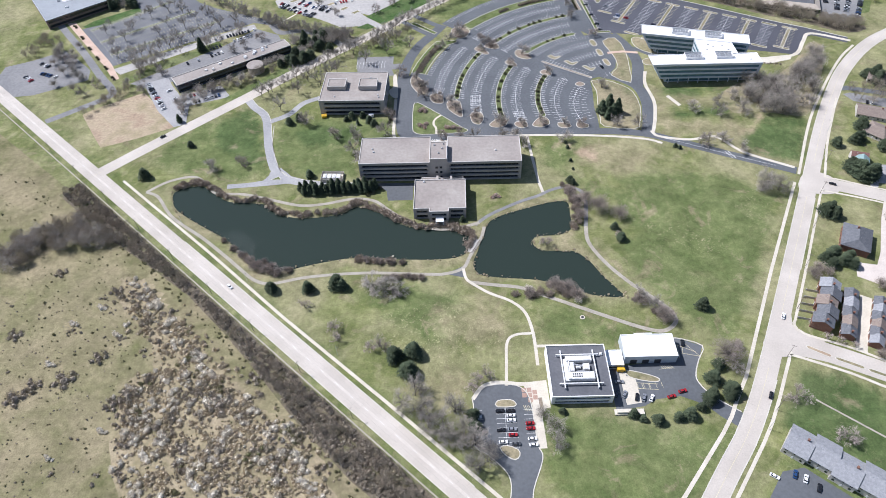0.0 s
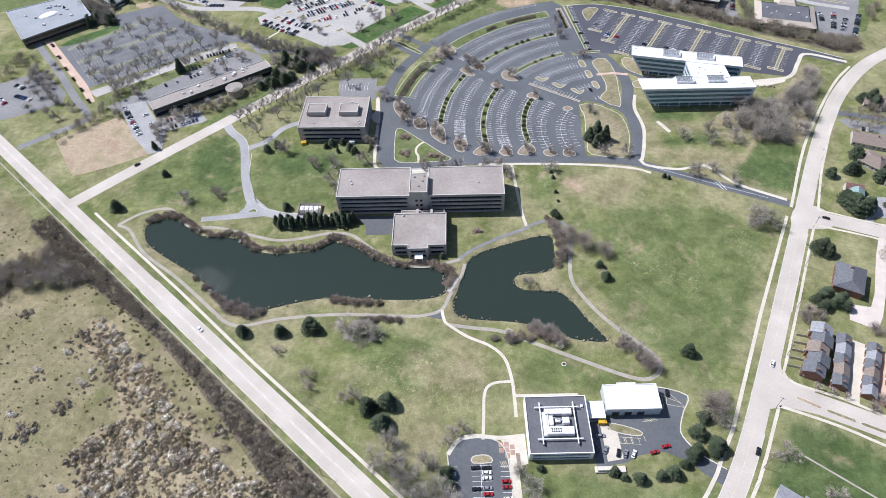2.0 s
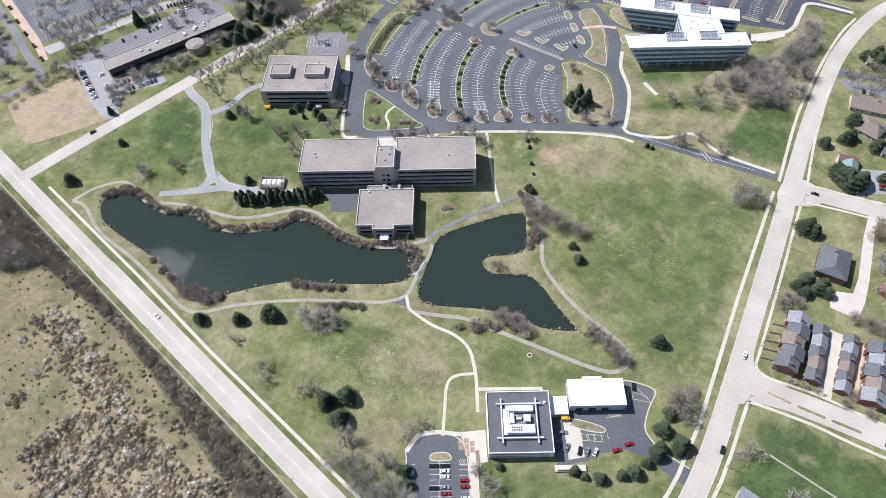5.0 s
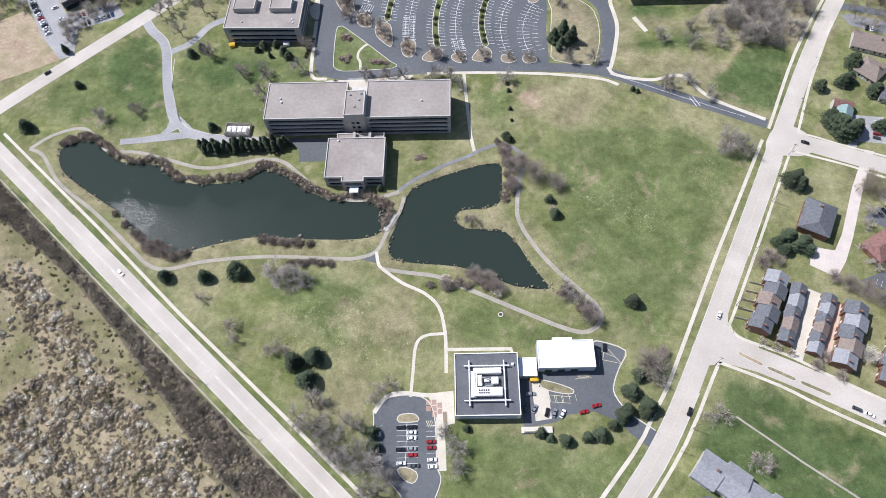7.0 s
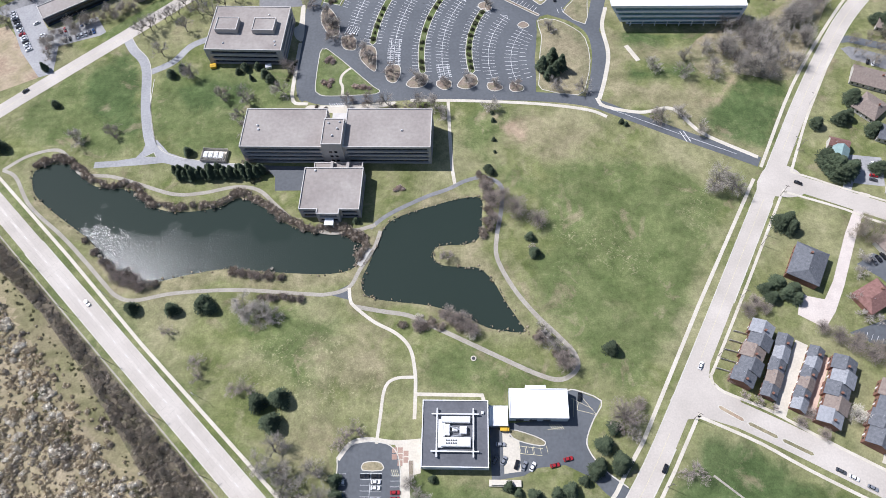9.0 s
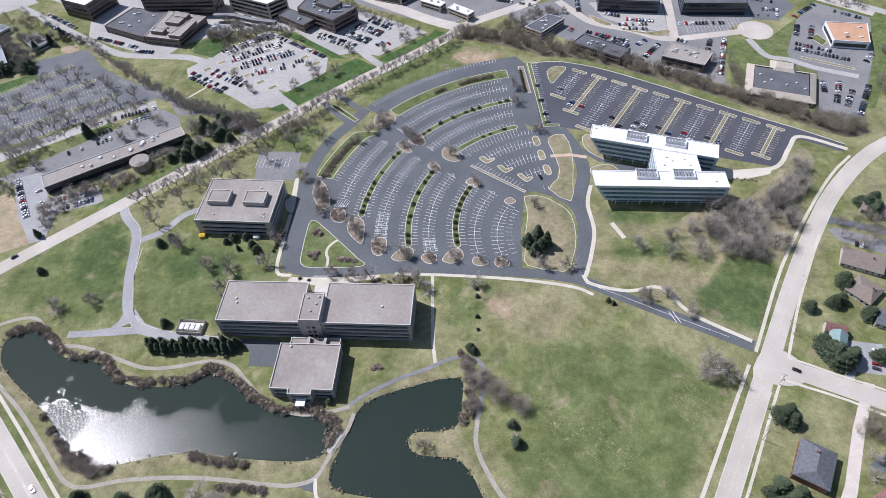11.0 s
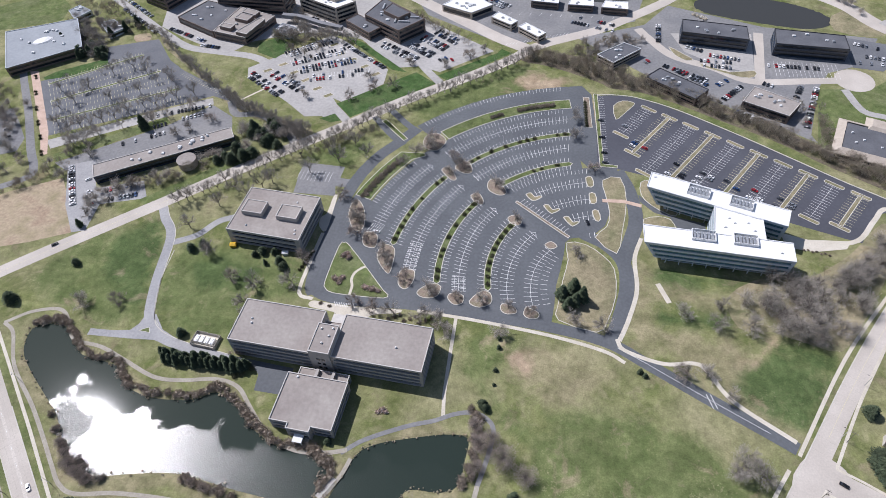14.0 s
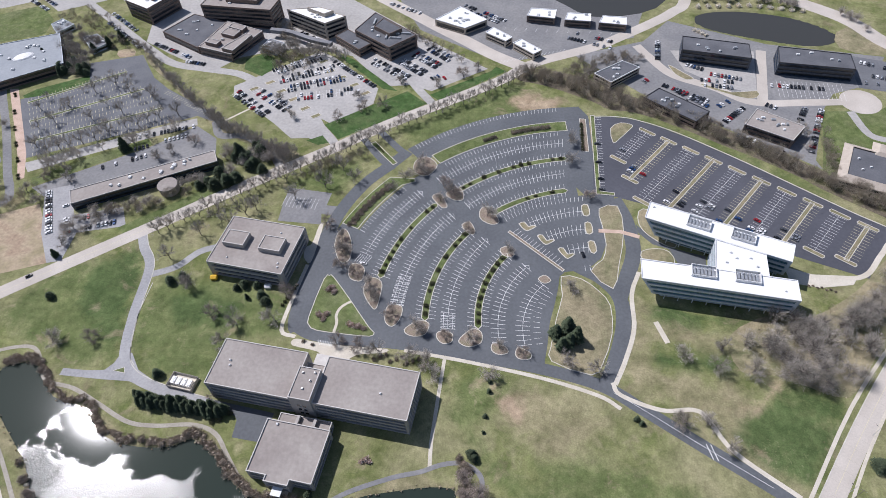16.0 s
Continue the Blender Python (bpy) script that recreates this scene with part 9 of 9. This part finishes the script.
# ---------------------------------------------------------------- poles
def lamp_post(x, y, h, heading, name="street_lamp"):
    root = thing(name, "slender grey street lamp with a single arm", "street lamp", pose(x, y, 0, 0, 0, heading), "street lamps")
    b = Build()
    b.tube((0, 0, 0), (0, 0, h), 0.12, 0.07, 6)
    part("pole", b, METAL, root)
    b = Build()
    b.tube((0, 0, h - 0.1), (1.8, 0, h + 0.3), 0.05, 0.04, 5)
    arm = part("arm", b, METAL, root)
    b = Build()
    b.box(1.5, 2.4, -0.16, 0.16, h + 0.2, h + 0.38)
    part("lamp_head", b, DARK_METAL, arm, "dark lamp head")


for i, (r, a) in enumerate(((142, 160), (142, 176), (109.5, 160), (109.5, 176), (77, 165), (142, 124), (142, 110), (109.5, 124), (109.5, 112))):
    x, y = polar(r, a)
    lamp_post(x, y, 9, a)
for i in (1, 3, 5, 7, 9):
    for s in (8, 34):
        p = Vector(tops[i]) - rd * s
        lamp_post(p.x, p.y, 9, 30)
for x, y, h in ((100, -232, 150), (160, -132, 150), (184, -92, 150), (214, -34, 150), (232, -2, 150), (-180, -118, -45), (-120, -175, -45), (-232, -66, -45)):
    lamp_post(x, y, 9, h)


def power_pole(x, y, heading):
    root = thing("power_pole", "weathered timber power pole with a crossarm", "utility pole", pose(x, y, 0, 0, 0, heading), "power poles along the road")
    b = Build()
    b.tube((0, 0, 0), (0, 0, 11), 0.16, 0.1, 6)
    part("pole", b, BARK, root)
    b = Build()
    b.box(-0.07, 0.07, -1.3, 1.3, 10.0, 10.2)
    crossarm = part("crossarm", b, BARK, root)
    for yy in (-1.2, 0, 1.2):
        b = Build()
        b.tube((0, yy, 10.2), (0, yy, 10.45), 0.06, 0.05, 5)
        part("insulator", b, METAL, crossarm)


for i in range(7):
    t = i / 6
    power_pole(108 + (216 - 108) * t, -222 + (-36 + 222) * t, 60)
for i in range(9):
    p = W_A + w_dir * (42 * i - 160) - w_nrm * 6.8
    power_pole(p.x, p.y, -44)
# back-garden fences of the townhouses
for i in range(5):
    root = thing("garden_fence", "pale timber privacy fence round a small garden", "fence", pose(161.1 - 3.2 * i, -149.7 - 4.8 * i, 0, 0, 0, 161), "townhouse garden fences")
    b = Build()
    b.box(0, 7.5, -0.05, 0.05, 0.1, 1.7)
    part("panel", b, SIDING, root)
    for xx in (0, 3.7, 7.4):
        b = Build()
        b.box(xx - 0.08, xx + 0.08, -0.08, 0.08, 0, 1.85)
        part("post", b, SIDING, root)

# the patterns that were copied from are taken away
for pattern in [t for some in made_kinds.values() for t in some] + list(SHRUBS.values()) + list(CARS.values()):
    for ob in (*pattern.children_recursive, pattern):
        bpy.data.objects.remove(ob)
